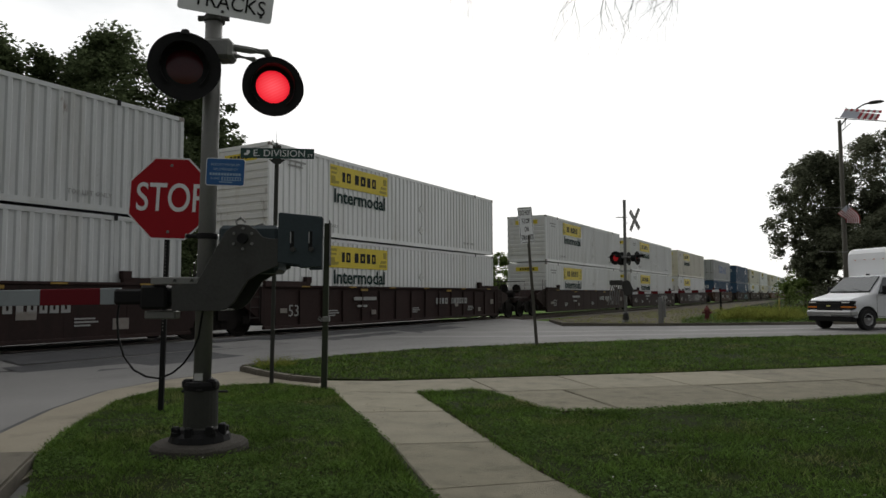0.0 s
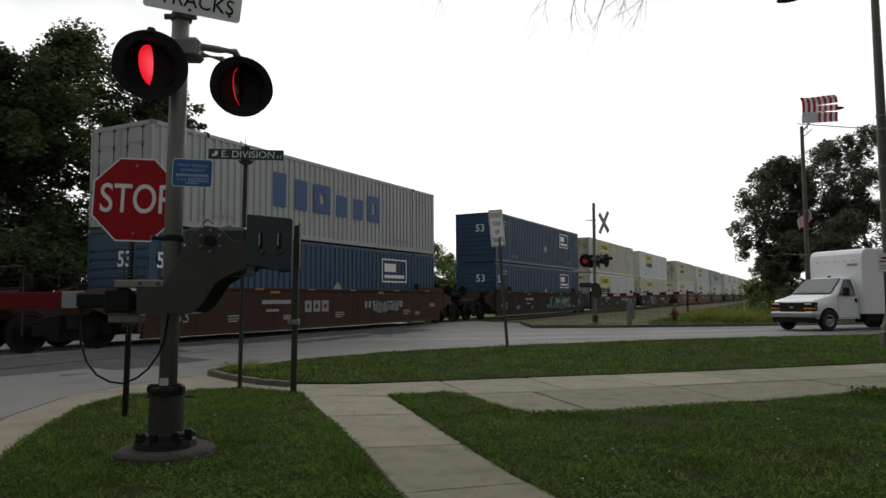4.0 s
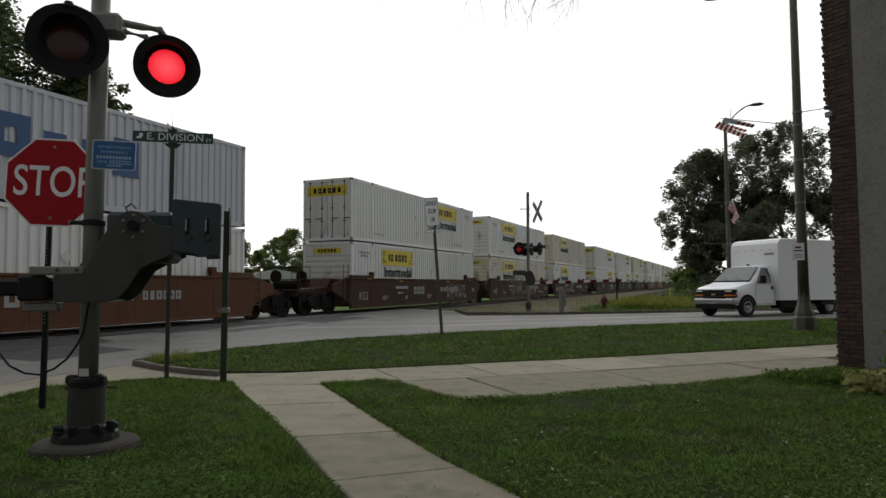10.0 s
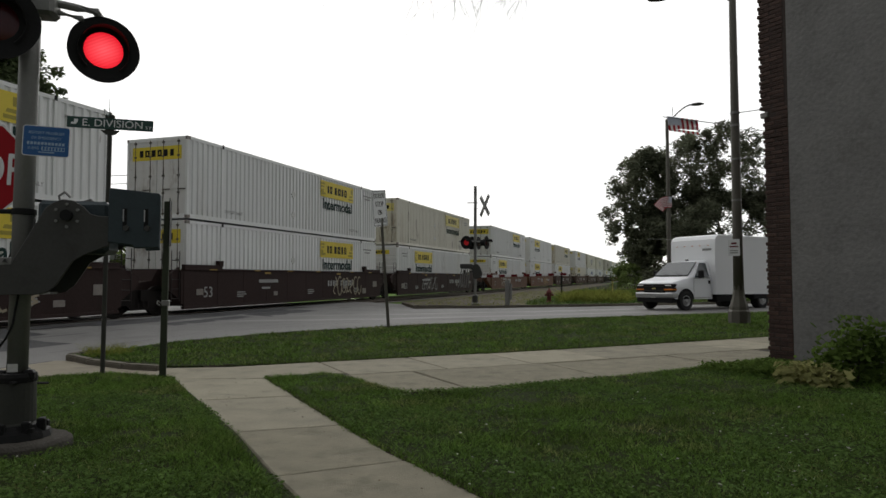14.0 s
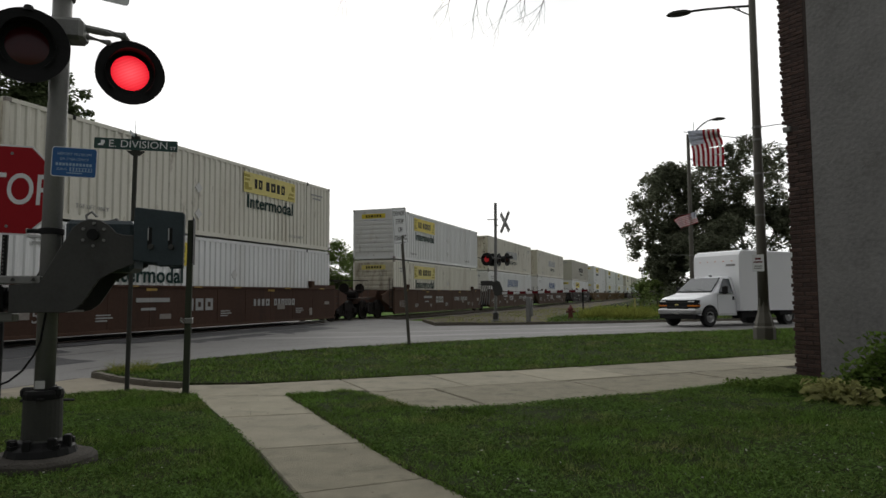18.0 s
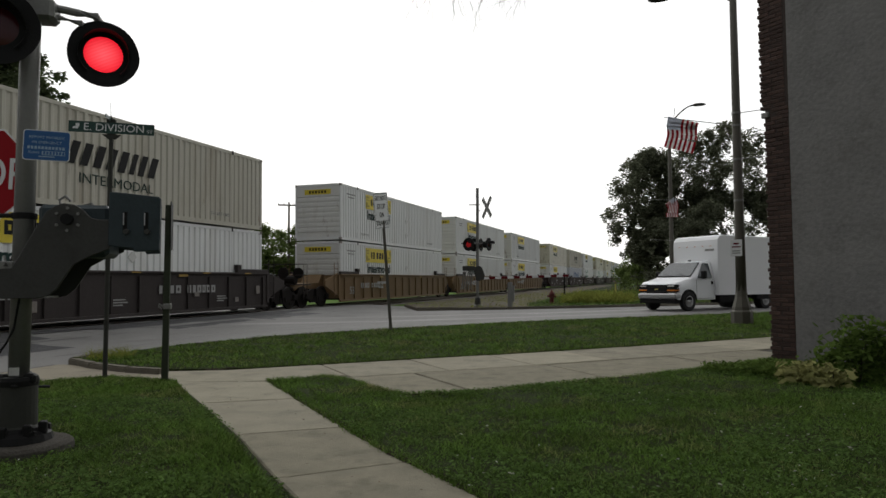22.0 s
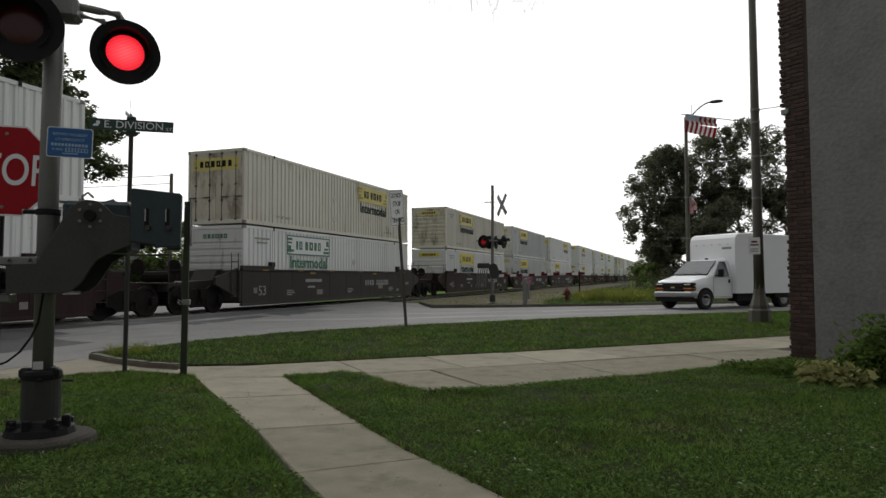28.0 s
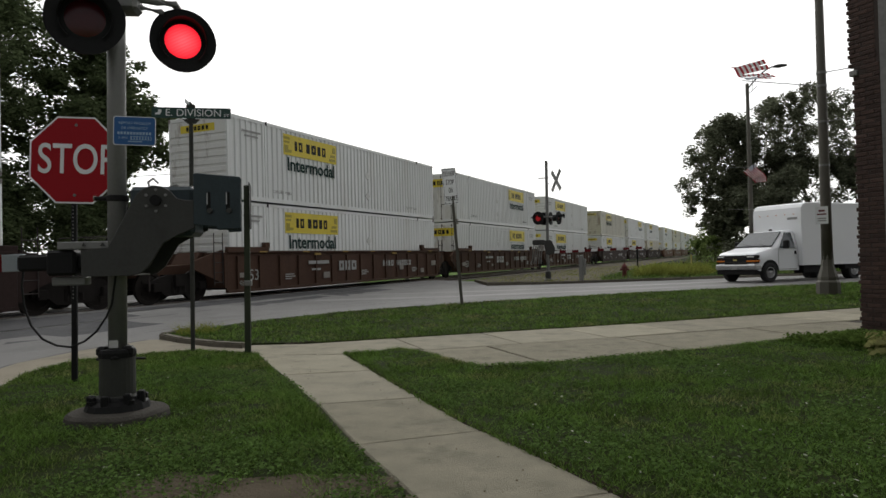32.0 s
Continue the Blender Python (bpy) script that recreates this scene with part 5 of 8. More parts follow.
def bubble_graffiti(parent, y, w, h, seed, z=0.85):
    """Swollen sprayed shapes, pale with dark outlines, unreadable."""
    rnd = random.Random(seed)
    n = max(2, int(w / 0.62))
    for layer, grow, material in ((0, 0.0, M_BLACK), (1, -0.035, M_GRAF["fill"])):
        rnd = random.Random(seed)
        bm = bmesh.new()
        for k in range(n):
            x = -w / 2 + (k + 0.5) * w / n
            rx, rz, ph = w / n * 0.60, h / 2 * rnd.uniform(0.85, 1.0), rnd.uniform(0, 6)
            ring = []
            for i in range(18):
                a = i * 2 * pi_ / 18
                q = 1 + 0.16 * math.sin(3 * a + ph) + 0.08 * math.sin(5 * a - ph)
                ring.append(bm.verts.new((x + (rx * q + grow) * math.copysign(abs(math.cos(a)) ** 0.7, math.cos(a)), (rz * q + grow) * math.copysign(abs(math.sin(a)) ** 0.7, math.sin(a)), 0.001 + 0.0012 * k + 0.0006 * layer)))
            bm.faces.new(ring)
        o = part("graffiti", bm, material, parent)
        o.matrix_basis = face_m(y, z, 1, 0.142)
        o["kind"] = "stuff"
    bm = bmesh.new()
    for k in range(n):
        x = -w / 2 + (k + 0.5) * w / n + rnd.uniform(-0.08, 0.08)
        hh = h * rnd.uniform(0.12, 0.28)
        zz = rnd.uniform(-0.1, 0.12)
        bm.faces.new([bm.verts.new((x + a, zz + b, 0.012)) for a, b in ((-0.02, -hh), (0.02, -hh), (0.035, hh), (-0.005, hh))])
    o = part("graffiti", bm, M_BLACK, parent)
    o.matrix_basis = face_m(y, z, 1, 0.142)
    o["kind"] = "stuff"


def graffiti(parent, y, w, h, colour, seed, z=0.85):
    """Sprayed strokes, unreadable, on a well's side."""
    if colour == "fill":
        bubble_graffiti(parent, y, w, h, seed, z)
        return
    rnd = random.Random(seed)
    bm = bmesh.new()
    n = int(w / 0.42)
    for k in range(n):
        x = -w / 2 + (k + 0.5) * w / n
        hh = h * rnd.uniform(0.65, 1.0) / 2
        pts = []
        form = rnd.randrange(4)
        for i in range(8):
            if form == 0:
                a = 1.0 + i * 0.75
                pts.append((x + 0.24 * math.cos(a), hh * math.sin(a)))
            elif form == 1:
                pts.append((x + (-0.2 if i % 2 else 0.2) * rnd.uniform(0.4, 1.1), hh * (1 - 2 * i / 7)))
            elif form == 2:
                pts.append((x + 0.22 * math.sin(i * 0.9), hh * (1 - 2 * i / 7) + rnd.uniform(-0.05, 0.05)))
            else:
                pts.append((x - 0.2 + 0.4 * (i % 4) / 3, hh * (0.9 if i < 4 else -0.9) + rnd.uniform(-0.1, 0.1)))
        for p, q in zip(pts, pts[1:]):
            p, q = Vector(p), Vector(q)
            d = (q - p).normalized()
            nn = Vector((-d.y, d.x)) * 0.036
            lift = rnd.uniform(0.002, 0.006)
            vs = [bm.verts.new((v.x, v.y, lift)) for v in (p - nn, q - nn, q + nn, p + nn)]
            bm.faces.new(vs)
    o = part("graffiti", bm, M_GRAF[colour], parent)
    o.matrix_basis = face_m(y, z, 1, 0.142)
    o["kind"] = "stuff"
    return o


# near end of each unit along the train at time 0; well style; upper and lower container (capital D: doors towards the camera)
CONSIST = [
    (-23.0, "brown", 0, "band_d", "band_d", None), (-3.5, "brown", 0, "band_d", "band_d", None), (15.95, "brown", 1, "band", "band", None),
    (39.5, "brown", 0, "band", "band", None), (59.0, "brown", 0, "band", "band", ("white", 3.0)), (78.5, "brown", 0, "band_y", "band", ("white", -2.0)),
    (102.3, "rust", 0, "wide D", "blue", ("fill", 3.6, 1.9)),
    (125.9, "brown", 0, "blue", "blue", ("teal", 3.0)), (145.35, "brown", 0, "band_y", "band", None), (164.8, "brown", 0, "band", "band_old", ("cream", -2.0)),
    (188.45, "orange", 0, "band_y", "band", None), (207.9, "orange", 0, "band", "band", None), (227.55, "orange", 0, "wide_l", "band", None),
    (251.15, "rust", 0, "band D", "band", ("white", 4.5)), (270.75, "rust", 0, "band", "band_y", ("yellow", 2.5)), (290.45, "brown", 0, "band_y", "band", ("cream", -1.0)),
    (313.75, "brown", 0, "band D", "band D", ("cream", 4.0)), (333.3, "brown", 0, "band D", "band D", ("cream", 4.2)), (352.75, "brown", 0, "band_y D", "band", ("white", -2.5)),
    (376.3, "orange", 0, "band D", "band", ("cream", -3.0)), (395.6, "orange", 0, "band", "band", ("yellow", 2.0)), (415.2, "rust", 0, "band_y D", "band", None),
    (438.75, "rust", 0, "band", "band_y", None), (458.05, "rust", 0, "slant_f D", "slant", ("white", 4.6, 1.1)), (477.5, "rust", 0, "slant_f", "slant", None),
    (500.8, "dark", 1, "slant_g", "band", None),
    (523.95, "tan", 1, "band", "band", None), (543.65, "tan", 1, "band", "band", None), (563.2, "tan", 1, "band", "band", None),
    (586.95, "brown", 0, "band_y", "band", None), (606.2, "brown", 0, "slant_g", "wide_l", None), (625.6, "brown", 0, "band", "band_outline", ("white", 1.0)),
    (649.05, "dark", 0, "band_y D", "band_outline", None),
    (672.2, "brown", 0, "band_y", "band", None), (691.6, "brown", 0, "band_d", "band_d", ("pink", -2.4)), (710.95, "brown", 0, "band D", "band", ("white", 5.5)),
    (734.65, "rust", 1, "band", "band", None), (754.1, "rust", 1, "band D", "band D", None), (773.6, "rust", 1, "band", "band", None),
    (797.1, "brown", 0, "band_y", "band", None), (816.5, "brown", 0, "band D", "band", None), (836.0, "brown", 0, "band", "band_y", None),
    (859.5, "orange", 0, "band", "band", None), (879.0, "orange", 0, "band_y", "band", None), (898.5, "orange", 0, "band D", "band D", None),
    (922.0, "brown", 0, "band", "band", None), (941.5, "brown", 0, "band_y", "band", None),
]
MOVERS = []


def train():
    n = len(CONSIST)
    sprayed = []
    for i, (q, style, ribbed, up, low, graf) in enumerate(CONSIST):
        near_joint = i > 0 and q - CONSIST[i - 1][0] < 21
        far_joint = i < n - 1 and CONSIST[i + 1][0] - q < 21
        car = well_car(style, ribbed, near_joint, far_joint)
        MOVERS.append((car, q + LEN / 2, 0.0, False))
        if graf:
            sprayed.append((car, graf, i))
        for code, z in ((low, FLOOR), (up, FLOOR + HGT + 0.075)):
            kind = code.split()[0]
            MOVERS.append((container(kind), q + LEN / 2, z, code.endswith("D")))
    sprayed.append((sprayed[1][0], ("fill", 1.7), 51))
    for car, graf, i in sprayed:
        graffiti(car, graf[1], 4.6 if graf[0] in ("pink", "teal") else graf[2] if len(graf) > 2 else 3.2, 0.95 if len(graf) < 3 else 0.5, graf[0], i)


train()
KEYED = []
FLASH_HALF, FLASH_PHASE = 0.687, 1.27


def octagon(r):
    return [(r * math.cos(radians(22.5 + 45 * k)), r * math.sin(radians(22.5 + 45 * k))) for k in range(8)]


def sign_face(parent, name, pts, material, m, thick=0.004, label=""):
    """A flat sheet with outline pts in the local x, y plane of m."""
    bm = bmesh.new()
    lo = [bm.verts.new((x, y, 0)) for x, y in pts]
    hi = [bm.verts.new((x, y, thick)) for x, y in pts]
    bm.faces.new(hi)
    bm.faces.new(list(reversed(lo)))
    for k in range(len(pts)):
        bm.faces.new((lo[k], lo[(k + 1) % len(pts)], hi[(k + 1) % len(pts)], hi[k]))
    o = part(name, bm, material, parent, label)
    o.matrix_basis = m
    return o


def rounded(w, h, r, n=4):
    pts = []
    for cx, cy, a0 in ((w / 2 - r, h / 2 - r, 0), (-w / 2 + r, h / 2 - r, 90), (-w / 2 + r, -h / 2 + r, 180), (w / 2 - r, -h / 2 + r, 270)):
        for k in range(n + 1):
            a = radians(a0 + 90 * k / n)
            pts.append((cx + r * math.cos(a), cy + r * math.sin(a)))
    return pts


def facing(x, y, z, tilt=0.0, turn=0.0):
    """A pose in a thing whose local -y looks at the viewer: local x right, y up, z towards the viewer."""
    return Matrix.Translation((x, y, z)) @ Matrix.Rotation(radians(turn), 4, "Z") @ Matrix.Rotation(radians(90), 4, "X") @ Matrix.Rotation(radians(tilt), 4, "Z")


def flash_rows(lit_even):
    """The lamp's lens disc turns over, lit side out, and back, every FLASH_HALF seconds."""
    rows = []
    def state(t):
        return 0.0 if (math.floor((t - FLASH_PHASE) / FLASH_HALF) % 2 == 0) == lit_even else 180.0
    turn = state(0.0)
    rows.append((0.0, turn))
    k = math.ceil((0.0 - FLASH_PHASE) / FLASH_HALF)
    while True:
        t = FLASH_PHASE + k * FLASH_HALF
        if t > 31.9:
            break
        if t > 0.1:
            f = round(t * FPS)
            rows += [((f - 2) / FPS, turn), ((f - 1) / FPS, turn + 60), (f / FPS, turn + 120), ((f + 1) / FPS, turn + 180)]
            turn += 180
        k += 1
    rows.append((32.0, turn))
    return rows


def signal_lamp(parent, x, y, z, turn, lit_even, r=0.275):
    """A flashing lamp: round black background, hood, housing and a turning lens disc."""
    m = facing(x, y, z, 0, turn)
    bm = bmesh.new()
    n = 40
    rim = [bm.verts.new((r * math.cos(a) * (1 + 0.012 * math.cos(5 * a + 1)), r * math.sin(a), 0.012)) for a in [k * 2 * pi_ / n for k in range(n)]]
    hole = [bm.verts.new((0.178 * math.cos(a), 0.178 * math.sin(a), 0.0)) for a in [k * 2 * pi_ / n for k in range(n)]]
    back = [bm.verts.new((v.co.x * 0.99, v.co.y * 0.99, -0.012)) for v in rim]
    bh = [bm.verts.new((v.co.x, v.co.y, -0.16)) for v in hole]
    for k in range(n):
        j = (k + 1) % n
        bm.faces.new((hole[k], rim[k], rim[j], hole[j]))
        bm.faces.new((rim[k], back[k], back[j], rim[j]))
        bm.faces.new((hole[j], bh[j], bh[k], hole[k]))
    bm.faces.new(bh)
    bmesh.ops.recalc_face_normals(bm, faces=bm.faces)
    disc = part("background_disc", bm, M_BLACK, parent, "round black lamp background", smooth=False)
    disc.matrix_basis = m
    bm = bmesh.new()
    lathe(bm, [(0.08, -0.34), (0.15, -0.30), (0.185, -0.16), (0.185, -0.012)], 20)
    part("housing", bm, M_BLACK, disc)
    bm = bmesh.new()
    # hood, longest at the top
    m2 = 28
    for k in range(m2):
        a0, a1 = radians(-50 + 280 * k / m2), radians(-50 + 280 * (k + 1) / m2)
        def reach(a):
            return 0.03 + 0.11 * max(0.0, math.sin(a)) ** 0.7
        p = []
        for a in (a0, a1):
            for rr in (0.192, 0.184):
                p.append(((rr * math.cos(a), rr * math.sin(a), 0.0), (rr * math.cos(a), rr * math.sin(a) - 0.015, reach(a))))
        v = [[bm.verts.new(q) for q in pp] for pp in p]
        for i0, i1 in ((0, 2), (3, 1)):
            bm.faces.new((v[i0][0], v[i1][0], v[i1][1], v[i0][1]))
        bm.faces.new((v[0][1], v[2][1], v[3][1], v[1][1]))
    bmesh.ops.remove_doubles(bm, verts=bm.verts, dist=0.0005)
    bmesh.ops.recalc_face_normals(bm, faces=bm.faces)
    part("hood", bm, M_BLACK, disc)
    # the lens disc: glowing on one side, dark red on the other
    bm = bmesh.new()
    rr = [(0.0, 0.024), (0.06, 0.022), (0.12, 0.015), (0.166, 0.003)]
    for sgn in (1, -1):
        rings = [[bm.verts.new((a * math.cos(t * 2 * pi_ / 28), a * math.sin(t * 2 * pi_ / 28), sgn * b)) for t in range(28)] for a, b in rr[1:]]
        c = bm.verts.new((0, 0, sgn * rr[0][1]))
        for t in range(28):
            u = (t + 1) % 28
            f = [bm.faces.new((c, rings[0][t], rings[0][u]))]
            for a, b in zip(rings, rings[1:]):
                f.append(bm.faces.new((a[t], b[t], b[u], a[u])))
            for q in f:
                q.material_index = 0 if sgn > 0 else 1
    bmesh.ops.recalc_face_normals(bm, faces=bm.faces)
    lens = part("lens", bm, M_RLIT, disc, "red glass lens, glowing on one side")
    lens.data.materials.append(M_RDARK)
    for p in lens.data.polygons:
        p.use_smooth = True
    KEYED.append((lens, [(t, Matrix.Translation((0, 0, -0.02)) @ Matrix.Rotation(radians(a), 4, "Y")) for t, a in flash_rows(lit_even)]))
    return disc


def crossing_signal():
    root = thing("crossing_signal", "grey railway crossing signal mast with flashing red lamps", "crossing signal", Matrix.Translation((-4.90, 3.76, 0.02)) @ Matrix.Rotation(radians(33.32), 4, "Z"))
    bm = bmesh.new()
    prof = [(0.388, -0.2), (0.396, 0.01), (0.388, 0.045), (0.358, 0.068), (0.20, 0.080)]
    lathe(bm, prof, 48)
    for v in bm.verts:
        r = v.co.xy.length
        if r > 0.3:
            v.co.xy *= 1 + 0.022 * noise.noise((v.co.x * 9, v.co.y * 9, v.co.z * 14))
            v.co.z += 0.010 * noise.noise((v.co.x * 7, v.co.y * 7, 3.0))
    part("foundation", bm, M_OLDCONC, root, "round concrete foundation")
    bm = bmesh.new()
    lathe(bm, [(0.225, 0.07), (0.225, 0.12), (0.185, 0.15), (0.140, 0.19), (0.136, 0.48), (0.133, 0.50), (0.10, 0.51)], 24)
    part("junction_base", bm, M_POST, root, "dark cast-iron junction base")
    bm = bmesh.new()
    lathe(bm, [(0.245, 0.045), (0.25, 0.08), (0.235, 0.125), (0.19, 0.15), (0.175, 0.175), (0.158, 0.18)], 16)
    part("base_flange", bm, M_BLACK, root)
    bm = bmesh.new()
    lathe(bm, [(0.10, 0.485), (0.142, 0.49), (0.145, 0.53), (0.135, 0.555), (0.09, 0.56)], 18)
    part("collar", bm, M_BLACK, root, "black clamp collar round the mast foot")
    for a0 in (200, 340, 80):
        a = radians(a0)
        bm = bmesh.new()
        bbox(bm, 0.105 * math.cos(a) - 0.045, 0.105 * math.sin(a) - 0.045, 0.50, 0.105 * math.cos(a) + 0.045, 0.105 * math.sin(a) + 0.045, 0.58, 0.02)
        part("collar_lug", bm, M_BLACK, root)
    for a0 in (215, 262, 310, 348, 30):
        a = radians(a0)
        bm = bmesh.new()
        bbox(bm, 0.20 * math.cos(a) - 0.030, 0.20 * math.sin(a) - 0.026, 0.10, 0.20 * math.cos(a) + 0.030, 0.20 * math.sin(a) + 0.026, 0.175 + 0.00012 * a0, 0.009)
        part("clamp_shoe", bm, M_BLACK, root)
    for k in range(4):
        a = radians(45 + 90 * k)
        bm = bmesh.new()
        cyl(bm, (0.205 * math.cos(a), 0.205 * math.sin(a), 0.06), (0.205 * math.cos(a), 0.205 * math.sin(a), 0.19), 0.022, 0.022, 8)
        cyl(bm, (0.205 * math.cos(a), 0.205 * math.sin(a), 0.13), (0.205 * math.cos(a), 0.205 * math.sin(a), 0.16), 0.04, 0.04, 6)
        part("anchor_bolt", bm, M_BLACK, root)
    bm = bmesh.new()
    tube(bm, [(0.165, 0.165, 0.45), (0.165 * 0.2, -0.165, 0.5), (-0.165, 0.02, 0.47)], 0.012, 6)
    part("strap", bm, M_BLACK, root)
    bm = bmesh.new()
    cyl(bm, (0.004, 0, 0.55), (0.034, 0, 4.75), 0.072, 0.072, 24)
    part("mast", bm, M_GALV, root, "weathered galvanised mast", smooth=True)
    sign_face(root, "band_label", [(-0.035, -0.03), (0.035, -0.03), (0.035, 0.03), (-0.035, 0.03)], M_PLAC, facing(0.0, -0.08, 0.60))
    # crossarm and lamps
    bm = bmesh.new()
    bbox(bm, -0.10, -0.10, 3.31, 0.21, 0.10, 3.49, 0.03)
    part("crossarm_clamp", bm, M_GALV, root)
    bm = bmesh.new()
    tube(bm, [(0.20, 0.02, 3.44), (0.34, 0.06, 3.43), (0.46, 0.10, 3.43), (0.50, 0.30, 3.36)], 0.032, 8)
    part("lamp_arm", bm, M_GALV, root)
    bm = bmesh.new()
    tube(bm, [(0.20, 0.02, 3.37), (0.36, 0.06, 3.35), (0.40, 0.25, 3.30)], 0.026, 8)
    part("conduit", bm, M_GALV, root)
    bm = bmesh.new()
    tube(bm, [(-0.1, -0.05, 3.40), (-0.12, -0.1, 3.36)], 0.035, 8)
    part("lamp_arm", bm, M_GALV, root)
    signal_lamp(root, -0.105, -0.30, 3.162, 18, False, 0.288)
    signal_lamp(root, 0.52, 0.13, 3.128, 20, True, 0.268)
    bm = bmesh.new()
    cyl(bm, (-0.11, -0.29, 3.427), (-0.11, -0.29, 3.472), 0.045, 0.03, 10)
    part("disc_clip", bm, M_BLACK, root)
    # the sign above the lamps and its clamp
    tr = sign_face(root, "track_sign", rounded(0.78, 0.40, 0.03), M_SIGNW, facing(0.17, -0.10, 3.870, -6.0, 12), 0.004, "white sign with black lettering")
    letters("TRACKS", 0.185, M_BLACK, tr, Matrix.Translation((0.03, -0.085, 0.006)), "lettering", width=0.60, fine=4)
    for x in (-0.02, 0.30):
        bm = bmesh.new()
        cyl(bm, (x, -0.165 + 0.012 * (x > 0), 0.003), (x, -0.165 + 0.012 * (x > 0), 0.012), 0.014, 0.012, 8)
        part("bolt", bm, M_MECH, tr)
    bm = bmesh.new()
    lathe(bm, [(0.085, 3.655), (0.09, 3.665), (0.09, 3.70), (0.085, 3.71)], 16, (0.03, 0))
    box(bm, 0.08, -0.05, 3.66, 0.17, -0.02, 3.70)
    box(bm, -0.10, -0.05, 3.66, -0.04, -0.02, 3.70)
    part("clamp", bm, M_MECH, root)
    # the crossbuck above
    for a in (45, -45):
        sign_face(root, "crossbuck_blade", [(-0.61, -0.115), (0.61, -0.115), (0.61, 0.115), (-0.61, 0.115)], M_SIGNW, facing(0.06, -0.09 - 0.006 * (a > 0), 4.62, a, 12), 0.003, "white crossbuck blade")
    # blue notice
    bl = sign_face(root, "notice", rounded(0.325, 0.235, 0.022), M_SIGNW, facing(0.187, -0.09, 2.318, -1.5, 4), 0.003, "blue emergency notice with white rim")
    sign_face(bl, "notice_face", rounded(0.313, 0.223, 0.018), M_BLUE, Matrix.Translation((0, 0, 0.0032)), 0.001)
    letters("REPORT PROBLEM", 0.03, M_PALEBLUE, bl, Matrix.Translation((0, 0.062, 0.0052)), "lettering", depth=0.0008, width=0.24)
    letters("OR EMERGENCY", 0.03, M_PALEBLUE, bl, Matrix.Translation((0, 0.022, 0.0052)), "lettering", depth=0.0008, width=0.205)
    flat("print_line", [(-0.13 + 0.024 * k, -0.03, -0.13 + 0.024 * k + 0.017, -0.008) for k in range(11)], M_PALEBLUE, bl, Matrix.Translation((0, 0, 0.0043)), thick=0.001)
    letters("X-ING", 0.028, M_PALEBLUE, bl, Matrix.Translation((-0.085, -0.058, 0.0052)), "lettering", depth=0.0008, width=0.075)
    flat("print_line", [(-0.03, -0.073, 0.13, -0.043)], M_PALEBLUE, bl, Matrix.Translation((0, 0, 0.0043)), thick=0.001)
    flat("print_line", [(-0.02 + 0.022 * k, -0.069, -0.02 + 0.022 * k + 0.014, -0.047) for k in range(7)], M_BLUE, bl, Matrix.Translation((0, 0, 0.0056)), thick=0.0008)
    flat("print_line", [(-0.05, -0.09, 0.06, -0.082)], M_PALEBLUE, bl, Matrix.Translation((0, 0, 0.0043)), thick=0.001)
    # gate mechanism: cranked side plates, counterweights, crank case
    prof = [(-0.185, 1.148), (-0.191, 1.356), (0.017, 1.379), (0.235, 1.795), (0.290, 1.838), (0.355, 1.862), (0.43, 1.853), (0.495, 1.812), (0.543, 1.757), (0.60, 1.742), (0.70, 1.74), (0.68, 1.518), (0.535, 1.458), (0.434, 1.400), (0.322, 1.217), (0.26, 1.165), (0.185, 1.148)]
    bm = bmesh.new()
    plate(bm, prof, -0.22, -0.20)
    bmesh.ops.bevel(bm, geom=[e for e in bm.edges if abs(e.verts[0].co.y - e.verts[1].co.y) < 0.001], offset=0.004, segments=1, affect="EDGES")
    part("side_plate", bm, M_MECH, root, "cranked grey side plate")
    bm = bmesh.new()
    plate(bm, prof, 0.22, 0.24)
    part("side_plate", bm, M_MECH, root)
    bm = bmesh.new()
    plate(bm, [(-0.185, 1.150), (-0.185, 1.165), (0.20, 1.165), (0.20, 1.150)], -0.20, 0.22)
    plate(bm, [(0.02, 1.36), (0.235, 1.775), (0.245, 1.77), (0.03, 1.355)], -0.20, 0.22)
    part("web", bm, M_GALV, root)
    bm = bmesh.new()
    cyl(bm, (0.386, -0.255, 1.74), (0.386, -0.20, 1.74), 0.042, 0.042, 16)
    part("pivot_hub", bm, M_BLACK, root)
    for k in range(6):
        a = radians(30 + 60 * k)
        bm = bmesh.new()
        cyl(bm, (0.386 + 0.085 * math.cos(a), -0.235, 1.74 + 0.085 * math.sin(a)), (0.386 + 0.085 * math.cos(a), -0.205, 1.74 + 0.085 * math.sin(a)), 0.012, 0.012, 6)
        part("bolt", bm, M_GALV, root)
    bm = bmesh.new()
    bbox(bm, 0.16, -0.16, 1.46, 0.66, 0.18, 1.86, 0.03)
    part("crank_case", bm, M_MECH2, root, "blue-grey crank case behind the plates")
    bm = bmesh.new()
    tube(bm, [(0.30, -0.1, 1.86), (0.29, -0.1, 1.90), (0.33, -0.1, 1.93), (0.37, -0.1, 1.89)], 0.01, 6)
    part("latch", bm, M_GALV, root)
    bm = bmesh.new()
    tube(bm, [(0.44, -0.05, 1.86), (0.50, -0.05, 1.88), (0.55, -0.05, 1.83)], 0.012, 6)
    part("latch", bm, M_GALV, root)
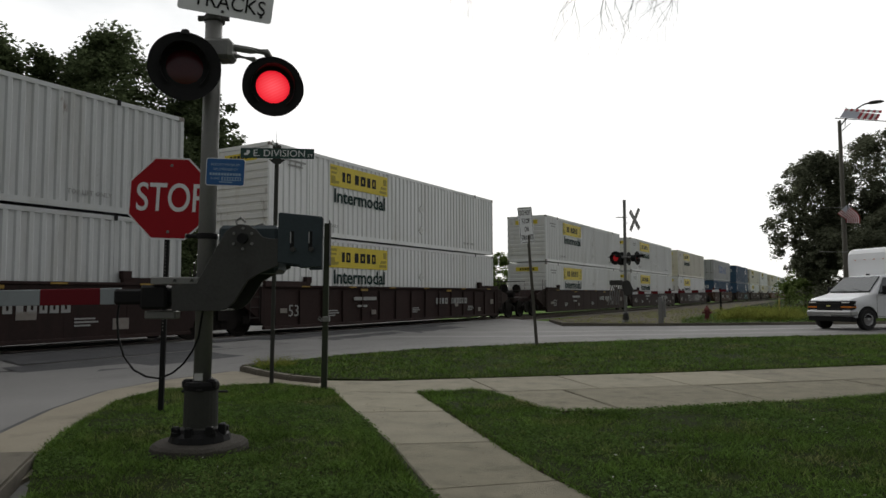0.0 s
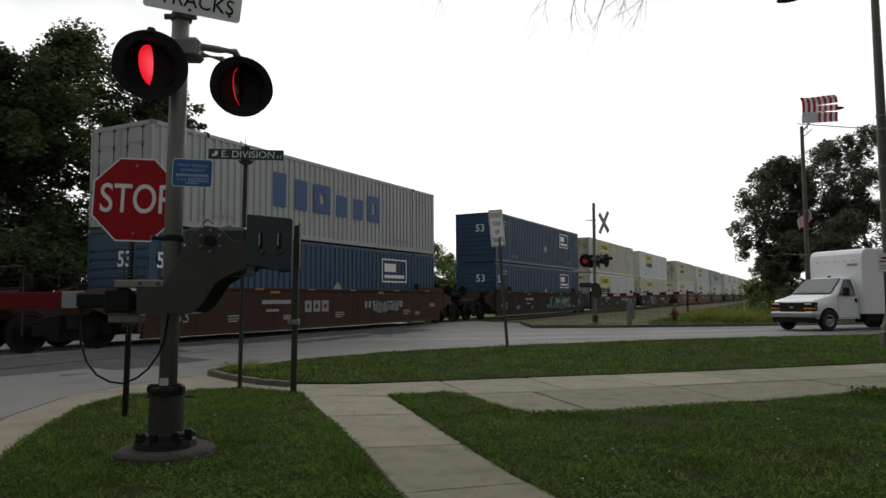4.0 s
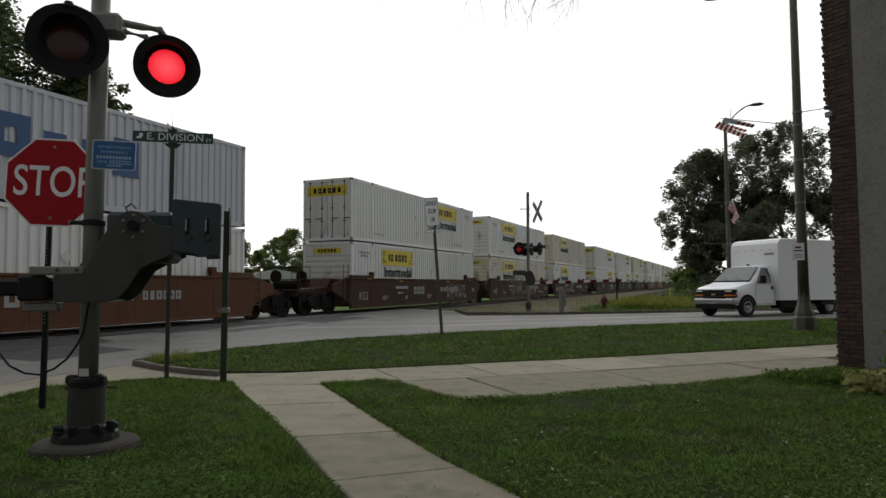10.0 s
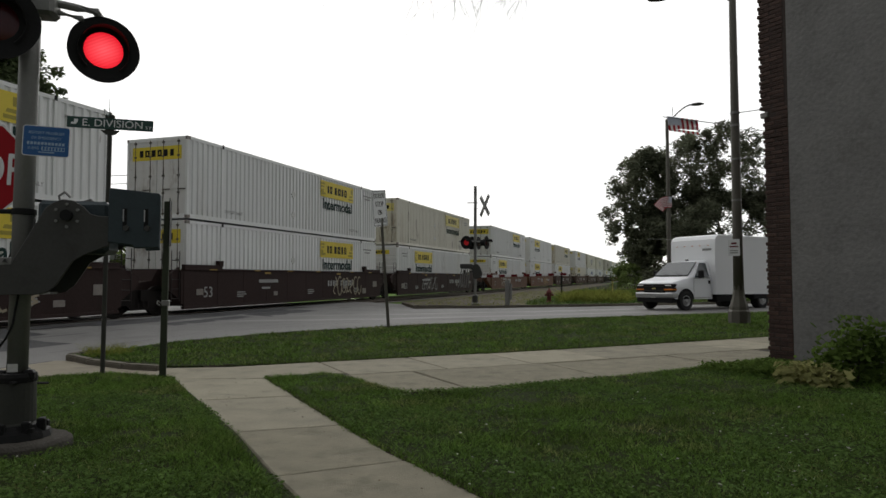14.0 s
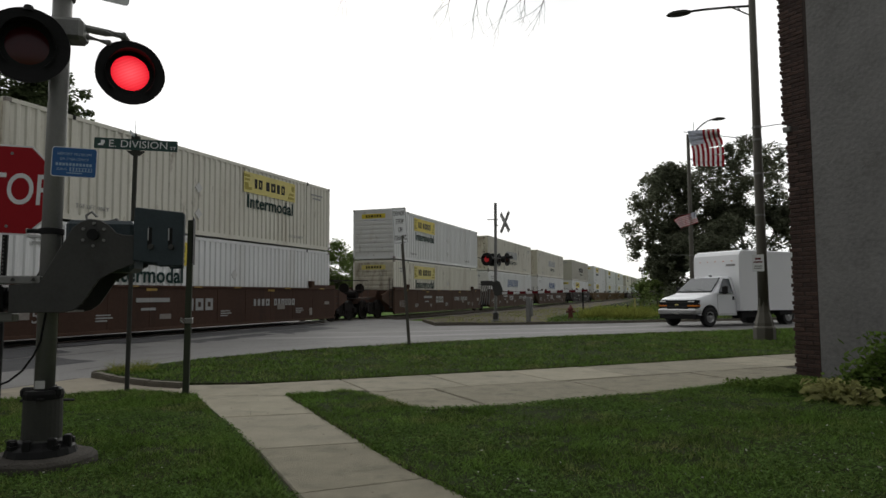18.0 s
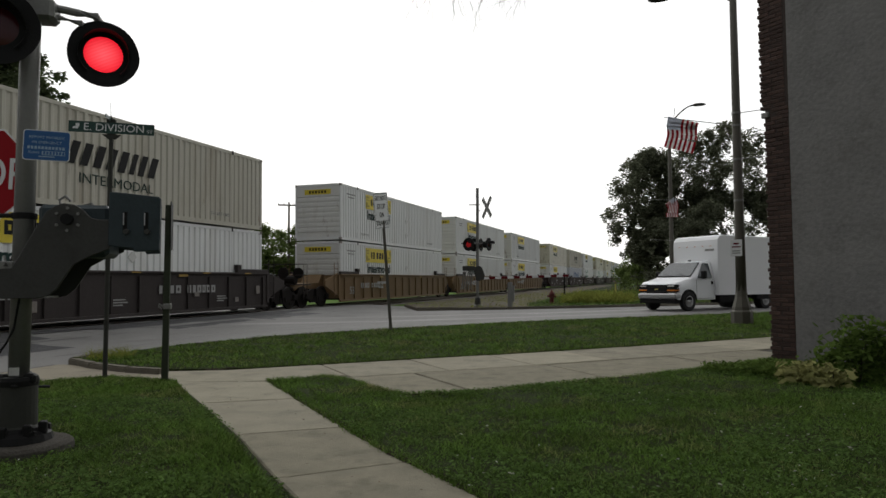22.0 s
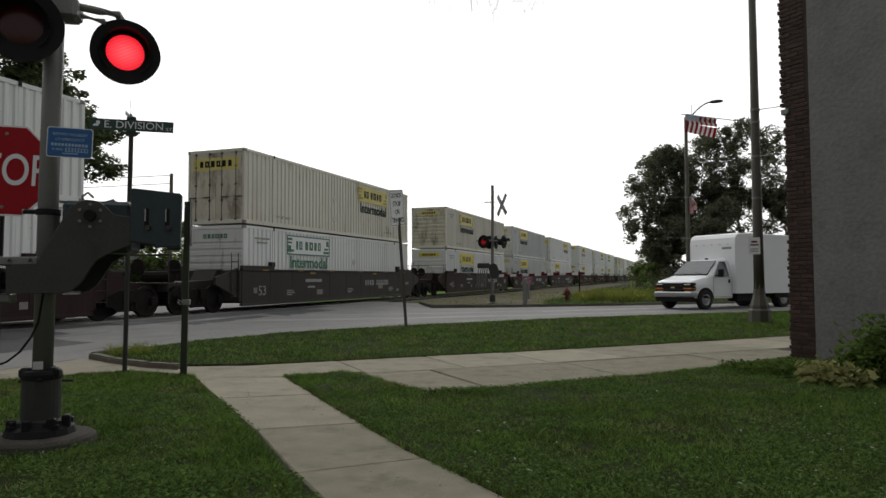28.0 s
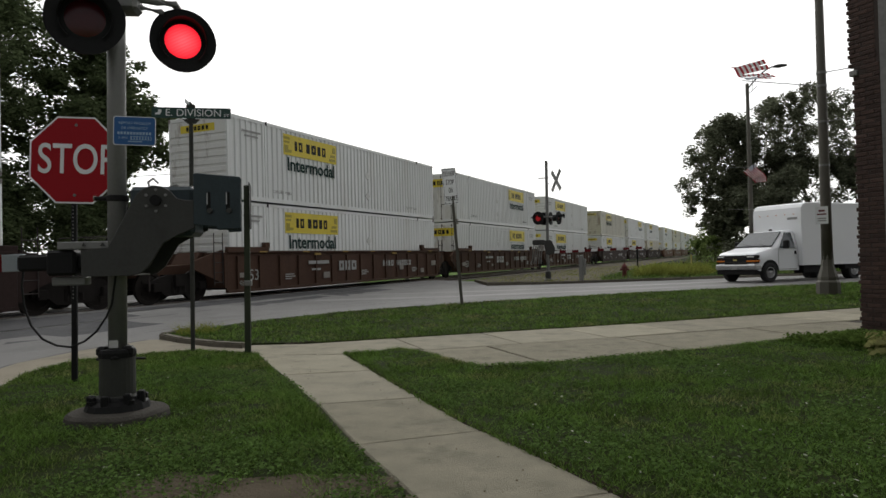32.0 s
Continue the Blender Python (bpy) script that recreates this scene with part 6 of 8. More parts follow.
    for dy, dx in ((-0.24, 0.0), (-0.19, -0.006), (0.20, -0.075)):
        bm = bmesh.new()
        plate(bm, [(0.677 + dx, 1.945), (0.69 + dx, 1.955), (1.03 + dx, 1.922), (1.045 + dx, 1.908), (1.04 + dx, 1.506), (0.86, 1.500), (0.85, 1.520), (0.674 + dx, 1.544)], dy, dy + 0.035)
        bmesh.ops.bevel(bm, geom=[e for e in bm.edges if abs(e.verts[0].co.y - e.verts[1].co.y) < 0.001], offset=0.006, segments=1, affect="EDGES")
        w = part("counterweight", bm, M_MECH2, root, "blue-grey counterweight plate with two slots")
        if dy == -0.24:
            for x in (0.793, 0.943):
                bm = bmesh.new()
                bbox(bm, x - 0.016, dy - 0.003, 1.637, x + 0.016, dy + 0.004, 1.80, 0.002)
                part("slot", bm, M_BLACK, w)
                # thin bright strip stands in for sky showing through the slot
                bm = bmesh.new()
                bbox(bm, x - 0.015, dy - 0.006, 1.70, x - 0.006, dy + 0.002, 1.795, 0.002)
                part("slot_edge", bm, M_CHROME, w, "bright worn slot edge")
                bm = bmesh.new()
                cyl(bm, (x + 0.012, dy - 0.03, 1.65), (x + 0.012, dy, 1.65), 0.022, 0.022, 6)
                part("bolt", bm, M_MECH, w)
    # triangular brace behind the mast, the mast's clamp band
    bm = bmesh.new()
    plate(bm, [(-0.15, 1.37), (0.06, 1.37), (0.06, 1.80), (0.03, 1.78)], 0.10, 0.12)
    part("brace_plate", bm, M_BLACK, root, "dark triangular brace plate")
    bm = bmesh.new()
    lathe(bm, [(0.075, 1.755), (0.088, 1.76), (0.088, 1.80), (0.075, 1.805)], 20, (0.014, 0))
    bbox(bm, -0.15, -0.06, 1.762, -0.05, -0.02, 1.796, 0.008)
    part("clamp_band", bm, M_BLACK, root)
    bm = bmesh.new()
    cyl(bm, (-0.155, -0.04, 1.779), (-0.135, -0.04, 1.779), 0.02, 0.02, 6)
    part("bolt", bm, M_CAST, root)
    bm = bmesh.new()
    bbox(bm, -0.365, -0.22, 1.365, 0.02, -0.16, 1.425, 0.005)
    part("arm_bracket", bm, M_GALV, root, "galvanised arm bracket")
    for x in (-0.16, -0.02):
        bm = bmesh.new()
        cyl(bm, (x, -0.24, 1.395), (x, -0.2, 1.395), 0.018, 0.018, 3)
        part("bolt", bm, M_MECH, root)
    bm = bmesh.new()
    bbox(bm, -0.70, -0.15, 1.20, -0.18, -0.04, 1.33, 0.02)
    bbox(bm, -0.46, -0.2, 1.16, -0.24, 0.0, 1.36, 0.02)
    part("arm_adapter", bm, M_BLACK, root)
    bm = bmesh.new()
    bbox(bm, -0.46, -0.1, 1.08, -0.20, 0.02, 1.15, 0.01)
    part("adapter_foot", bm, M_GALV, root)
    cab = [(-0.693, -0.05, 1.20), (-0.70, -0.06, 1.08), (-0.68, -0.07, 0.92), (-0.63, -0.07, 0.77), (-0.54, -0.08, 0.66), (-0.43, -0.09, 0.605), (-0.318, -0.1, 0.591), (-0.21, -0.1, 0.635), (-0.12, -0.1, 0.71), (-0.05, -0.09, 0.82), (-0.01, -0.07, 0.93), (0.02, -0.07, 1.15)]
    bm = bmesh.new()
    tube(bm, cab, 0.009, 6)
    part("cable", bm, M_BLACK, root, "hanging black cable")
    # the lowered arm, pale grey and red
    arm = new("gate_arm")
    arm.parent = root
    arm.matrix_basis = Matrix.Translation((-0.66, -0.10, 1.27)) @ Matrix.Rotation(radians(-1.0), 4, "Y")
    x = 0.0
    k = 0
    while x < 6.0:
        w = 0.16 if k == 0 else (0.50 if k % 2 else 0.52)
        bm = bmesh.new()
        hh = 0.068 - 0.004 * x
        bbox(bm, -x - w, -0.025, -hh, -x, 0.025, hh, 0.004)
        part("arm_section", bm, M_REDARM if k % 2 else M_GREYARM, arm, "red gate arm section" if k % 2 else "pale grey gate arm section")
        x += w
        k += 1


crossing_signal()


def stop_sign():
    root = thing("stop_sign", "red octagonal stop sign on a black post in grass", "traffic sign", Matrix.Translation((-6.97, 4.80, 0.02)) @ Matrix.Rotation(radians(33.3), 4, "Z"))
    bm = bmesh.new()
    plate(bm, [(-0.03, -0.1), (0.03, -0.1), (0.05, 2.88), (0.0, 2.88)], 0.0, 0.035)
    bmesh.ops.bevel(bm, geom=bm.edges, offset=0.004, segments=1, affect="EDGES")
    part("post", bm, M_BLACK, root, "black perforated steel post")
    R = 0.475 / math.cos(radians(22.5))
    m = facing(0.045, -0.01, 2.405, -2.0, 0)
    f = sign_face(root, "plate", octagon(R), M_SIGNW, m, 0.004, "octagonal plate with white rim")
    sign_face(f, "face", octagon(R * 0.962), M_RED, Matrix.Translation((0, 0, 0.0042)), 0.001)
    letters("STOP", 0.465, M_SIGNW, f, Matrix.Translation((0.012, -0.005, 0.007)), "lettering", width=0.80, bold=0.003, fine=8)
    for y in (0.385, -0.385):
        bm = bmesh.new()
        cyl(bm, (0, y, 0.004), (0, y, 0.012), 0.018, 0.014, 10)
        part("bolt", bm, M_GALV, f)
    for k in range(26):
        bm = bmesh.new()
        z = 0.9 + k * 0.04
        x = -0.005 + 0.02 * z / 2.9
        cyl(bm, (x, -0.004, z), (x, 0.0, z), 0.008, 0.008, 6)
        part("post_hole", bm, M_GALV, root) if k == 0 else None
        if k == 0:
            base = root.children[-1]
        else:
            bm.free()
            again(base, Matrix.Translation((0.00028 * k, 0, 0.04 * k)), root)


stop_sign()


def street_sign():
    root = thing("street_sign", "green street-name sign with white letters on pole", "street sign", Matrix.Translation((-7.81, 7.23, 0.0)) @ Matrix.Rotation(radians(33.3), 4, "Z"))
    bm = bmesh.new()
    cyl(bm, (0, 0, -0.1), (0.02, 0, 3.34), 0.032, 0.032, 12)
    part("pole", bm, M_POST, root)
    bm = bmesh.new()
    plate(bm, [(-0.10, 3.40), (-0.03, 3.34), (0.07, 3.34), (0.14, 3.40)], -0.03, 0.03)
    bbox(bm, -0.04, -0.03, 3.40, 0.08, 0.03, 3.62, 0.01)
    part("bracket", bm, M_POST, root)
    f = sign_face(root, "blade", rounded(1.12, 0.155, 0.01), M_GREEN, facing(0.035, -0.035, 3.487, -1.0, 0), 0.004, "green blade with white lettering")
    letters("E. DIVISION", 0.145, M_SIGNW, f, Matrix.Translation((0.03, -0.002, 0.006)), "lettering", width=0.78, fine=4)
    letters("ST", 0.06, M_SIGNW, f, Matrix.Translation((0.50, -0.03, 0.006)), "lettering", width=0.08)
    flat("emblem", [(-0.50, -0.03, -0.43, 0.0, 0.4), (-0.47, 0.0, -0.42, 0.045, 0.0)], M_SIGNW, f, Matrix.Translation((0, 0, 0.0045)), thick=0.001)
    bm = bmesh.new()
    box(bm, 0.008, -0.28, 3.585, 0.014, 0.28, 3.64)
    part("cross_blade", bm, M_GREEN, root, "second blade seen edge on")
    bm = bmesh.new()
    cyl(bm, (0.012, 0, 3.62), (0.012, 0, 3.66), 0.03, 0.01, 8)
    cyl(bm, (0.012, 0, 3.66), (0.0, 0, 3.86), 0.004, 0.002, 5)
    part("finial", bm, M_POST, root)


street_sign()


def edge_sign():
    root = thing("parking_sign", "green steel post with a sign turned edge on", "traffic sign", Matrix.Translation((-6.79, 7.27, 0.0)) @ Matrix.Rotation(radians(33.3), 4, "Z"))
    bm = bmesh.new()
    plate(bm, [(-0.042, -0.1), (0.042, -0.1), (0.055, 2.36), (-0.02, 2.36)], -0.03, 0.03)
    bmesh.ops.bevel(bm, geom=bm.edges, offset=0.006, segments=1, affect="EDGES")
    part("post", bm, M_GPOST, root)
    bm = bmesh.new()
    plate(bm, rounded(0.60, 0.62, 0.05), 0.065, 0.075)
    bmesh.ops.rotate(bm, verts=bm.verts, cent=(0, 0, 0), matrix=Matrix.Rotation(radians(97), 3, "Z"))
    bmesh.ops.translate(bm, verts=bm.verts, vec=(0.13, 0.0, 2.07))
    part("plate", bm, M_BLACK, root, "sign plate seen edge on")
    bm = bmesh.new()
    bbox(bm, -0.03, -0.05, 0.955, 0.07, 0.04, 1.03, 0.008)
    tube(bm, [(-0.03, -0.04, 0.99), (-0.075, -0.05, 1.03), (-0.08, -0.05, 0.99), (-0.04, -0.05, 0.96)], 0.012, 6)
    part("clamp", bm, M_GALV, root, "bright galvanised clamp")


edge_sign()


def no_stop_sign():
    root = thing("no_stopping_sign", "leaning white sign warning drivers off the tracks", "traffic sign", Matrix.Translation((-7.78, 16.26, 0.12)) @ Matrix.Rotation(radians(31), 4, "Z"))
    bm = bmesh.new()
    plate(bm, [(-0.04, -0.1), (0.04, -0.1), (-0.17, 2.85), (-0.24, 2.85)], 0.0, 0.04)
    part("post", bm, M_LAMPPOST, root, "leaning grey steel post")
    f = sign_face(root, "plate", rounded(0.64, 0.95, 0.03), M_SIGNW, facing(-0.26, -0.06, 3.10, 8.0, 50), 0.004, "white plate with black lettering")
    for k, w in enumerate(("DO NOT", "STOP", "ON", "TRACKS")):
        letters(w, 0.19, M_DARKSTEEL, f, Matrix.Translation((0, 0.32 - 0.215 * k, 0.006)), "lettering", width=(0.48, 0.36, 0.18, 0.52)[k])
    flat("border", [(-0.29, 0.44, 0.29, 0.452), (-0.29, -0.452, 0.29, -0.44), (-0.295, -0.44, -0.283, 0.44), (0.283, -0.44, 0.295, 0.44)], M_BLACK, f, Matrix.Translation((0, 0, 0.0042)), thick=0.001)


no_stop_sign()


def far_signal():
    root = thing("crossing_signal", "grey crossing signal across the road with lowered gate", "crossing signal", Matrix.Translation((-10.28, 30.81, 0.27)) @ Matrix.Rotation(radians(22), 4, "Z"))
    k = 30.9 / 33.2
    bm = bmesh.new()
    cyl(bm, (0, 0, 0), (0.03, 0, 5.62), 0.07, 0.07, 16)
    part("mast", bm, M_GALV, root)
    bm = bmesh.new()
    lathe(bm, [(0.30, -0.1), (0.30, 0.05), (0.2, 0.08), (0.14, 0.12), (0.13, 0.42), (0.08, 0.46)], 20)
    part("base", bm, M_MECH, root)
    bm = bmesh.new()
    box(bm, -0.36, -0.05, 4.80, 0.14, -0.01, 4.84)
    tube(bm, [(0.02, 0, 4.55), (0.16, 0, 4.55)], 0.02, 6)
    part("bracket", bm, M_GALV, root)
    for a in (50, -50):
        sign_face(root, "crossbuck_blade", [(-0.61, -0.11), (0.61, -0.11), (0.61, 0.11), (-0.61, 0.11)], M_GALV, facing(0.48, 0.07 - 0.006 * (a > 0), 4.70, a, -63), 0.004, "crossbuck blade seen from the back")
    for x, y, t in ((-0.42, -0.25, -38), (0.20, 0.25, 68), (0.55, -0.1, 62), (-0.12, 0.3, 150)):
        m = facing(x, y, 2.93, 0, t)
        bm = bmesh.new()
        lathe(bm, [(0.07, -0.30), (0.15, -0.26), (0.16, -0.02), (0.31, -0.015), (0.31, 0.012), (0.16, 0.012), (0.15, -0.05)], 24)
        d = part("lamp", bm, M_BLACK, root, "black signal lamp with round background")
        d.matrix_basis = m
        bm = bmesh.new()
        lathe(bm, [(0.14, -0.01), (0.13, 0.012), (0.06, 0.03), (0.005, 0.034)], 18)
        part("lens", bm, M_RDIM if x < -0.3 else M_RDARK, d)
        bm = bmesh.new()
        rr = [[bm.verts.new((0.165 * math.cos(radians(10 + 160 * q / 13)), 0.165 * math.sin(radians(10 + 160 * q / 13)), zz)) for q in range(14)] for zz in (0.0, 0.24)]
        for q in range(13):
            bm.faces.new((rr[0][q], rr[0][q + 1], rr[1][q + 1], rr[1][q]))
        bmesh.ops.solidify(bm, geom=bm.faces[:], thickness=0.008)
        part("hood", bm, M_BLACK, d)
    bm = bmesh.new()
    tube(bm, [(-0.75, -0.05, 2.98), (0.80, -0.05, 2.98)], 0.03, 8)
    part("crossarm", bm, M_GALV, root)
    # gate mechanism: a dark case on the mast, fanned counterweight bars behind it
    bm = bmesh.new()
    plate(bm, [(0.05, 1.20), (0.30, 1.28), (0.34, 1.50), (0.20, 1.86), (0.08, 1.92), (-0.20, 1.85), (-0.12, 1.52), (-0.06, 1.25)], -0.14, 0.16)
    bmesh.ops.bevel(bm, geom=bm.edges, offset=0.02, segments=1, affect="EDGES")
    part("gate_mechanism", bm, M_MECH, root, "dark iron gate mechanism case")
    for q in range(5):
        bm = bmesh.new()
        x0 = -0.22 - 0.10 * q
        tube(bm, [(x0 + 0.02, -0.14, 1.90 - 0.03 * q), (x0 - 0.05, -0.15, 1.50), (x0 - 0.09, -0.14, 1.15 - 0.03 * q), (x0 - 0.10 - 0.02 * q, -0.13, 0.80)], 0.026, 6)
        part("counterweight_bar", bm, M_GALV, root, "pale curved counterweight bar")
    bm = bmesh.new()
    bbox(bm, -0.70, -0.20, 1.70, -0.12, 0.10, 1.92, 0.03)
    part("counterweight", bm, M_MECH, root)
    arm = new("gate_arm")
    arm.parent = root
    arm.matrix_basis = Matrix.Translation((0.25, -0.1, 1.33)) @ Matrix.Rotation(radians(-1.6), 4, "Y")
    x = 0.0
    q = 0
    while x < 3.9:
        bm = bmesh.new()
        bbox(bm, x, -0.02, -0.055, x + 0.29, 0.02, 0.055, 0.004)
        part("arm_section", bm, M_REDARM if q % 2 else M_SIGNW, arm, "red gate arm section" if q % 2 else "white gate arm section")
        x += 0.29
        q += 1
    for x in (0.35, 2.1, 3.55):
        bm = bmesh.new()
        bbox(bm, x - 0.04, -0.03, 0.05, x + 0.04, 0.03, 0.13, 0.015)
        part("arm_lamp", bm, M_HYD, arm, "small red arm lamp")
    root.matrix_basis = root.matrix_basis @ Matrix.Rotation(radians(0), 4, "Z")
    bm = bmesh.new()
    p = thing("gate_rest", "stubby grey post beside the crossing gate", "post", Matrix.Translation((-8.35, 29.6, 0.26)))
    bbox(bm, -0.09, -0.09, -0.1, 0.09, 0.09, 1.15, 0.02)
    part("post", bm, M_GALV, p)
    bm = bmesh.new()
    bbox(bm, 0.12, -0.05, 0.3, 0.2, 0.05, 1.0, 0.01)
    part("strut", bm, M_GALV, p)


M_RDIM = glow("dim_red_lamp", (0.30, 0.008, 0.01), 0.35)
far_signal()


def hydrant():
    root = thing("fire_hydrant", "faded red fire hydrant standing in verge grass", "hydrant", Matrix.Translation((-7.53, 34.41, 0.30)))
    bm = bmesh.new()
    lathe(bm, [(0.16, -0.05), (0.16, 0.06), (0.11, 0.09), (0.105, 0.46), (0.15, 0.48), (0.15, 0.52), (0.12, 0.58), (0.06, 0.66), (0.035, 0.68), (0.035, 0.74)], 16)
    part("barrel", bm, M_HYD, root)
    for s in (-1, 1):
        bm = bmesh.new()
        cyl(bm, (s * 0.09, 0, 0.40), (s * 0.19, 0, 0.40), 0.05, 0.05, 10)
        cyl(bm, (s * 0.18, 0, 0.40), (s * 0.22, 0, 0.40), 0.062, 0.055, 8)
        part("outlet", bm, M_HYD, root)
    bm = bmesh.new()
    cyl(bm, (0, -0.09, 0.38), (0, -0.20, 0.38), 0.075, 0.075, 12)
    part("outlet", bm, M_HYD, root)


hydrant()


def street_lamp(x, y, z, top, arm_to, head_z, label, braces, base_w=0.34):
    root = thing("street_lamp", label, "street lamp", Matrix.Translation((x, y, z)))
    bm = bmesh.new()
    lathe(bm, [(base_w, -0.1), (base_w, 0.32), (base_w * 0.94, 0.35), (base_w * 0.86, 0.37), (base_w * 0.84, 0.46), (base_w * 0.56, 0.74), (base_w * 0.51, 0.90), (base_w * 0.46, 1.2)], 8)
    part("base", bm, M_LAMPPOST, root, "flared stepped base")
    bm = bmesh.new()
    lathe(bm, [(base_w * 0.485, 0.9), (base_w * 0.45, 2.5), (base_w * 0.32, top - z), (0.07, top - z + 0.05)], 12)
    part("pole", bm, M_LAMPPOST, root, smooth=True)
    dx = arm_to - x
    n = 8
    pts = [(dx * k / n, 0, top - z - 0.25 + (head_z - top + 0.25) * math.sin(k / n * pi_ / 2)) for k in range(n + 1)]
    bm = bmesh.new()
    tube(bm, pts, 0.035, 8)
    part("arm", bm, M_POST, root)
    bm = bmesh.new()
    tube(bm, [(0, 0, top - z - 0.55), (dx * 0.35, 0, top - z - 0.15)], 0.02, 6)
    tube(bm, [(dx * 0.17, 0, top - z - 0.35), (dx * 0.24, 0, head_z - z - 0.05)], 0.015, 6)
    part("brace", bm, M_POST, root)
    bm = bmesh.new()
    s = 1 if dx > 0 else -1
    bmesh.ops.create_uvsphere(bm, u_segments=12, v_segments=8, radius=1.0)
    for v in bm.verts:
        v.co = Vector((dx + s * 0.22 + v.co.x * 0.36, v.co.y * 0.16, head_z - z - 0.02 + v.co.z * (0.10 if v.co.z > 0 else 0.07)))
    part("head", bm, M_POST, root, "grey cobra-head lamp", smooth=True)
    for zz, w, *rise in braces:
        bm = bmesh.new()
        tube(bm, [(0, 0, zz), (w, 0, zz + (rise[0] if rise else 0.06 * abs(w)))], 0.012, 5)
        part("banner_rod", bm, M_GALV, root) if w else bm.free()
        bm = bmesh.new()
        lathe(bm, [(base_w * 0.45, zz - 0.03), (base_w * 0.45, zz + 0.03)], 10)
        part("band_clamp", bm, M_GALV, root)
    return root


near_lamp = street_lamp(0.78, 20.67, 0.17, 9.75, -0.95, 9.62, "tall grey-brown street lamp on a flared base", [(5.85, 1.1), (4.55, 0.9), (5.50, -1.92, 0.42), (3.4, 0.0), (1.95, 0.0)], 0.285)
lampsign = sign_face(near_lamp, "parking_notice", rounded(0.30, 0.46, 0.02), M_SIGNW, facing(-0.10, -0.15, 2.08, 0, -12), 0.003, "small white parking notice")
flat("print_line", [(-0.07, 0.09, 0.07, 0.14), (-0.11, 0.01, 0.11, 0.045)], M_REDARM, lampsign, Matrix.Translation((0, 0, 0.0035)), thick=0.001)
flat("print_line", [(-0.1, -0.1, 0.1, -0.07), (-0.1, -0.16, 0.1, -0.13)], M_BARS, lampsign, Matrix.Translation((0, 0, 0.0035)), thick=0.001)
street_lamp(-1.95, 38.9, 0.34, 10.15, -0.62, 10.9, "tall grey street lamp near the trees with flags", [(5.5, -1.1), (3.3, -1.1)], 0.26)


def flag(x, y, z, length, drop, angles, label, lean):
    """A striped flag of stiff strips that swing one behind another in the wind."""
    root = thing("flag", label, "flag", Matrix.Translation((x, y, z)), group="flags on the lamp poles")
    bm = bmesh.new()
    tube(bm, [(0, 0, -0.25), (0.05 * lean, 0, 0.05)], 0.02, 6)
    part("staff", bm, M_POST, root)
    n = 6
    w = length / n
    strips = []
    for k in range(n):
        bm = bmesh.new()
        edge = [(bm.verts.new((-0.12 * w, 0, -drop * s / 13)), bm.verts.new((1.12 * w, 0, -drop * s / 13))) for s in range(14)]
        for s in range(13):
            f = bm.faces.new((edge[s + 1][0], edge[s + 1][1], edge[s][1], edge[s][0]))
            f.material_index = 2 if (k < 1 and s < 7) else s % 2
        bmesh.ops.solidify(bm, geom=bm.faces[:], thickness=0.006)
        o = part("strip", bm, M_FLAGR, root)
        o.data.materials.append(M_FLAGW)
        o.data.materials.append(M_FLAGB)
        strips.append(o)
    ts = [a[0] for a in angles]
    rows = [[] for _ in strips]
    t = 0.0
    while t <= 32.001:
        up = float(np.interp(t, ts, [a[1] for a in angles]))
        head = float(np.interp(t, ts, [a[2] for a in angles]))
        p = Vector((0, 0, 0.05))
        for k in range(n):
            wv = math.sin(t * 7.3 + k * 1.3)
            m = Matrix.Rotation(radians(head + 20 * wv * (0.3 + k / n)), 4, "Z") @ Matrix.Rotation(-radians(up + 14 - 7 * k + 14 * math.sin(t * 4.1 + k * 0.9)), 4, "Y")
            rows[k].append((t, Matrix.Translation(p) @ m))
            p = p + m.to_3x3() @ Vector((w, 0, 0))
        t += 0.25
    for o, r in zip(strips, rows):
        KEYED.append((o, r))


def rod_flag(tip, hoist, fly, ways, label):
    """A flag tied along the rod: its strips lie one behind another, from the rod outwards along the wind."""
    root = thing("flag", label, "flag", Matrix.Translation(tip), group="flags on the lamp poles")
    along = Vector((1.88, 0.02, -0.42)).normalized()
    n = 7
    w = fly / n
    strips = []
    for k in range(n):
        bm = bmesh.new()
        edge = [(bm.verts.new((-0.10 * w, 0, -hoist * s / 13)), bm.verts.new((1.10 * w, 0, -hoist * s / 13))) for s in range(14)]
        for s in range(13):
            f = bm.faces.new((edge[s + 1][0], edge[s + 1][1], edge[s][1], edge[s][0]))
            f.material_index = 2 if (k < 3 and s < 6) else s % 2
        bmesh.ops.solidify(bm, geom=bm.faces[:], thickness=0.004)
        o = part("strip", bm, M_FLAGR, root)
        o.data.materials.append(M_FLAGW)
        o.data.materials.append(M_FLAGB)
        strips.append(o)
    ts = [a[0] for a in ways]
    rows = [[] for _ in strips]
    for i in range(161):
        t = i * 0.2
        d0 = Vector([float(np.interp(t, ts, [a[1][c] for a in ways])) for c in range(3)]).normalized()
        nrm = d0.cross(along).normalized()
        p = Vector((0, 0, 0))
        for k in range(n):
            d = (d0 + nrm * (0.55 * (0.2 + k / n) * math.sin(t * 5.2 - k * 1.05)) + along * (0.12 * math.sin(t * 3.1 + k))).normalized()
            zl = -(along - d * along.dot(d)).normalized()
            yl = zl.cross(d)
            m = Matrix(((d.x, yl.x, zl.x, p.x), (d.y, yl.y, zl.y, p.y), (d.z, yl.z, zl.z, p.z), (0, 0, 0, 1)))
            rows[k].append((t, m))
            p = p + d * w
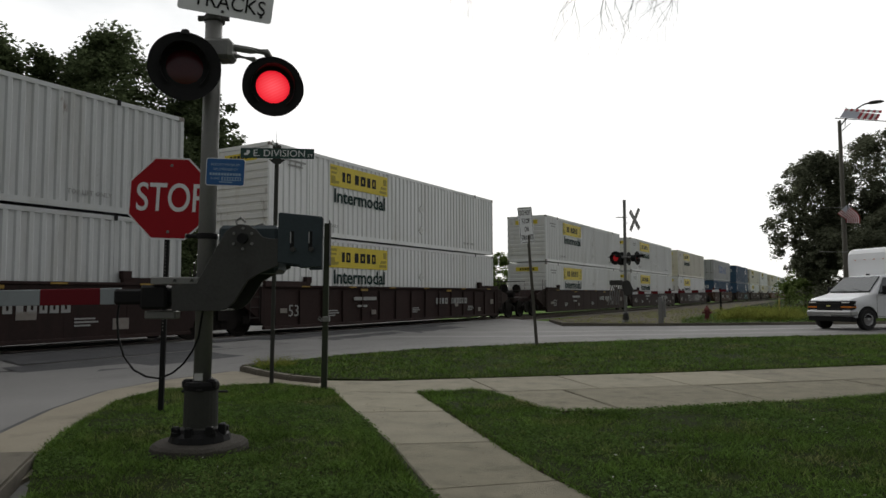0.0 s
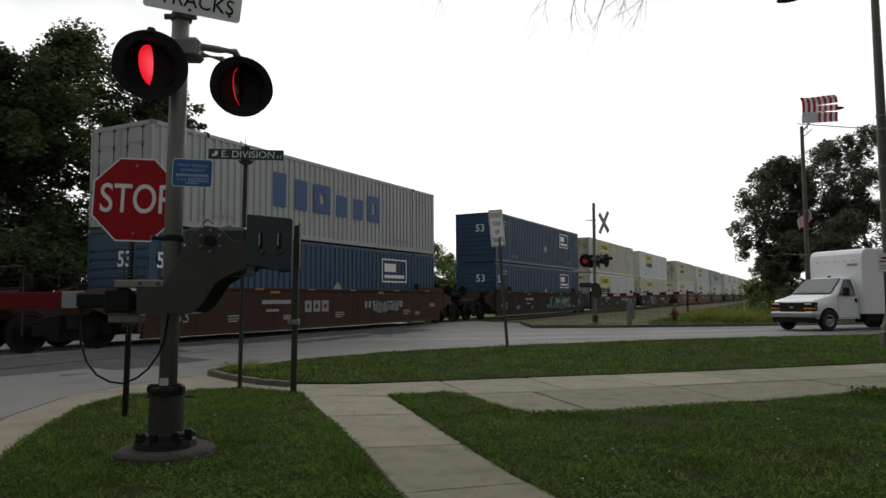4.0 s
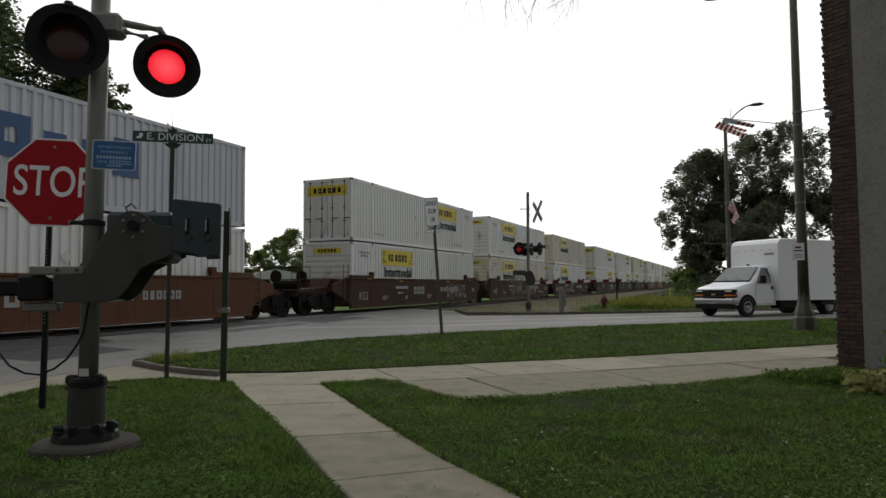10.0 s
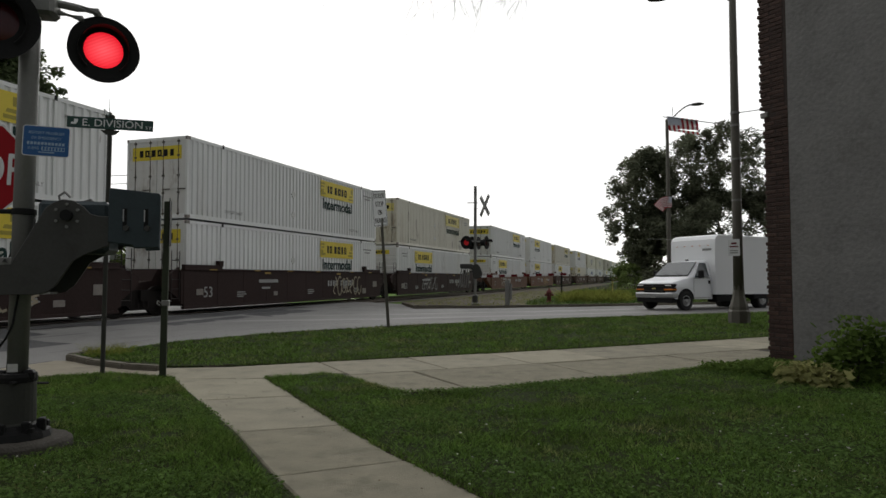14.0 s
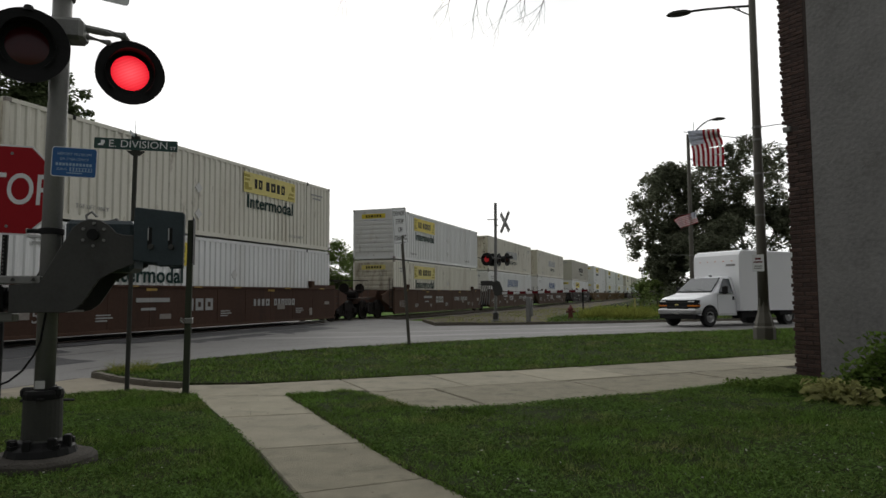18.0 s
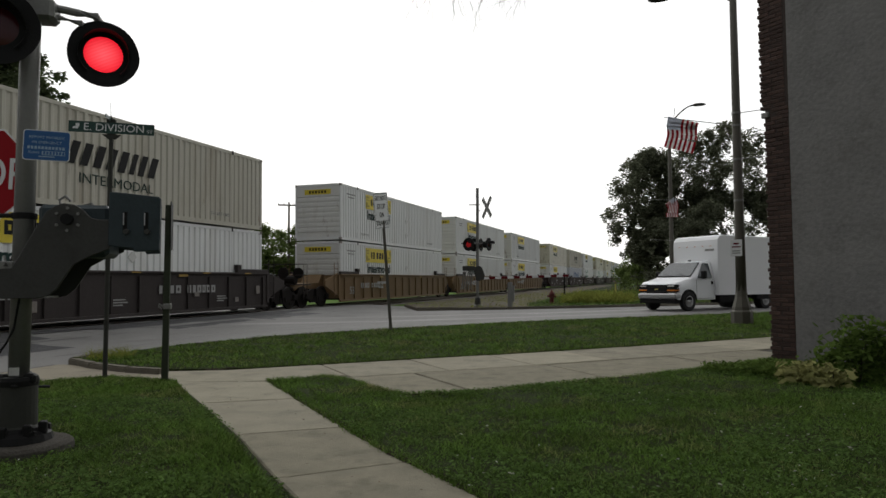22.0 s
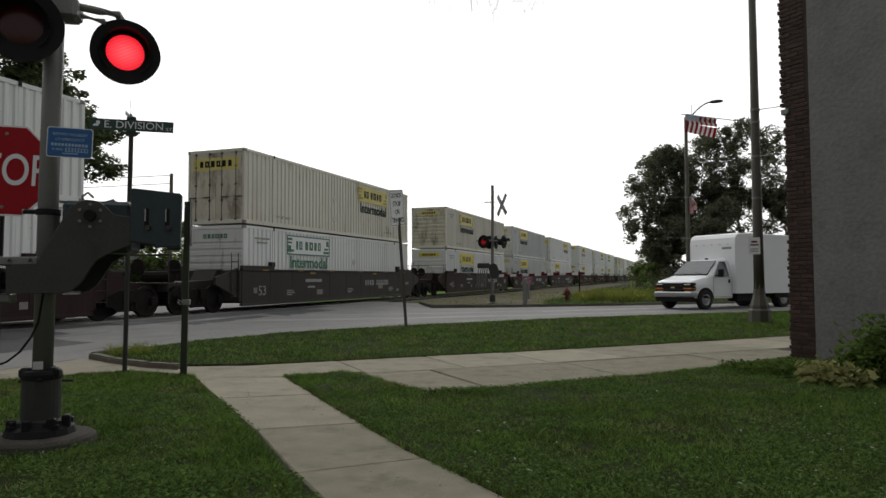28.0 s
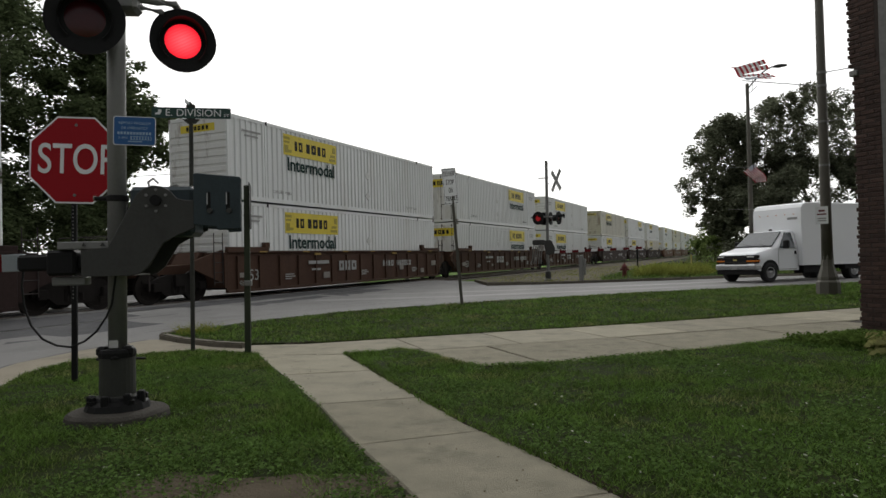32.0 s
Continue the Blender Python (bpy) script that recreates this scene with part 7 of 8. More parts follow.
    for o, r in zip(strips, rows):
        KEYED.append((o, r))


rod_flag((-1.02, 20.62, 6.08), 0.85, 1.1, [(0, (0.1, 0.85, 0.45)), (1, (0.4, 0.5, -0.65)), (2, (0, 0.8, 0.4)), (3, (0.1, 0.2, 0.98)), (3.5, (0.1, 0.4, 0.8)), (6, (-0.6, 0.7, 0.2)), (7, (0.1, 0.75, 0.5)), (8, (0.15, 0.35, 0.9)), (9, (-0.6, 0.75, -0.1)), (10, (-0.3, 0.9, 0.0)), (11, (-0.4, 0.9, -0.12)), (12, (-0.6, 0.75, -0.25)), (13, (-0.45, 0.88, 0.05)), (14, (0, 0.95, -0.25)), (17, (0.6, 0.55, 0.5)), (18, (0.1, 0.5, -0.8)), (19, (-0.2, 0.95, 0.1)), (20, (-0.4, 0.8, -0.35)), (21, (-0.3, 0.85, -0.35)), (22, (-0.15, 0.75, -0.6)), (23, (0.25, 0.75, -0.5)), (24, (-0.75, 0.5, -0.35)), (25, (-0.3, 0.85, -0.35)), (28, (-0.05, 0.9, -0.2)), (29, (0, 0.5, 0.75)), (30, (-0.3, 0.85, -0.3)), (31, (-0.1, 0.98, 0.0)), (32, (-0.4, 0.7, 0.5))], "red and white striped flag flying from the lamp rod")
flag(-1.75, 38.8, 5.9, 1.1, 0.6, [(0, -60, 10), (3, -5, 170), (7, -75, 20), (9, -30, 60), (12, -70, 60), (14, -20, 180), (17, -12, 185), (20, -30, 185), (22, -75, 20), (24, -50, 180), (29, -70, 120), (31, -30, 10), (32, -55, 10)], "small striped flag hanging on the lamp pole", 0)


def merge(bm, b2):
    me = bpy.data.meshes.new("t")
    b2.to_mesh(me)
    b2.free()
    bm.from_mesh(me)
    bpy.data.meshes.remove(me)


def box_truck():
    """A cutaway van with a box body; local x points forward, origin under the front axle."""
    d = Vector((-0.63, -0.777, 0))
    ang = math.atan2(d.y, d.x)
    left = Vector((-d.y, d.x, 0))
    near = Vector((-0.83, 29.12, 0)) + d * 0.15
    c = near - left * 0.86
    root = thing("box_truck", "white box truck with cutaway van cab on the road", "truck", Matrix.Translation((c.x, c.y, road_h(c.x, c.y) + 0.005)) @ Matrix.Rotation(ang, 4, "Z"))
    # cab shell, lofted along x: x, bottom, top, half width below, half width above
    bm = bmesh.new()
    st = [(0.70, 0.55, 1.05, 0.86, 0.80), (0.63, 0.45, 1.12, 0.94, 0.88), (0.40, 0.44, 1.18, 0.97, 0.91), (0.05, 0.44, 1.26, 0.98, 0.91), (-0.22, 0.44, 1.34, 0.98, 0.90), (-0.92, 0.44, 1.93, 0.98, 0.77), (-1.05, 0.44, 1.99, 0.98, 0.75), (-1.45, 0.44, 2.02, 0.98, 0.75), (-1.58, 0.44, 2.01, 0.98, 0.75)]
    rings = []
    for x, zb, zt, wb, wt in st:
        belt = min(zt - 0.02, 1.28)
        sec = [(-wb, zb), (-wb, min(belt, 0.88)), (-wb * 0.985, belt), (-wt, zt - 0.06 if zt > 1.4 else zt - 0.01), (-wt * 0.85, zt), (wt * 0.85, zt), (wt, zt - 0.06 if zt > 1.4 else zt - 0.01), (wb * 0.985, belt), (wb, min(belt, 0.88)), (wb, zb)]
        rings.append([bm.verts.new((x, y, z)) for y, z in sec])
    for a, b in zip(rings, rings[1:]):
        for k in range(9):
            bm.faces.new((a[k], a[k + 1], b[k + 1], b[k]))
    bm.faces.new(rings[0])
    bm.faces.new(list(reversed(rings[-1])))
    bmesh.ops.recalc_face_normals(bm, faces=bm.faces)
    bmesh.ops.bevel(bm, geom=[e for e in bm.edges if e.calc_face_angle(0) > 0.5], offset=0.03, segments=2, affect="EDGES")
    cab = part("cab", bm, M_VAN, root, "white van cab", smooth=True)
    def pane(name, pts, off, material, parent=cab, label="dark glass"):
        bm = bmesh.new()
        vs = [Vector(p) for p in pts]
        nrm = (vs[1] - vs[0]).cross(vs[2] - vs[0]).normalized()
        lo = [bm.verts.new(p + nrm * off) for p in vs]
        hi = [bm.verts.new(p + nrm * (off + 0.012)) for p in vs]
        bm.faces.new(hi)
        bm.faces.new(list(reversed(lo)))
        for k in range(len(vs)):
            bm.faces.new((lo[k], lo[(k + 1) % len(vs)], hi[(k + 1) % len(vs)], hi[k]))
        bmesh.ops.recalc_face_normals(bm, faces=bm.faces)
        return part(name, bm, material, parent, label)
    pane("windscreen_seal", [(-0.22, -0.89, 1.35), (-0.22, 0.89, 1.35), (-0.92, 0.75, 1.94), (-0.92, -0.75, 1.94)], 0.004, M_BLACK, label="black rubber seal")
    pane("windscreen", [(-0.26, -0.86, 1.385), (-0.26, 0.86, 1.385), (-0.89, 0.73, 1.915), (-0.89, -0.73, 1.915)], 0.017, M_GLASS)
    for s in (1, -1):
        q = [(-0.50, s * 0.972, 1.30), (-1.36, s * 0.972, 1.30), (-1.34, s * 0.79, 1.90), (-0.98, s * 0.79, 1.90)]
        pane("side_window", q if s > 0 else list(reversed(q)), 0.022, M_GLASS)
        bm = bmesh.new()
        bbox(bm, -1.44, min(s * 0.98, s * 0.990), 0.50, -0.46, max(s * 0.98, s * 0.990), 1.26, 0.003)
        door = part("door", bm, M_VAN, cab, "white cab door")
        bm = bmesh.new()
        bbox(bm, -1.45, min(s * 0.978, s * 0.984), 0.48, -0.445, max(s * 0.978, s * 0.984), 1.275, 0.001)
        part("door_gap", bm, M_BARS, cab)
        bm = bmesh.new()
        bbox(bm, -1.40, min(s * 0.985, s * 1.015), 1.05, -1.30, max(s * 0.985, s * 1.015), 1.19, 0.008)
        part("door_handle", bm, M_BLACK, root)
        bm = bmesh.new()
        bbox(bm, -0.74, min(s * 1.06, s * 1.28), 1.28, -0.60, max(s * 1.06, s * 1.28), 1.60, 0.03)
        tube(bm, [(-0.66, s * 0.96, 1.32), (-0.66, s * 1.1, 1.38)], 0.025, 6)
        part("mirror", bm, M_BLACK, root, "black door mirror")
        # dark wheel opening, flat at the sill
        bm = bmesh.new()
        plate(bm, [(0.46 * math.cos(radians(a)), 0.40 + 0.46 * math.sin(radians(a))) for a in range(5, 176, 10)], min(s * 0.90, s * 0.992), max(s * 0.90, s * 0.992))
        part("wheel_arch", bm, M_BLACK, root, "dark wheel opening")
        # lamps wrap round the corner
        bm = bmesh.new()
        bbox(bm, 0.45, min(s * 0.50, s * 0.950), 0.91, 0.735, max(s * 0.50, s * 0.950), 1.055, 0.02)
        part("headlight_housing", bm, M_BLACK, root)
        bm = bmesh.new()
        bbox(bm, 0.60, min(s * 0.55, s * 0.90), 0.955, 0.745, max(s * 0.55, s * 0.90), 1.025, 0.02)
        part("headlight", bm, M_LENS, root, "clear headlight")
        bm = bmesh.new()
        bbox(bm, 0.47, min(s * 0.52, s * 0.962), 0.79, 0.745, max(s * 0.52, s * 0.962), 0.855, 0.015)
        part("turn_signal", bm, M_AMBER, root, "amber turn signal")
        bm = bmesh.new()
        bbox(bm, 0.44, min(s * 0.50, s * 0.955), 0.73, 0.735, max(s * 0.50, s * 0.955), 0.92, 0.02)
        part("lamp_surround", bm, M_BLACK, root)
    bm = bmesh.new()
    bbox(bm, 0.60, -0.56, 0.70, 0.74, 0.56, 1.045, 0.02)
    grille = part("grille", bm, M_BLACK, root, "black grille")
    for z in (0.78, 0.95):
        bm = bmesh.new()
        bbox(bm, 0.738, -0.52, z - 0.008, 0.748, 0.52, z + 0.008, 0.003)
        part("grille_slat", bm, M_POST, grille)
    bm = bmesh.new()
    bbox(bm, 0.735, -0.09, 0.84, 0.755, 0.09, 0.89, 0.006)
    part("badge", bm, M_YEL2, grille, "small brass-coloured badge shape")
    bm = bmesh.new()
    bbox(bm, 0.42, -0.985, 0.49, 0.80, 0.985, 0.70, 0.05)
    part("bumper", bm, M_CHROME, root, "grey metal bumper")
    bm = bmesh.new()
    bbox(bm, 0.45, -0.95, 0.30, 0.74, 0.95, 0.49, 0.03)
    part("air_dam", bm, M_BLACK, root)
    bm = bmesh.new()
    bbox(bm, 0.80, -0.16, 0.49, 0.812, 0.16, 0.60, 0.004)
    part("blank_plate", bm, M_BARS, root, "blank number plate")
    for x, tw in ((0.0, 0.0), (-4.62, 0.14)):
        for s in (1, -1):
            wh = new("wheel")
            wh.parent = root
            wh.matrix_basis = Matrix.Translation((x, s * (0.90 + tw * 0.6), 0.375)) @ Matrix.Rotation(radians(-90 * s), 4, "X")
            bm = bmesh.new()
            lathe(bm, [(0.20, -0.11 - tw), (0.34, -0.115 - tw), (0.37, -0.09 - tw), (0.375, 0.0), (0.37, 0.09), (0.34, 0.115), (0.24, 0.11), (0.22, 0.05), (0.12, 0.03)], 28)
            part("tyre", bm, M_RUBBER, wh)
            bm = bmesh.new()
            lathe(bm, [(0.20, 0.05), (0.215, 0.106), (0.20, 0.11), (0.17, 0.055), (0.08, 0.075), (0.06, 0.115), (0.02, 0.12)], 20)
            rim = part("rim", bm, M_CHROME, wh, "steel rim with lug nuts")
            for k in range(8):
                a = k * 2 * pi_ / 8
                bm = bmesh.new()
                cyl(bm, (0.11 * math.cos(a), 0.11 * math.sin(a), 0.06), (0.11 * math.cos(a), 0.11 * math.sin(a), 0.09), 0.014, 0.014, 6)
                part("lug_nut", bm, M_CHROME, rim)
    for s in (1, -1):
        bm = bmesh.new()
        y0, y1 = sorted((s * 0.35, s * 0.55))
        box(bm, -6.2, y0, 0.45, 0.4, y1, 0.64)
        part("chassis_rail", bm, M_BLACK, root)
    # black block low under the box body, between the axles
    bm = bmesh.new()
    bbox(bm, -3.3, 0.55, 0.30, -1.75, 1.02, 0.62, 0.04)
    part("fuel_tank", bm, M_BLACK, root)
    bm = bmesh.new()
    bbox(bm, -5.3, 0.80, 0.40, -4.0, 1.10, 0.66, 0.05)
    part("rear_wheel_well", bm, M_BLACK, root)
    # box body with rounded nose
    bm = bmesh.new()
    bw, zb, zt = 1.14, 0.62, 3.08
    xs = [(-1.56, zb, zt - 0.42), (-1.58, zb, zt - 0.2), (-1.68, zb, zt - 0.06), (-1.84, zb, zt), (-6.3, zb, zt)]
    rings = []
    for x, z0, z1 in xs:
        rings.append([bm.verts.new((x, y, z)) for y, z in ((-bw, z0), (-bw, z1 - 0.02), (-bw + 0.04, z1), (bw - 0.04, z1), (bw, z1 - 0.02), (bw, z0))])
    for a, b in zip(rings, rings[1:]):
        for k in range(6):
            bm.faces.new((a[k], a[(k + 1) % 6], b[(k + 1) % 6], b[k]))
    bm.faces.new(rings[0])
    bm.faces.new(list(reversed(rings[-1])))
    bmesh.ops.recalc_face_normals(bm, faces=bm.faces)
    bx = part("box_body", bm, M_VANBOX, root, "white box body with rounded nose")
    for s in (1, -1):
        y0, y1 = sorted((s * bw, s * (bw + 0.012)))
        for x0, z0, x1, z1 in ((-6.3, zb, -1.7, zb + 0.12), (-6.3, zt - 0.12, -1.86, zt - 0.03), (-1.70, zb + 0.12, -1.60, zt - 0.24), (-6.3, zb + 0.12, -6.2, zt - 0.12)):
            bm = bmesh.new()
            box(bm, x0, y0, z0, x1, y1, z1)
            part("trim", bm, M_VANBOX, bx)
    for k in range(5):
        bm = bmesh.new()
        y = -0.8 + 0.4 * k
        bbox(bm, -1.57, y - 0.03, zt - 0.46, -1.54, y + 0.03, zt - 0.435, 0.004)
        part("marker_lamp", bm, M_AMBER, bx)
    flat("print_line", [(-0.2, -0.04, 0.25, 0.05, 0.2)], M_BARS, bx, Matrix.Translation((-1.552, 0.72, zt - 0.62)) @ Matrix(((0, 0, 1, 0), (1, 0, 0, 0), (0, 1, 0, 0), (0, 0, 0, 1))))
    bm = bmesh.new()
    bbox(bm, -1.3, -0.03, 2.01, -1.15, 0.03, 2.07, 0.01)
    part("roof_fin", bm, M_BLACK, root)
    for y in (0.55, -0.15):
        bm = bmesh.new()
        tube(bm, [(-0.25, y, 1.41), (-0.36, y - 0.45, 1.50)], 0.014, 5)
        part("wiper", bm, M_BLACK, root)


box_truck()


def building():
    """The corner of a stuccoed brick house: the wall seen ahead, its front round the corner, a roof slab."""
    o = Vector((0.93, 12.62, 0))
    u = Vector((0.785, -0.62, 0)).normalized()
    v = Vector((0.62, 0.785, 0))
    ang = math.atan2(u.y, u.x)
    m = Matrix.Translation(o) @ Matrix.Rotation(ang, 4, "Z")
    root = tagged(new("house_wall"), "grey stuccoed house wall with a dark brick corner", "wall", kind="structure")
    root.matrix_basis = m
    bm = bmesh.new()
    box(bm, 0.43, 0.0, -0.4, 14, 0.36, 8.2)
    part("stucco_wall", bm, M_STUCCO, root)
    bm = bmesh.new()
    box(bm, 0.008, 0.010, -0.4, 0.43, 0.36, 8.2)
    part("pier_core", bm, M_MORTAR, root)
    bm = bmesh.new()
    box(bm, 0.022, 0.36, -0.4, 0.36, 18, 8.2)
    part("front_wall", bm, M_MORTAR, root)
    bm = bmesh.new()
    box(bm, 0.36, 0.36, 7.9, 14, 18, 8.1)
    part("roof", bm, M_ROOF, root)
    bm = bmesh.new()
    box(bm, 13.64, 0.36, -0.4, 14, 18, 8.2)
    box(bm, 0.36, 17.64, -0.4, 13.64, 18, 8.2)
    part("rear_wall", bm, M_STUCCO, root)
    rnd = random.Random(5)
    meshes = []
    for w in (0.205, 0.10, 0.19):
        for q in range(2):
            bm = bmesh.new()
            bbox(bm, 0, 0, 0, w, 0.10, 0.060, 0.006)
            for vv in bm.verts:
                vv.co += Vector((rnd.uniform(-1, 1), rnd.uniform(-1, 1), rnd.uniform(-1, 1))) * 0.002
            me = bpy.data.meshes.new("brick")
            bm.to_mesh(me)
            bm.free()
            me.materials.append(M_BRICK)
            meshes.append((w, me))
    z = -0.05
    k = 0
    while z < 8.1:
        row = [(0.0, 0.205), (0.215, 0.205)] if k % 2 else [(0.0, 0.10), (0.11, 0.205), (0.325, 0.10)]
        if 4.02 < z < 4.16:
            row = row[1:]
        for x, w in row:
            me = next(mm for ww, mm in (meshes[:2] if w > 0.15 else meshes[2:4]) if True)
            ob = new("brick", me)
            ob.parent = root
            jut = rnd.uniform(-0.008, 0.008) - (0.022 if (k % 2 and x == 0) else 0) - (0.060 if z > 4.16 else 0)
            ob.matrix_basis = Matrix.Translation((x + jut, rnd.uniform(-0.004, 0.006), z)) @ Matrix.Rotation(radians(rnd.uniform(-0.6, 0.6)), 4, "Y")
        z += 0.0716
        k += 1
    bm = bmesh.new()
    bbox(bm, -0.05, -0.03, 4.03, 0.08, 0.10, 4.12, 0.01)
    tube(bm, [(-0.02, -0.02, 4.08), (-0.09, 0.05, 4.12)], 0.015, 6)
    part("wire_anchor", bm, M_GALV, root, "pale wire anchor on the corner")
    # patches of plaster
    for q in range(6):
        bm = bmesh.new()
        x, zz = rnd.uniform(0.6, 4.0), rnd.uniform(0.6, 6.5)
        n = 22
        r = rnd.uniform(0.15, 0.45)
        pts = [(x + r * rnd.uniform(0.6, 1.2) * math.cos(a), zz + 0.8 * r * rnd.uniform(0.6, 1.2) * math.sin(a)) for a in [i * 2 * pi_ / n for i in range(n)]]
        plate(bm, pts, -0.0025 - 0.0004 * q, 0.01)
        part("plaster_patch", bm, M_STUCCO, root)


building()


# ---- trees, shrubs, distance ----
def blades_mesh(name, pos, size, material, rng, lean=0.6, kind_=None, flatness=1.0):
    """Many small leaf quads at the places pos, as one mesh."""
    n = len(pos)
    a = rng.uniform(0, 2 * np.pi, n)
    t = rng.uniform(-1, 1, n) * lean
    s = size * rng.uniform(0.6, 1.4, n)
    ux = np.stack([np.cos(a), np.sin(a), t], 1)
    ux /= np.linalg.norm(ux, axis=1)[:, None]
    b = rng.normal(size=(n, 3))
    uy = np.cross(ux, b)
    uy /= np.linalg.norm(uy, axis=1)[:, None] + 1e-9
    v = np.empty((n, 4, 3))
    v[:, 0] = pos - ux * s[:, None]
    v[:, 1] = pos + uy * (s * 0.45)[:, None]
    v[:, 2] = pos + ux * s[:, None]
    v[:, 3] = pos - uy * (s * 0.45)[:, None]
    return quads(name, v, material)


def quads(name, v, material, parent=None):
    n, k = v.shape[0], v.shape[1]
    me = bpy.data.meshes.new(name)
    me.vertices.add(n * k)
    me.vertices.foreach_set("co", v.reshape(-1).astype(np.float32))
    me.loops.add(n * k)
    me.loops.foreach_set("vertex_index", np.arange(n * k, dtype=np.int32))
    me.polygons.add(n)
    me.polygons.foreach_set("loop_start", np.arange(0, n * k, k, dtype=np.int32))
    me.update(calc_edges=True)
    me.materials.append(material)
    o = new(name, me)
    o.parent = parent
    return o


def tree(label, x, y, z, height, spread, leaves, seed, material=M_LEAF, leaf=0.16, trunk_r=0.28, start=0.25, droop=0.0, low=0.30, clumps=90, squash=0.75, shell=0.05, clump=0.22):
    """A tapered trunk with forking limbs and a crown of many small leaves gathered in clumps."""
    rnd = random.Random(seed)
    rng = np.random.default_rng(seed)
    root = thing("tree", label, "tree", Matrix.Translation((x, y, z)))
    bm = bmesh.new()
    tips = []
    def limb(p, d, r, length, depth):
        segs = 3
        for k in range(segs):
            d2 = (d + Vector((rnd.uniform(-1, 1), rnd.uniform(-1, 1), rnd.uniform(-0.4, 0.7))) * 0.22).normalized()
            q = p + d2 * (length / segs)
            cyl(bm, p, q, r, r * 0.82, 7, False)
            p, d, r = q, d2, r * 0.82
            if depth < 3 and k > 0:
                tips.append(p.copy())
        if depth == 0:
            tips.append(p)
            return
        for k in range(rnd.choice((2, 3, 3))):
            e = (d + Vector((rnd.uniform(-1, 1), rnd.uniform(-1, 1), rnd.uniform(-0.3, 0.8))) * 0.75).normalized()
            limb(p, e, r * 0.68, length * rnd.uniform(0.6, 0.85), depth - 1)
    limb(Vector((0, 0, -0.2)), Vector((0, 0, 1)), trunk_r, height * start, 4)
    part("trunk", bm, M_BARK, root, "dark branching trunk", smooth=True)
    # clump centres: limb tips drawn into the crown's outline
    cen = []
    for k in range(clumps):
        a = rnd.uniform(0, 2 * pi_)
        hgt = rnd.uniform(0, 1) ** 0.8
        zz = height * (low + (0.97 - low) * hgt)
        prof = math.sin(pi_ * min(1.0, 0.18 + 0.82 * hgt)) ** 0.6 if hgt < 0.55 else (1 - ((hgt - 0.55) / 0.45) ** 2.0 * 0.85)
        rr = spread * prof * math.sqrt(rnd.uniform(shell, 1.0)) * (0.8 + 0.3 * math.sin(3 * a + seed))
        cen.append((rr * math.cos(a), rr * math.sin(a), zz - droop * rr))
    for p in tips:
        if p.z > height * low * 0.9:
            cen.append(tuple(p))
    cen = np.array(cen)
    idx = rng.integers(0, len(cen), leaves)
    size = rng.uniform(0.45, 1.0, len(cen)) * spread * clump
    off = rng.normal(size=(leaves, 3))
    off *= (rng.uniform(0, 1, leaves) ** 0.45 / np.linalg.norm(off, axis=1))[:, None] * np.array([1, 1, squash]) * size[idx][:, None] * 1.15
    pos = cen[idx] + off
    o = blades_mesh("crown", pos, leaf, material, rng)
    o.parent = root
    o["label"] = "dark green crown of small leaves with gaps"
    o["kind"] = "stuff"
    return root


# behind the train, to the west
WEST = [(-32.9, 19.2, 15.3, 4.6, 52000, 4), (-31.2, 22.3, 13.0, 3.2, 32000, 8), (-35.2, 14.2, 14.3, 4.8, 52000, 15), (-34.6, 16.9, 13.9, 3.4, 28000, 19), (-36.5, 6.0, 14.0, 5.0, 30000, 16)]
for x, y, h, sp, leaves, seed in WEST:
    tree("tall dark green tree behind the railway track", x, y, -0.2, h, sp, leaves, seed, leaf=0.125, low=0.08, clumps=int(sp * 55), clump=0.22)
tree("tall dark green tree behind the railway track", -30.6, 23.5, -0.2, 13.2, 1.5, 13000, 12, leaf=0.125, low=0.62, clumps=70, clump=0.3, start=0.22)
# low growth under them
for k, (x, y, h, sp) in enumerate(((-29.0, 13.0, 5.4, 2.8), (-30.0, 17.0, 5.6, 2.8), (-29.5, 20.8, 5.0, 2.6), (-29.0, 9.0, 5.0, 2.6), (-30.5, 4.5, 5.0, 2.8), (-28.5, 24.4, 3.8, 2.0), (-35.5, 20.5, 6.5, 3.2), (-37.0, 16.0, 6.5, 3.2), (-37.5, 11.0, 6.5, 3.2), (-43.2, 18.4, 7.5, 3.6), (-41.0, 22.6, 7.5, 3.6), (-38.6, 26.6, 7.0, 3.2))):
    tree("dense dark bush under the trees behind the track", x, y, -0.2, h, sp, 15000, 60 + k, leaf=0.12, trunk_r=0.1, low=0.0, clumps=70, clump=0.26)
# a line of yard trees beyond the track: bearing west of north, distance, height, spread
YARD = [(48.1, 78, 7.6, 3.0), (45.0, 47.4, 5.4, 1.9), (43.3, 66, 6.6, 2.1), (42.0, 71, 6.3, 1.8), (40.4, 75, 5.4, 1.9), (39.2, 68, 6.2, 1.9), (37.9, 66, 6.8, 2.5), (36.2, 70, 7.1, 2.5), (34.7, 74, 6.9, 2.3), (33.3, 70, 7.2, 2.1), (31.7, 68, 7.0, 2.5), (30.3, 76, 6.5, 2.2), (28.6, 82, 6.8, 2.5)]
for k, (bearing, dist, h, sp) in enumerate(YARD):
    tree("small leafy tree in the yard beyond the track", -dist * math.sin(radians(bearing)), dist * math.cos(radians(bearing)), 0.3, h, sp, 19000, 30 + k, M_YARD, leaf=0.12, trunk_r=0.13, low=0.04, clumps=110, start=0.18, clump=0.26)
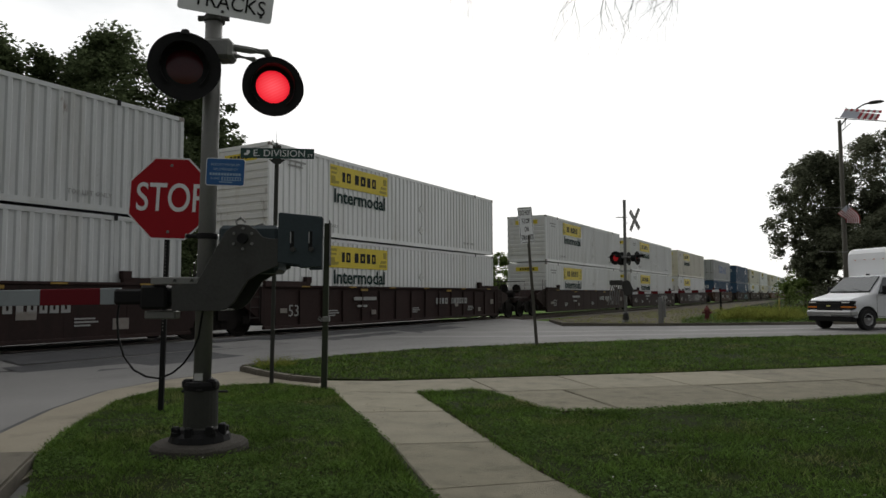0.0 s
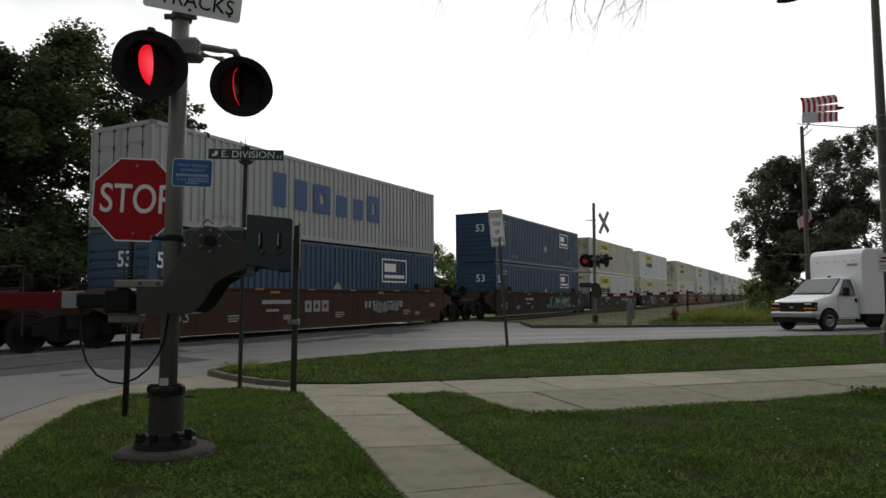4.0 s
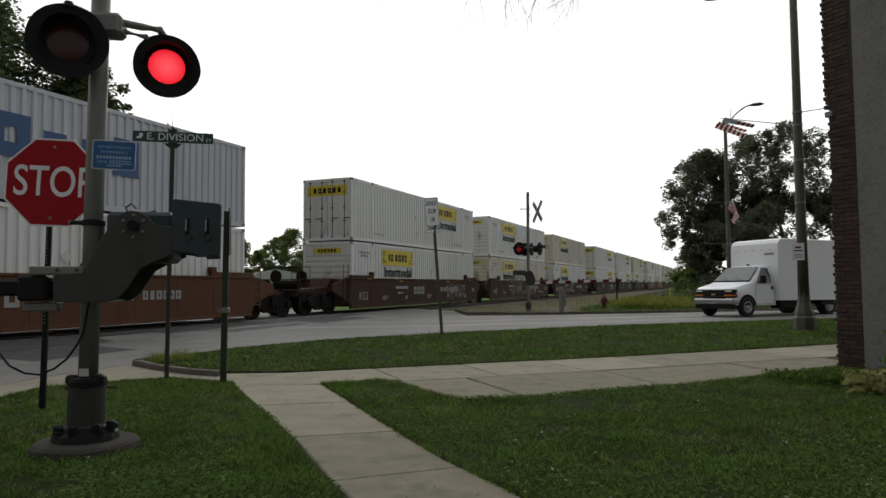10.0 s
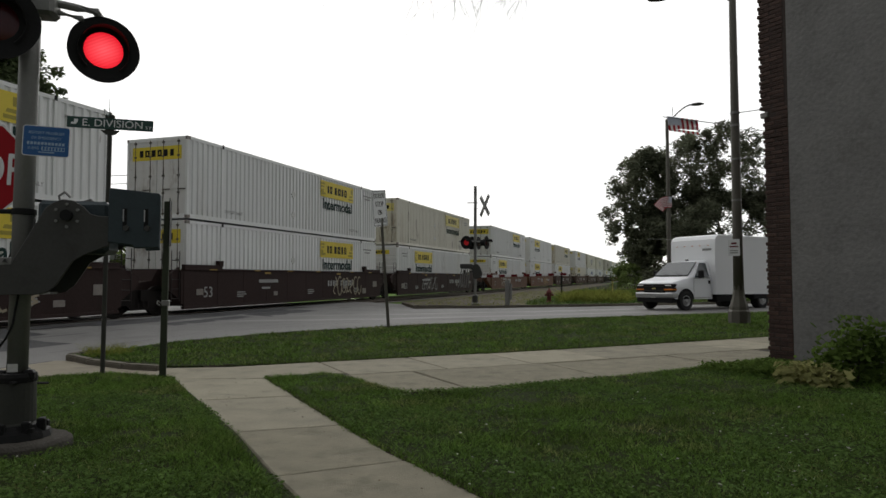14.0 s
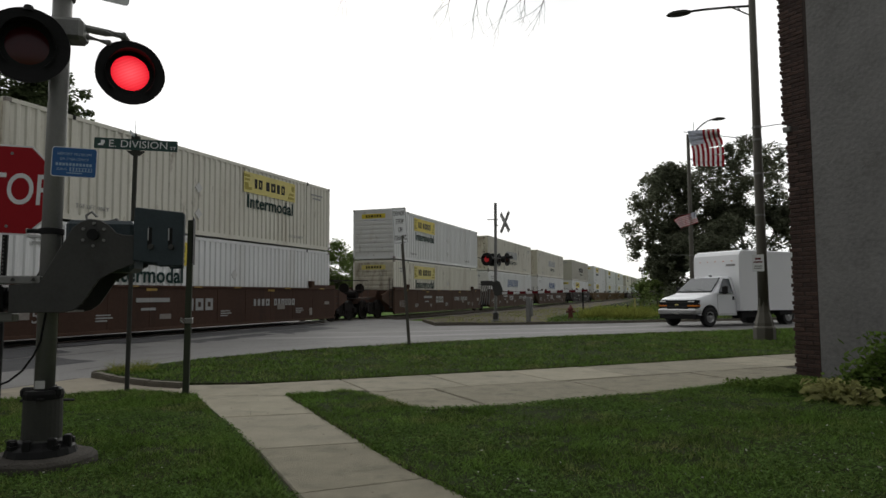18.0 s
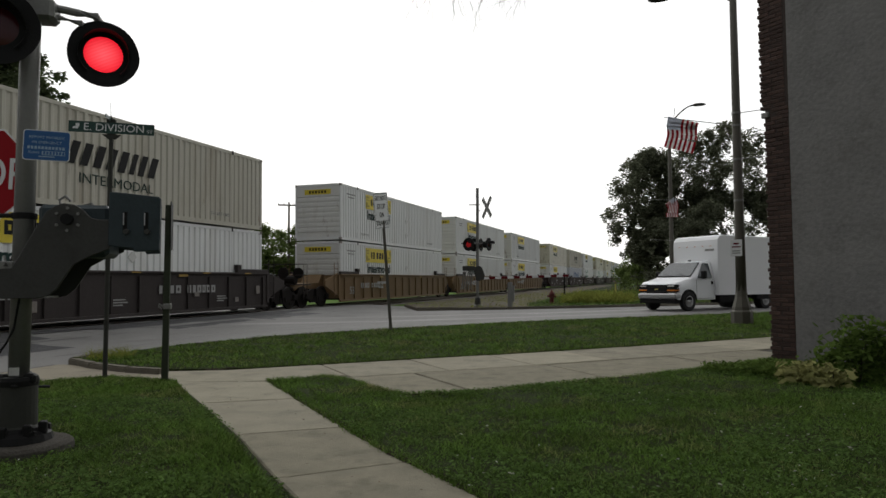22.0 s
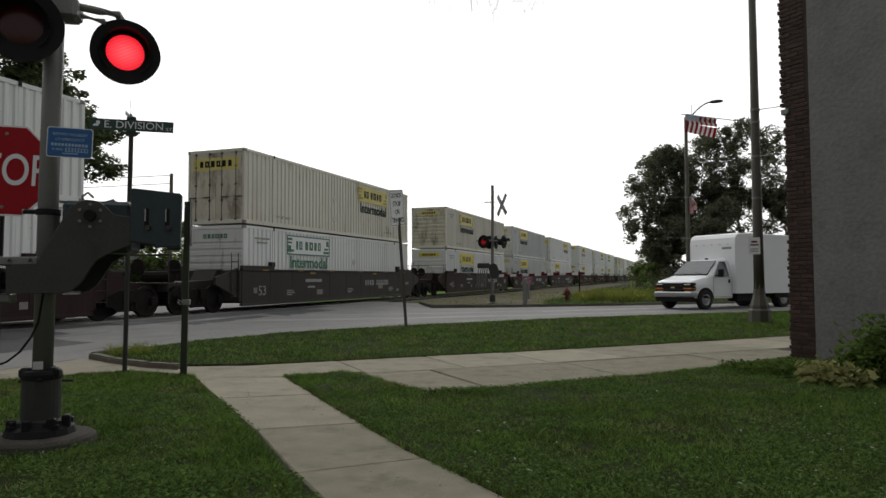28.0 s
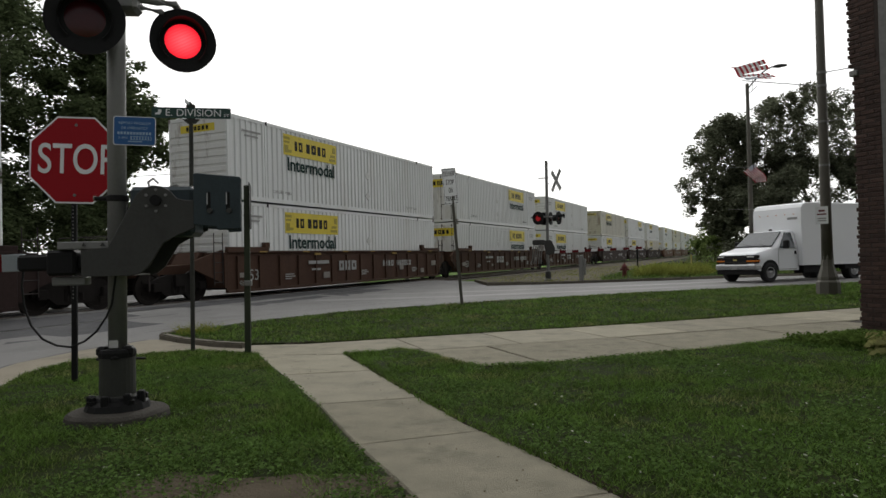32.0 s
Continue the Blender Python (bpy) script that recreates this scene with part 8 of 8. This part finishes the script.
# by the lamps, to the north-east
tree("large spreading dark willow-like tree by the road", -4.1, 54.0, 0.4, 11.2, 3.85, 62000, 21, M_LEAF2, leaf=0.105, trunk_r=0.4, start=0.2, low=0.24, clumps=430, clump=0.125, squash=1.15)
tree("large tree with bare open limbs by the road", 1.3, 54.5, 0.4, 13.1, 3.6, 27000, 23, M_LEAF2, leaf=0.10, trunk_r=0.40, start=0.24, low=0.52, clumps=200, shell=0.1, clump=0.125, squash=1.2)
tree("large tree with bare open limbs by the road", 5.2, 55.0, 0.4, 12.7, 3.2, 17000, 28, M_LEAF2, leaf=0.10, trunk_r=0.34, start=0.23, low=0.34, clumps=130, shell=0.1, clump=0.125, squash=1.3)
tree("large tree with bare open limbs by the road", -1.2, 55.5, 0.4, 12.5, 2.8, 21000, 33, M_LEAF2, leaf=0.10, trunk_r=0.3, start=0.24, low=0.52, clumps=150, shell=0.1, clump=0.14, squash=1.2)
tree("low bushy tree at the edge of the woods", -3.4, 51.0, 0.4, 5.6, 2.2, 16000, 25, M_LEAF2, leaf=0.11, trunk_r=0.2, low=0.04, clumps=110, clump=0.22)
tree("dark bushy tree behind the truck", -0.2, 50.5, 0.4, 6.6, 3.2, 26000, 27, M_LEAF2, leaf=0.12, trunk_r=0.25, low=0.04, clumps=140, clump=0.23)
tree("dark bushy tree behind the truck", 4.6, 51.5, 0.4, 5.6, 3.0, 17000, 29, M_LEAF2, leaf=0.12, trunk_r=0.25, low=0.04, clumps=90, clump=0.25)
for k, (x, y, h, sp) in enumerate(((-9.0, 78.0, 3.4, 1.5), (-7.9, 74.0, 4.1, 1.7), (-6.6, 68.0, 3.6, 1.6))):
    tree("hazy green bush beside the far track", x, y, 0.5, h, sp, 7000, 80 + k, M_YARD, leaf=0.11, trunk_r=0.08, low=0.0, clumps=55, clump=0.26)


def far_woods():
    rng = np.random.default_rng(77)
    pos = []
    for k in range(420):
        x = rng.uniform(-60, 60)
        y = rng.uniform(150, 260)
        s = UU.x * x + UU.y * y
        lat = -(NN.x * x + NN.y * y)
        if abs(lat - TRACK) < 9:
            continue
        h = rng.uniform(3.5, 6.5) if lat < TRACK + 30 else rng.uniform(4, 8)
        c = np.array([x, y, terrain(x, y)])
        p = rng.normal(size=(90, 3)) * np.array([1.9, 1.9, h * 0.2]) + np.array([0, 0, h * 0.45])
        p[:, 2] = np.clip(p[:, 2], 0.1, h)
        pos.append(c + p)
    o = blades_mesh("far_woods", np.concatenate(pos), 0.5, M_LEAF2, rng)
    tagged(o, "hazy dark green woods along the far track", "woods", kind="stuff")


far_woods()


def utility_pole(x, y, z, h, arm, label):
    root = thing("utility_pole", label, "utility pole", Matrix.Translation((x, y, z)) @ Matrix.Rotation(radians(34), 4, "Z"))
    bm = bmesh.new()
    cyl(bm, (0, 0, -0.3), (0, 0, h), 0.15, 0.10, 10)
    part("pole", bm, M_WOODPOLE, root)
    if arm:
        bm = bmesh.new()
        box(bm, -1.1, -0.05, h - 0.35, 1.1, 0.05, h - 0.22)
        part("crossarm", bm, M_WOODPOLE, root)
        for q in (-1.0, -0.5, 0.5, 1.0):
            bm = bmesh.new()
            lathe(bm, [(0.03, h - 0.22), (0.05, h - 0.16), (0.03, h - 0.08)], 8, (q, 0))
            part("insulator", bm, M_GALV, root)
    return root


utility_pole(-39.2, 58.0, 0.2, 9.5, True, "weathered wooden utility pole with crossarm")
utility_pole(-31.4, 32.2, 0.0, 8.0, False, "weathered wooden utility pole beyond the track")
utility_pole(-33.1, 43.9, 0.2, 4.4, False, "short pale wooden pole beyond the track")
pl = thing("power_line", "thin black wires hung between the wooden poles", "cable")
for dz in (0.0, -0.5):
    bm = bmesh.new()
    a, b = Vector((-31.4, 32.2, 7.9 + dz)), Vector((-62, 14, 8.2 + dz))
    tube(bm, [tuple(a.lerp(b, k / 8) - Vector((0, 0, 3.2 * (k / 8) * (1 - k / 8)))) for k in range(9)], 0.018, 4)
    part("wire", bm, M_BLACK, pl)


def yard_house(x, y, w, d, h, ang, label):
    root = thing("house", label, "house", Matrix.Translation((x, y, -0.1)) @ Matrix.Rotation(radians(ang), 4, "Z"))
    bm = bmesh.new()
    box(bm, -w / 2, -d / 2, 0, w / 2, d / 2, h)
    part("wall", bm, M_HOUSE, root)
    bm = bmesh.new()
    plate(bm, [(-w / 2 - 0.3, h), (w / 2 + 0.3, h), (w / 2 + 0.3, h + 0.12), (0, h + 0.9), (-w / 2 - 0.3, h + 0.12)], -d / 2 - 0.3, d / 2 + 0.3)
    part("roof", bm, M_HOUSE, root)
    for k in range(3):
        bm = bmesh.new()
        bbox(bm, -w / 2 + 1 + k * w / 3.5, -d / 2 - 0.03, 1.0, -w / 2 + 1.8 + k * w / 3.5, -d / 2 + 0.02, 2.0, 0.01)
        part("window", bm, M_GLASS, root)


yard_house(-38.5, 33.5, 11, 7, 2.5, 60, "low pale shed with a shallow roof beyond the track")
yard_house(-39.6, 47.7, 8, 6, 2.3, 50, "low white house roof among the yard trees")


def overhang():
    """Bare twig ends that hang into the top of the view."""
    rnd = random.Random(12)
    root = thing("branch", "thin bare twigs hanging from a tree overhead", "branch")
    bm = bmesh.new()
    def twig(p, d, r, depth):
        for k in range(4):
            d = (d + Vector((rnd.uniform(-1, 1), rnd.uniform(-1, 1), rnd.uniform(-0.7, 0.4))) * 0.28).normalized()
            q = p + d * rnd.uniform(0.05, 0.10)
            cyl(bm, p, q, r, r * 0.8, 4, False)
            p, r = q, r * 0.8
            if depth and rnd.random() < 0.8:
                twig(p, (d + Vector((rnd.uniform(-1, 1), rnd.uniform(-1, 1), rnd.uniform(-1, 0.3))) * 0.8).normalized(), r * 0.75, depth - 1)
    for x, y, z in ((-3.65, 6.0, 4.76), (-2.35, 6.6, 4.46), (-2.05, 6.7, 4.44), (-1.65, 6.8, 4.48), (-2.6, 6.5, 4.52), (-2.2, 6.65, 4.5), (-1.85, 6.75, 4.5)):
        twig(Vector((x, y, z)), Vector((-0.25, 0.05, -0.9)).normalized(), 0.0055, 2)
    cyl(bm, (-4.2, 5.8, 4.9), (-2.3, 6.6, 4.66), 0.012, 0.009, 6, False)
    cyl(bm, (-2.3, 6.6, 4.66), (0.5, 7.2, 5.0), 0.009, 0.02, 6, False)
    cyl(bm, (0.5, 7.2, 5.0), (4.0, 6.0, 6.2), 0.02, 0.05, 6, False)
    part("twig", bm, M_BARK, root)


overhang()


def terrain_all(px, py):
    """terrain() for arrays."""
    def st(a, b, x):
        t = np.clip((x - a) / (b - a), 0, 1)
        return t * t * (3 - 2 * t)
    s = UU.x * px + UU.y * py
    near = st(4.5, 2.2, np.abs(-(NN.x * px + NN.y * py) - TRACK))
    rz = 0.26 + GRADE * (np.minimum(s, 1000) - 25) - 0.02
    return st(9, 24, py - 0.35 * px) * rz * (1 - near) + near * rz


def in_poly(px, py, poly):
    inside = np.zeros(len(px), bool)
    j = len(poly) - 1
    for i in range(len(poly)):
        xi, yi = poly[i]
        xj, yj = poly[j]
        c = ((yi > py) != (yj > py)) & (px < (xj - xi) * (py - yi) / (yj - yi + 1e-12) + xi)
        inside ^= c
        j = i
    return inside


def grass_field(name, poly, count, hmin, hmax, width, seed, label, material=M_GRASS, window=None, lift=0.0, parent_kind="stuff"):
    """Blades of grass over a polygon: slim bent triangles, in one mesh."""
    rng = np.random.default_rng(seed)
    xs, ys = [p[0] for p in poly], [p[1] for p in poly]
    x0, x1, y0, y1 = window or (min(xs), max(xs), min(ys), max(ys))
    px = rng.uniform(x0, x1, count * 3)
    py = rng.uniform(y0, y1, count * 3)
    ok = in_poly(px, py, poly)
    px, py = px[ok][:count], py[ok][:count]
    bald = np.zeros(len(px))
    for bx, by, br in BARE:
        bald = np.maximum(bald, 1.25 - np.hypot(px - bx, py - by) / br)
    tuft = np.sin(px * 9.1 + 2.0 * np.sin(py * 3.7)) * np.sin(py * 8.3 + 2.0 * np.sin(px * 4.3))
    keep = rng.uniform(0.15, 1.0, len(px)) > np.maximum(bald, -0.8 * tuft)
    px, py = px[keep], py[keep]
    n = len(px)
    patch = np.sin(px * 2.1 + np.sin(py * 1.3)) * np.sin(py * 1.7 + px) * 0.5
    z = terrain_all(px, py) + lift
    tuft = np.sin(px * 9.1 + 2.0 * np.sin(py * 3.7)) * np.sin(py * 8.3 + 2.0 * np.sin(px * 4.3))
    h = rng.uniform(hmin, hmax, n) * (1 + 0.4 * patch + 0.45 * tuft)
    a = rng.uniform(0, 2 * np.pi, n)
    w = width * rng.uniform(0.6, 1.4, n)
    lean = rng.normal(size=(n, 2)) * 0.95 * h[:, None]
    v = np.empty((n, 3, 3))
    base = np.stack([px, py, z], 1)
    side = np.stack([np.cos(a) * w, np.sin(a) * w, np.zeros(n)], 1)
    v[:, 0] = base - side
    v[:, 1] = base + side
    v[:, 2] = base + np.concatenate([lean, h[:, None]], 1)
    o = quads(name, v, material)
    tagged(o, label, "grass", kind="stuff")
    return o


# bare trodden spots: x, y, radius
BARE = [(-2.15, 3.12, 0.30), (-2.5, 2.78, 0.45), (-3.05, 2.65, 0.35), (-1.85, 2.8, 0.35), (-4.9, 3.7, 0.50), (-8.25, 6.3, 0.3)]
ISLAND_G = [(-6.66, 7.26)] + ISLAND[1:14] + [(1.14, 0.5), (-2.36, 3.45), (-3.72, 4.74), (-4.88, 5.70)]
grass_field("corner_grass", ISLAND_G, 190000, 0.018, 0.055, 0.004, 1, "short dark green grass round the signal mast", lift=0.0, window=(-8.7, 4.6, -3.6, 7.4))
grass_field("lawn_grass", LAWN, 300000, 0.018, 0.055, 0.004, 2, "short dark green lawn grass", lift=0.0, window=(-5.6, 9.0, 0.0, 12.7))
grass_field("strip_grass", STRIP, 130000, 0.025, 0.065, 0.007, 3, "mown grass of the parkway strip", window=(-10.6, 10.0, 8.0, 36.0))
grass_field("verge_grass", FARV, 60000, 0.05, 0.18, 0.012, 4, "rough grass of the verge", window=(-14.6, 12.0, 27, 70))
WEEDP = [(-7.2, 34.8), (-4.2, 34.6), (-3.7, 38.5), (-6.8, 39.5)]
grass_field("weeds", WEEDP, 5000, 0.2, 0.62, 0.022, 6, "tall yellow-green weeds beside the track", M_WEED)


grass_field("bank_weeds", BANK, 5200, 0.03, 0.16, 0.010, 16, "sparse dry weeds on the gravel bank", M_WEED, window=(-14.5, -6.5, 27.5, 60))


def edge_tufts():
    """Longer grass that leans over the slab edges."""
    rng = np.random.default_rng(9)
    lines = [[(-6.66, 7.26), (-4.88, 5.70), (-3.72, 4.74), (-2.36, 3.45), (-1.9, 3.05)], [(-5.50, 7.78), (-3.14, 5.55), (-2.28, 4.77), (-1.22, 3.93), (0.6, 2.45)],
             [(-5.06, 8.42), (-4.41, 8.1), (-3.6, 7.47), (-3.23, 7.29), (-2.62, 7.71), (-2.05, 8.41), (-1.03, 9.64), (0.11, 11.27), (0.93, 12.6)],
             [(-8.62, 6.0), (-8.15, 5.05), (-7.26, 4.16), (-6.39, 3.36), (-5.66, 2.82)], [(-6.72, 8.72), (-5.02, 10.43), (-2.68, 12.78), (1.25, 16.94)], [(-6.62, 7.30), (-7.91, 7.30), (-8.62, 6.0)]]
    pts = []
    for ln in lines:
        for a, b in zip(ln, ln[1:]):
            L = math.dist(a, b)
            n = int(L * 520)
            t = rng.uniform(0, 1, n)
            p = np.stack([a[0] + (b[0] - a[0]) * t, a[1] + (b[1] - a[1]) * t], 1) + rng.normal(size=(n, 2)) * 0.022
            pts.append(p)
    p = np.concatenate(pts)
    n = len(p)
    z = terrain_all(p[:, 0], p[:, 1])
    a = rng.uniform(0, 2 * np.pi, n)
    w = 0.004 * rng.uniform(0.6, 1.4, n)
    h = rng.uniform(0.015, 0.05, n)
    base = np.concatenate([p, z[:, None]], 1)
    side = np.stack([np.cos(a) * w, np.sin(a) * w, np.zeros(n)], 1)
    v = np.empty((n, 3, 3))
    v[:, 0], v[:, 1] = base - side, base + side
    v[:, 2] = base + np.concatenate([rng.normal(size=(n, 2)) * 0.025, h[:, None]], 1)
    tagged(quads("edge_grass", v, M_GRASS), "ragged grass along the slab edges", "grass", kind="stuff")


edge_tufts()


def soil_edge(line, nx, ny, wide, label, seed):
    """The dark cut edge of soil where grass meets paving, or the kerb's painted shade by the road; (nx, ny) points into
    the grass.
    """
    bm = bmesh.new()
    rnd = random.Random(seed)
    pts = []
    for p, q in zip(line, line[1:]):
        n = max(1, int(math.dist(p, q) / 0.09))
        pts += [(p[0] + (q[0] - p[0]) * k / n, p[1] + (q[1] - p[1]) * k / n) for k in range(n)]
    rows = []
    for x, y in pts:
        w0, w1 = rnd.uniform(-0.018, 0.008), wide * rnd.uniform(0.7, 1.3)
        z = terrain(x, y) + 0.008
        rows.append((bm.verts.new((x + w0 * nx, y + w0 * ny, z - 0.012)), bm.verts.new((x + 0.45 * w1 * nx, y + 0.45 * w1 * ny, z + rnd.uniform(0.002, 0.014))), bm.verts.new((x + w1 * nx, y + w1 * ny, z))))
    for a, b in zip(rows, rows[1:]):
        for k in (0, 1):
            bm.faces.new((a[k], a[k + 1], b[k + 1], b[k]))
    bmesh.ops.recalc_face_normals(bm, faces=bm.faces)
    if bm.faces[:][0].normal.z < 0:
        bmesh.ops.reverse_faces(bm, faces=bm.faces)
    tagged(part("soil_edge", bm, M_SOIL_SHADE), label, "soil", kind="structure")


soil_edge([(-5.48, 7.70), (-4.34, 6.63), (-3.10, 5.48), (-2.24, 4.70), (-1.16, 3.86), (0.4, 2.5), (2.0, 1.18)], 0.65, 0.76, 0.075, "dark crumbly soil edge beside the path", 8)
soil_edge([(-7.1, 8.42), (-6.72, 8.70), (-5.02, 10.41), (-2.68, 12.76), (1.25, 16.92)], -0.71, 0.70, 0.07, "dark soil edge between sidewalk and parkway grass", 18)
# this strip is painted shade: the shadowed kerb edge along the road
soil_edge([(-10.37, 11.4), (-9.67, 13.8), (-7.97, 16.4), (-4.37, 20.65), (2.0, 27.05)], 0.72, -0.65, 0.16, "dark soil edge of the parkway by the road", 28)
soil_edge([(-4.41, 8.06), (-3.6, 7.43), (-3.23, 7.25), (-2.62, 7.67), (-2.05, 8.37), (-1.03, 9.60), (0.11, 11.23), (0.90, 12.5)], 0.6, -0.5, 0.05, "dark soil edge beside the broken slabs", 38)


def shrubs():
    """Low leafy plants in the bed before the house wall."""
    rng = np.random.default_rng(3)
    u = Vector((0.785, -0.62, 0)).normalized()
    n = Vector((-0.62, -0.785, 0))
    specs = [(0.50, 2.00, 0.11, 0.20, 300, M_SHRUB), (0.80, 2.00, 0.13, 0.24, 420, M_SHRUB), (1.10, 2.00, 0.15, 0.26, 460, M_SHRUB), (1.40, 1.95, 0.17, 0.26, 460, M_SHRUB), (0.95, 1.55, 0.14, 0.26, 420, M_SHRUB), (1.35, 1.50, 0.16, 0.28, 460, M_SHRUB), (1.70, 1.65, 0.20, 0.26, 420, M_SHRUB), (1.75, 2.08, 0.20, 0.20, 180, M_HOSTA), (2.02, 2.18, 0.24, 0.22, 220, M_HOSTA), (2.26, 2.22, 0.20, 0.20, 180, M_HOSTA), (2.05, 1.75, 0.42, 0.26, 480, M_SHRUB), (2.28, 1.62, 0.72, 0.30, 760, M_SHRUB), (2.48, 1.40, 0.66, 0.30, 620, M_SHRUB), (2.75, 1.05, 0.45, 0.36, 520, M_SHRUB)]
    for k, (a, b, h, r, cnt, material) in enumerate(specs):
        p = Vector((0.93, 12.62, 0)) + u * a + n * b
        root = thing("shrub", "pale hosta-like plant in the bed by the wall" if material is M_HOSTA else "leafy green plant in the bed by the wall", "shrub", Matrix.Translation((p.x, p.y, terrain(p.x, p.y))))
        q = rng.normal(size=(cnt, 3)) * np.array([r * 0.5, r * 0.5, h * 0.3]) + np.array([0, 0, h * 0.55])
        q[:, 2] = np.clip(q[:, 2], 0.03, h * 1.15)
        o = blades_mesh("leaves", q, 0.065 if material is M_HOSTA else 0.032 if h < 0.3 else 0.05, material, rng, lean=0.9)
        o.parent = root
        o["kind"] = "stuff"
        bm = bmesh.new()
        for i in range(7):
            w = rng.uniform(-1, 1, 2) * r * 0.5
            cyl(bm, (0, 0, -0.05), (w[0], w[1], h * 0.8), 0.008, 0.004, 5, False)
        part("stem", bm, M_BARK, root)


shrubs()


def clover():
    """Small round clover leaves, a few pale flower heads, in the near lawns."""
    rng = np.random.default_rng(41)
    for name, poly, win, cnt, material, size, label in (
            ("clover", ISLAND, (-6.5, -1.0, 1.2, 6.0), 22000, M_CLOVER, 0.014, "patches of clover among the short grass"),
            ("clover", LAWN, (-3.4, 7.0, 2.5, 10.5), 46000, M_CLOVER, 0.015, "patches of clover among the short grass"),
            ("clover_flowers", LAWN, (-2.0, 5.0, 2.5, 8.0), 420, M_PETAL, 0.013, "small pale clover flowers in the lawn"),
            ("clover_flowers", ISLAND, (-6.0, -1.5, 1.5, 5.5), 90, M_PETAL, 0.010, "small pale clover flowers in the lawn")):
        px, py = rng.uniform(win[0], win[1], cnt * 4), rng.uniform(win[2], win[3], cnt * 4)
        keep = in_poly(px, py, poly)
        px, py = px[keep], py[keep]
        thick = np.array([noise.noise((a * 0.8, b * 0.8, 4.0)) + 0.5 * noise.noise((a * 2.6, b * 2.6, 1.0)) for a, b in zip(px, py)])
        keep = thick > rng.uniform(-0.2, 0.5, len(px))
        px, py = px[keep][:cnt], py[keep][:cnt]
        z = terrain_all(px, py) + rng.uniform(0.02, 0.055, len(px))
        o = blades_mesh(name, np.stack([px, py, z], 1), size, material, rng, lean=0.35)
        tagged(o, label, "clover", kind="stuff")


clover()


def marker_post(x, y, h, r, material, label, lean=0.0):
    root = thing("marker_post", label, "post", Matrix.Translation((x, y, terrain(x, y))))
    bm = bmesh.new()
    cyl(bm, (0, 0, -0.2), (lean, 0, h), r, r * 0.9, 8)
    part("post", bm, material, root)


marker_post(-9.21, 45.94, 1.65, 0.06, M_BLACK, "thin dark post beside the track")
marker_post(-5.02, 37.4, 0.65, 0.05, M_BLACK, "short dark leaning post among the weeds", -0.12)
marker_post(-6.76, 53.0, 0.95, 0.06, M_YEL2, "short faded yellow marker post in the grass")


def bare_spots():
    """Trodden soil showing through the grass by the path."""
    rnd = random.Random(21)
    for x, y, r in BARE[:4]:
        bm = bmesh.new()
        n = 18
        ring = [bm.verts.new((x + r * rnd.uniform(0.55, 1.0) * math.cos(k * 2 * pi_ / n), y + r * rnd.uniform(0.55, 1.0) * math.sin(k * 2 * pi_ / n), terrain(x, y) + 0.012)) for k in range(n)]
        mid = bm.verts.new((x, y, terrain(x, y) + 0.022))
        for k in range(n):
            bm.faces.new((mid, ring[k], ring[(k + 1) % n]))
        bmesh.ops.recalc_face_normals(bm, faces=bm.faces)
        tagged(part("bare_soil", bm, M_BARE), "bare trodden brown soil in the grass", "soil", kind="structure")


bare_spots()


def litter():
    """Crumbs of soil, dry leaves and grit on the path and sidewalk."""
    rng = np.random.default_rng(52)
    t = rng.uniform(0, 1, 120)
    s = rng.uniform(0.04, 0.96, 120)
    px = -6.4 + 7.6 * t + s * 0.95
    py = 7.2 - 6.1 * t + s * 0.62
    pos = np.stack([px, py, terrain_all(px, py) + 0.004], 1)
    tagged(blades_mesh("litter", pos, 0.008, M_LITTER, rng, lean=0.1), "scattered grit and dry leaf bits on the path", "litter", kind="stuff")


litter()
grass_field("kerb_weeds", [(-10.45, 9.1), (-9.7, 8.75), (-9.5, 9.4), (-10.3, 9.9)], 420, 0.06, 0.20, 0.006, 14, "dry weeds at the tip of the kerb", M_WEED)
sidewalks()


# ---- what moves ----
def train_pose(s, z, turned):
    """On the graded track, level with the rails."""
    a = math.atan(GRADE)
    p = UU * s + NN * (-TRACK)
    m = Matrix.Translation((p.x, p.y, 0.26 + GRADE * (s - 25))) @ Matrix.Rotation(TH, 4, "Z") @ Matrix.Rotation(a, 4, "X")
    m = m @ Matrix.Translation((0, 0, z))
    return m @ Matrix.Rotation(pi_, 4, "Z") if turned else m


def motions():
    for ob, q, z, turned in MOVERS:
        walk(ob, [(t, train_pose(q - SPEED * t, z, turned)) for t in (0.0, 8.0, 16.0, 24.0, 32.0)])
    for ob, rows in KEYED:
        walk(ob, rows)


motions()
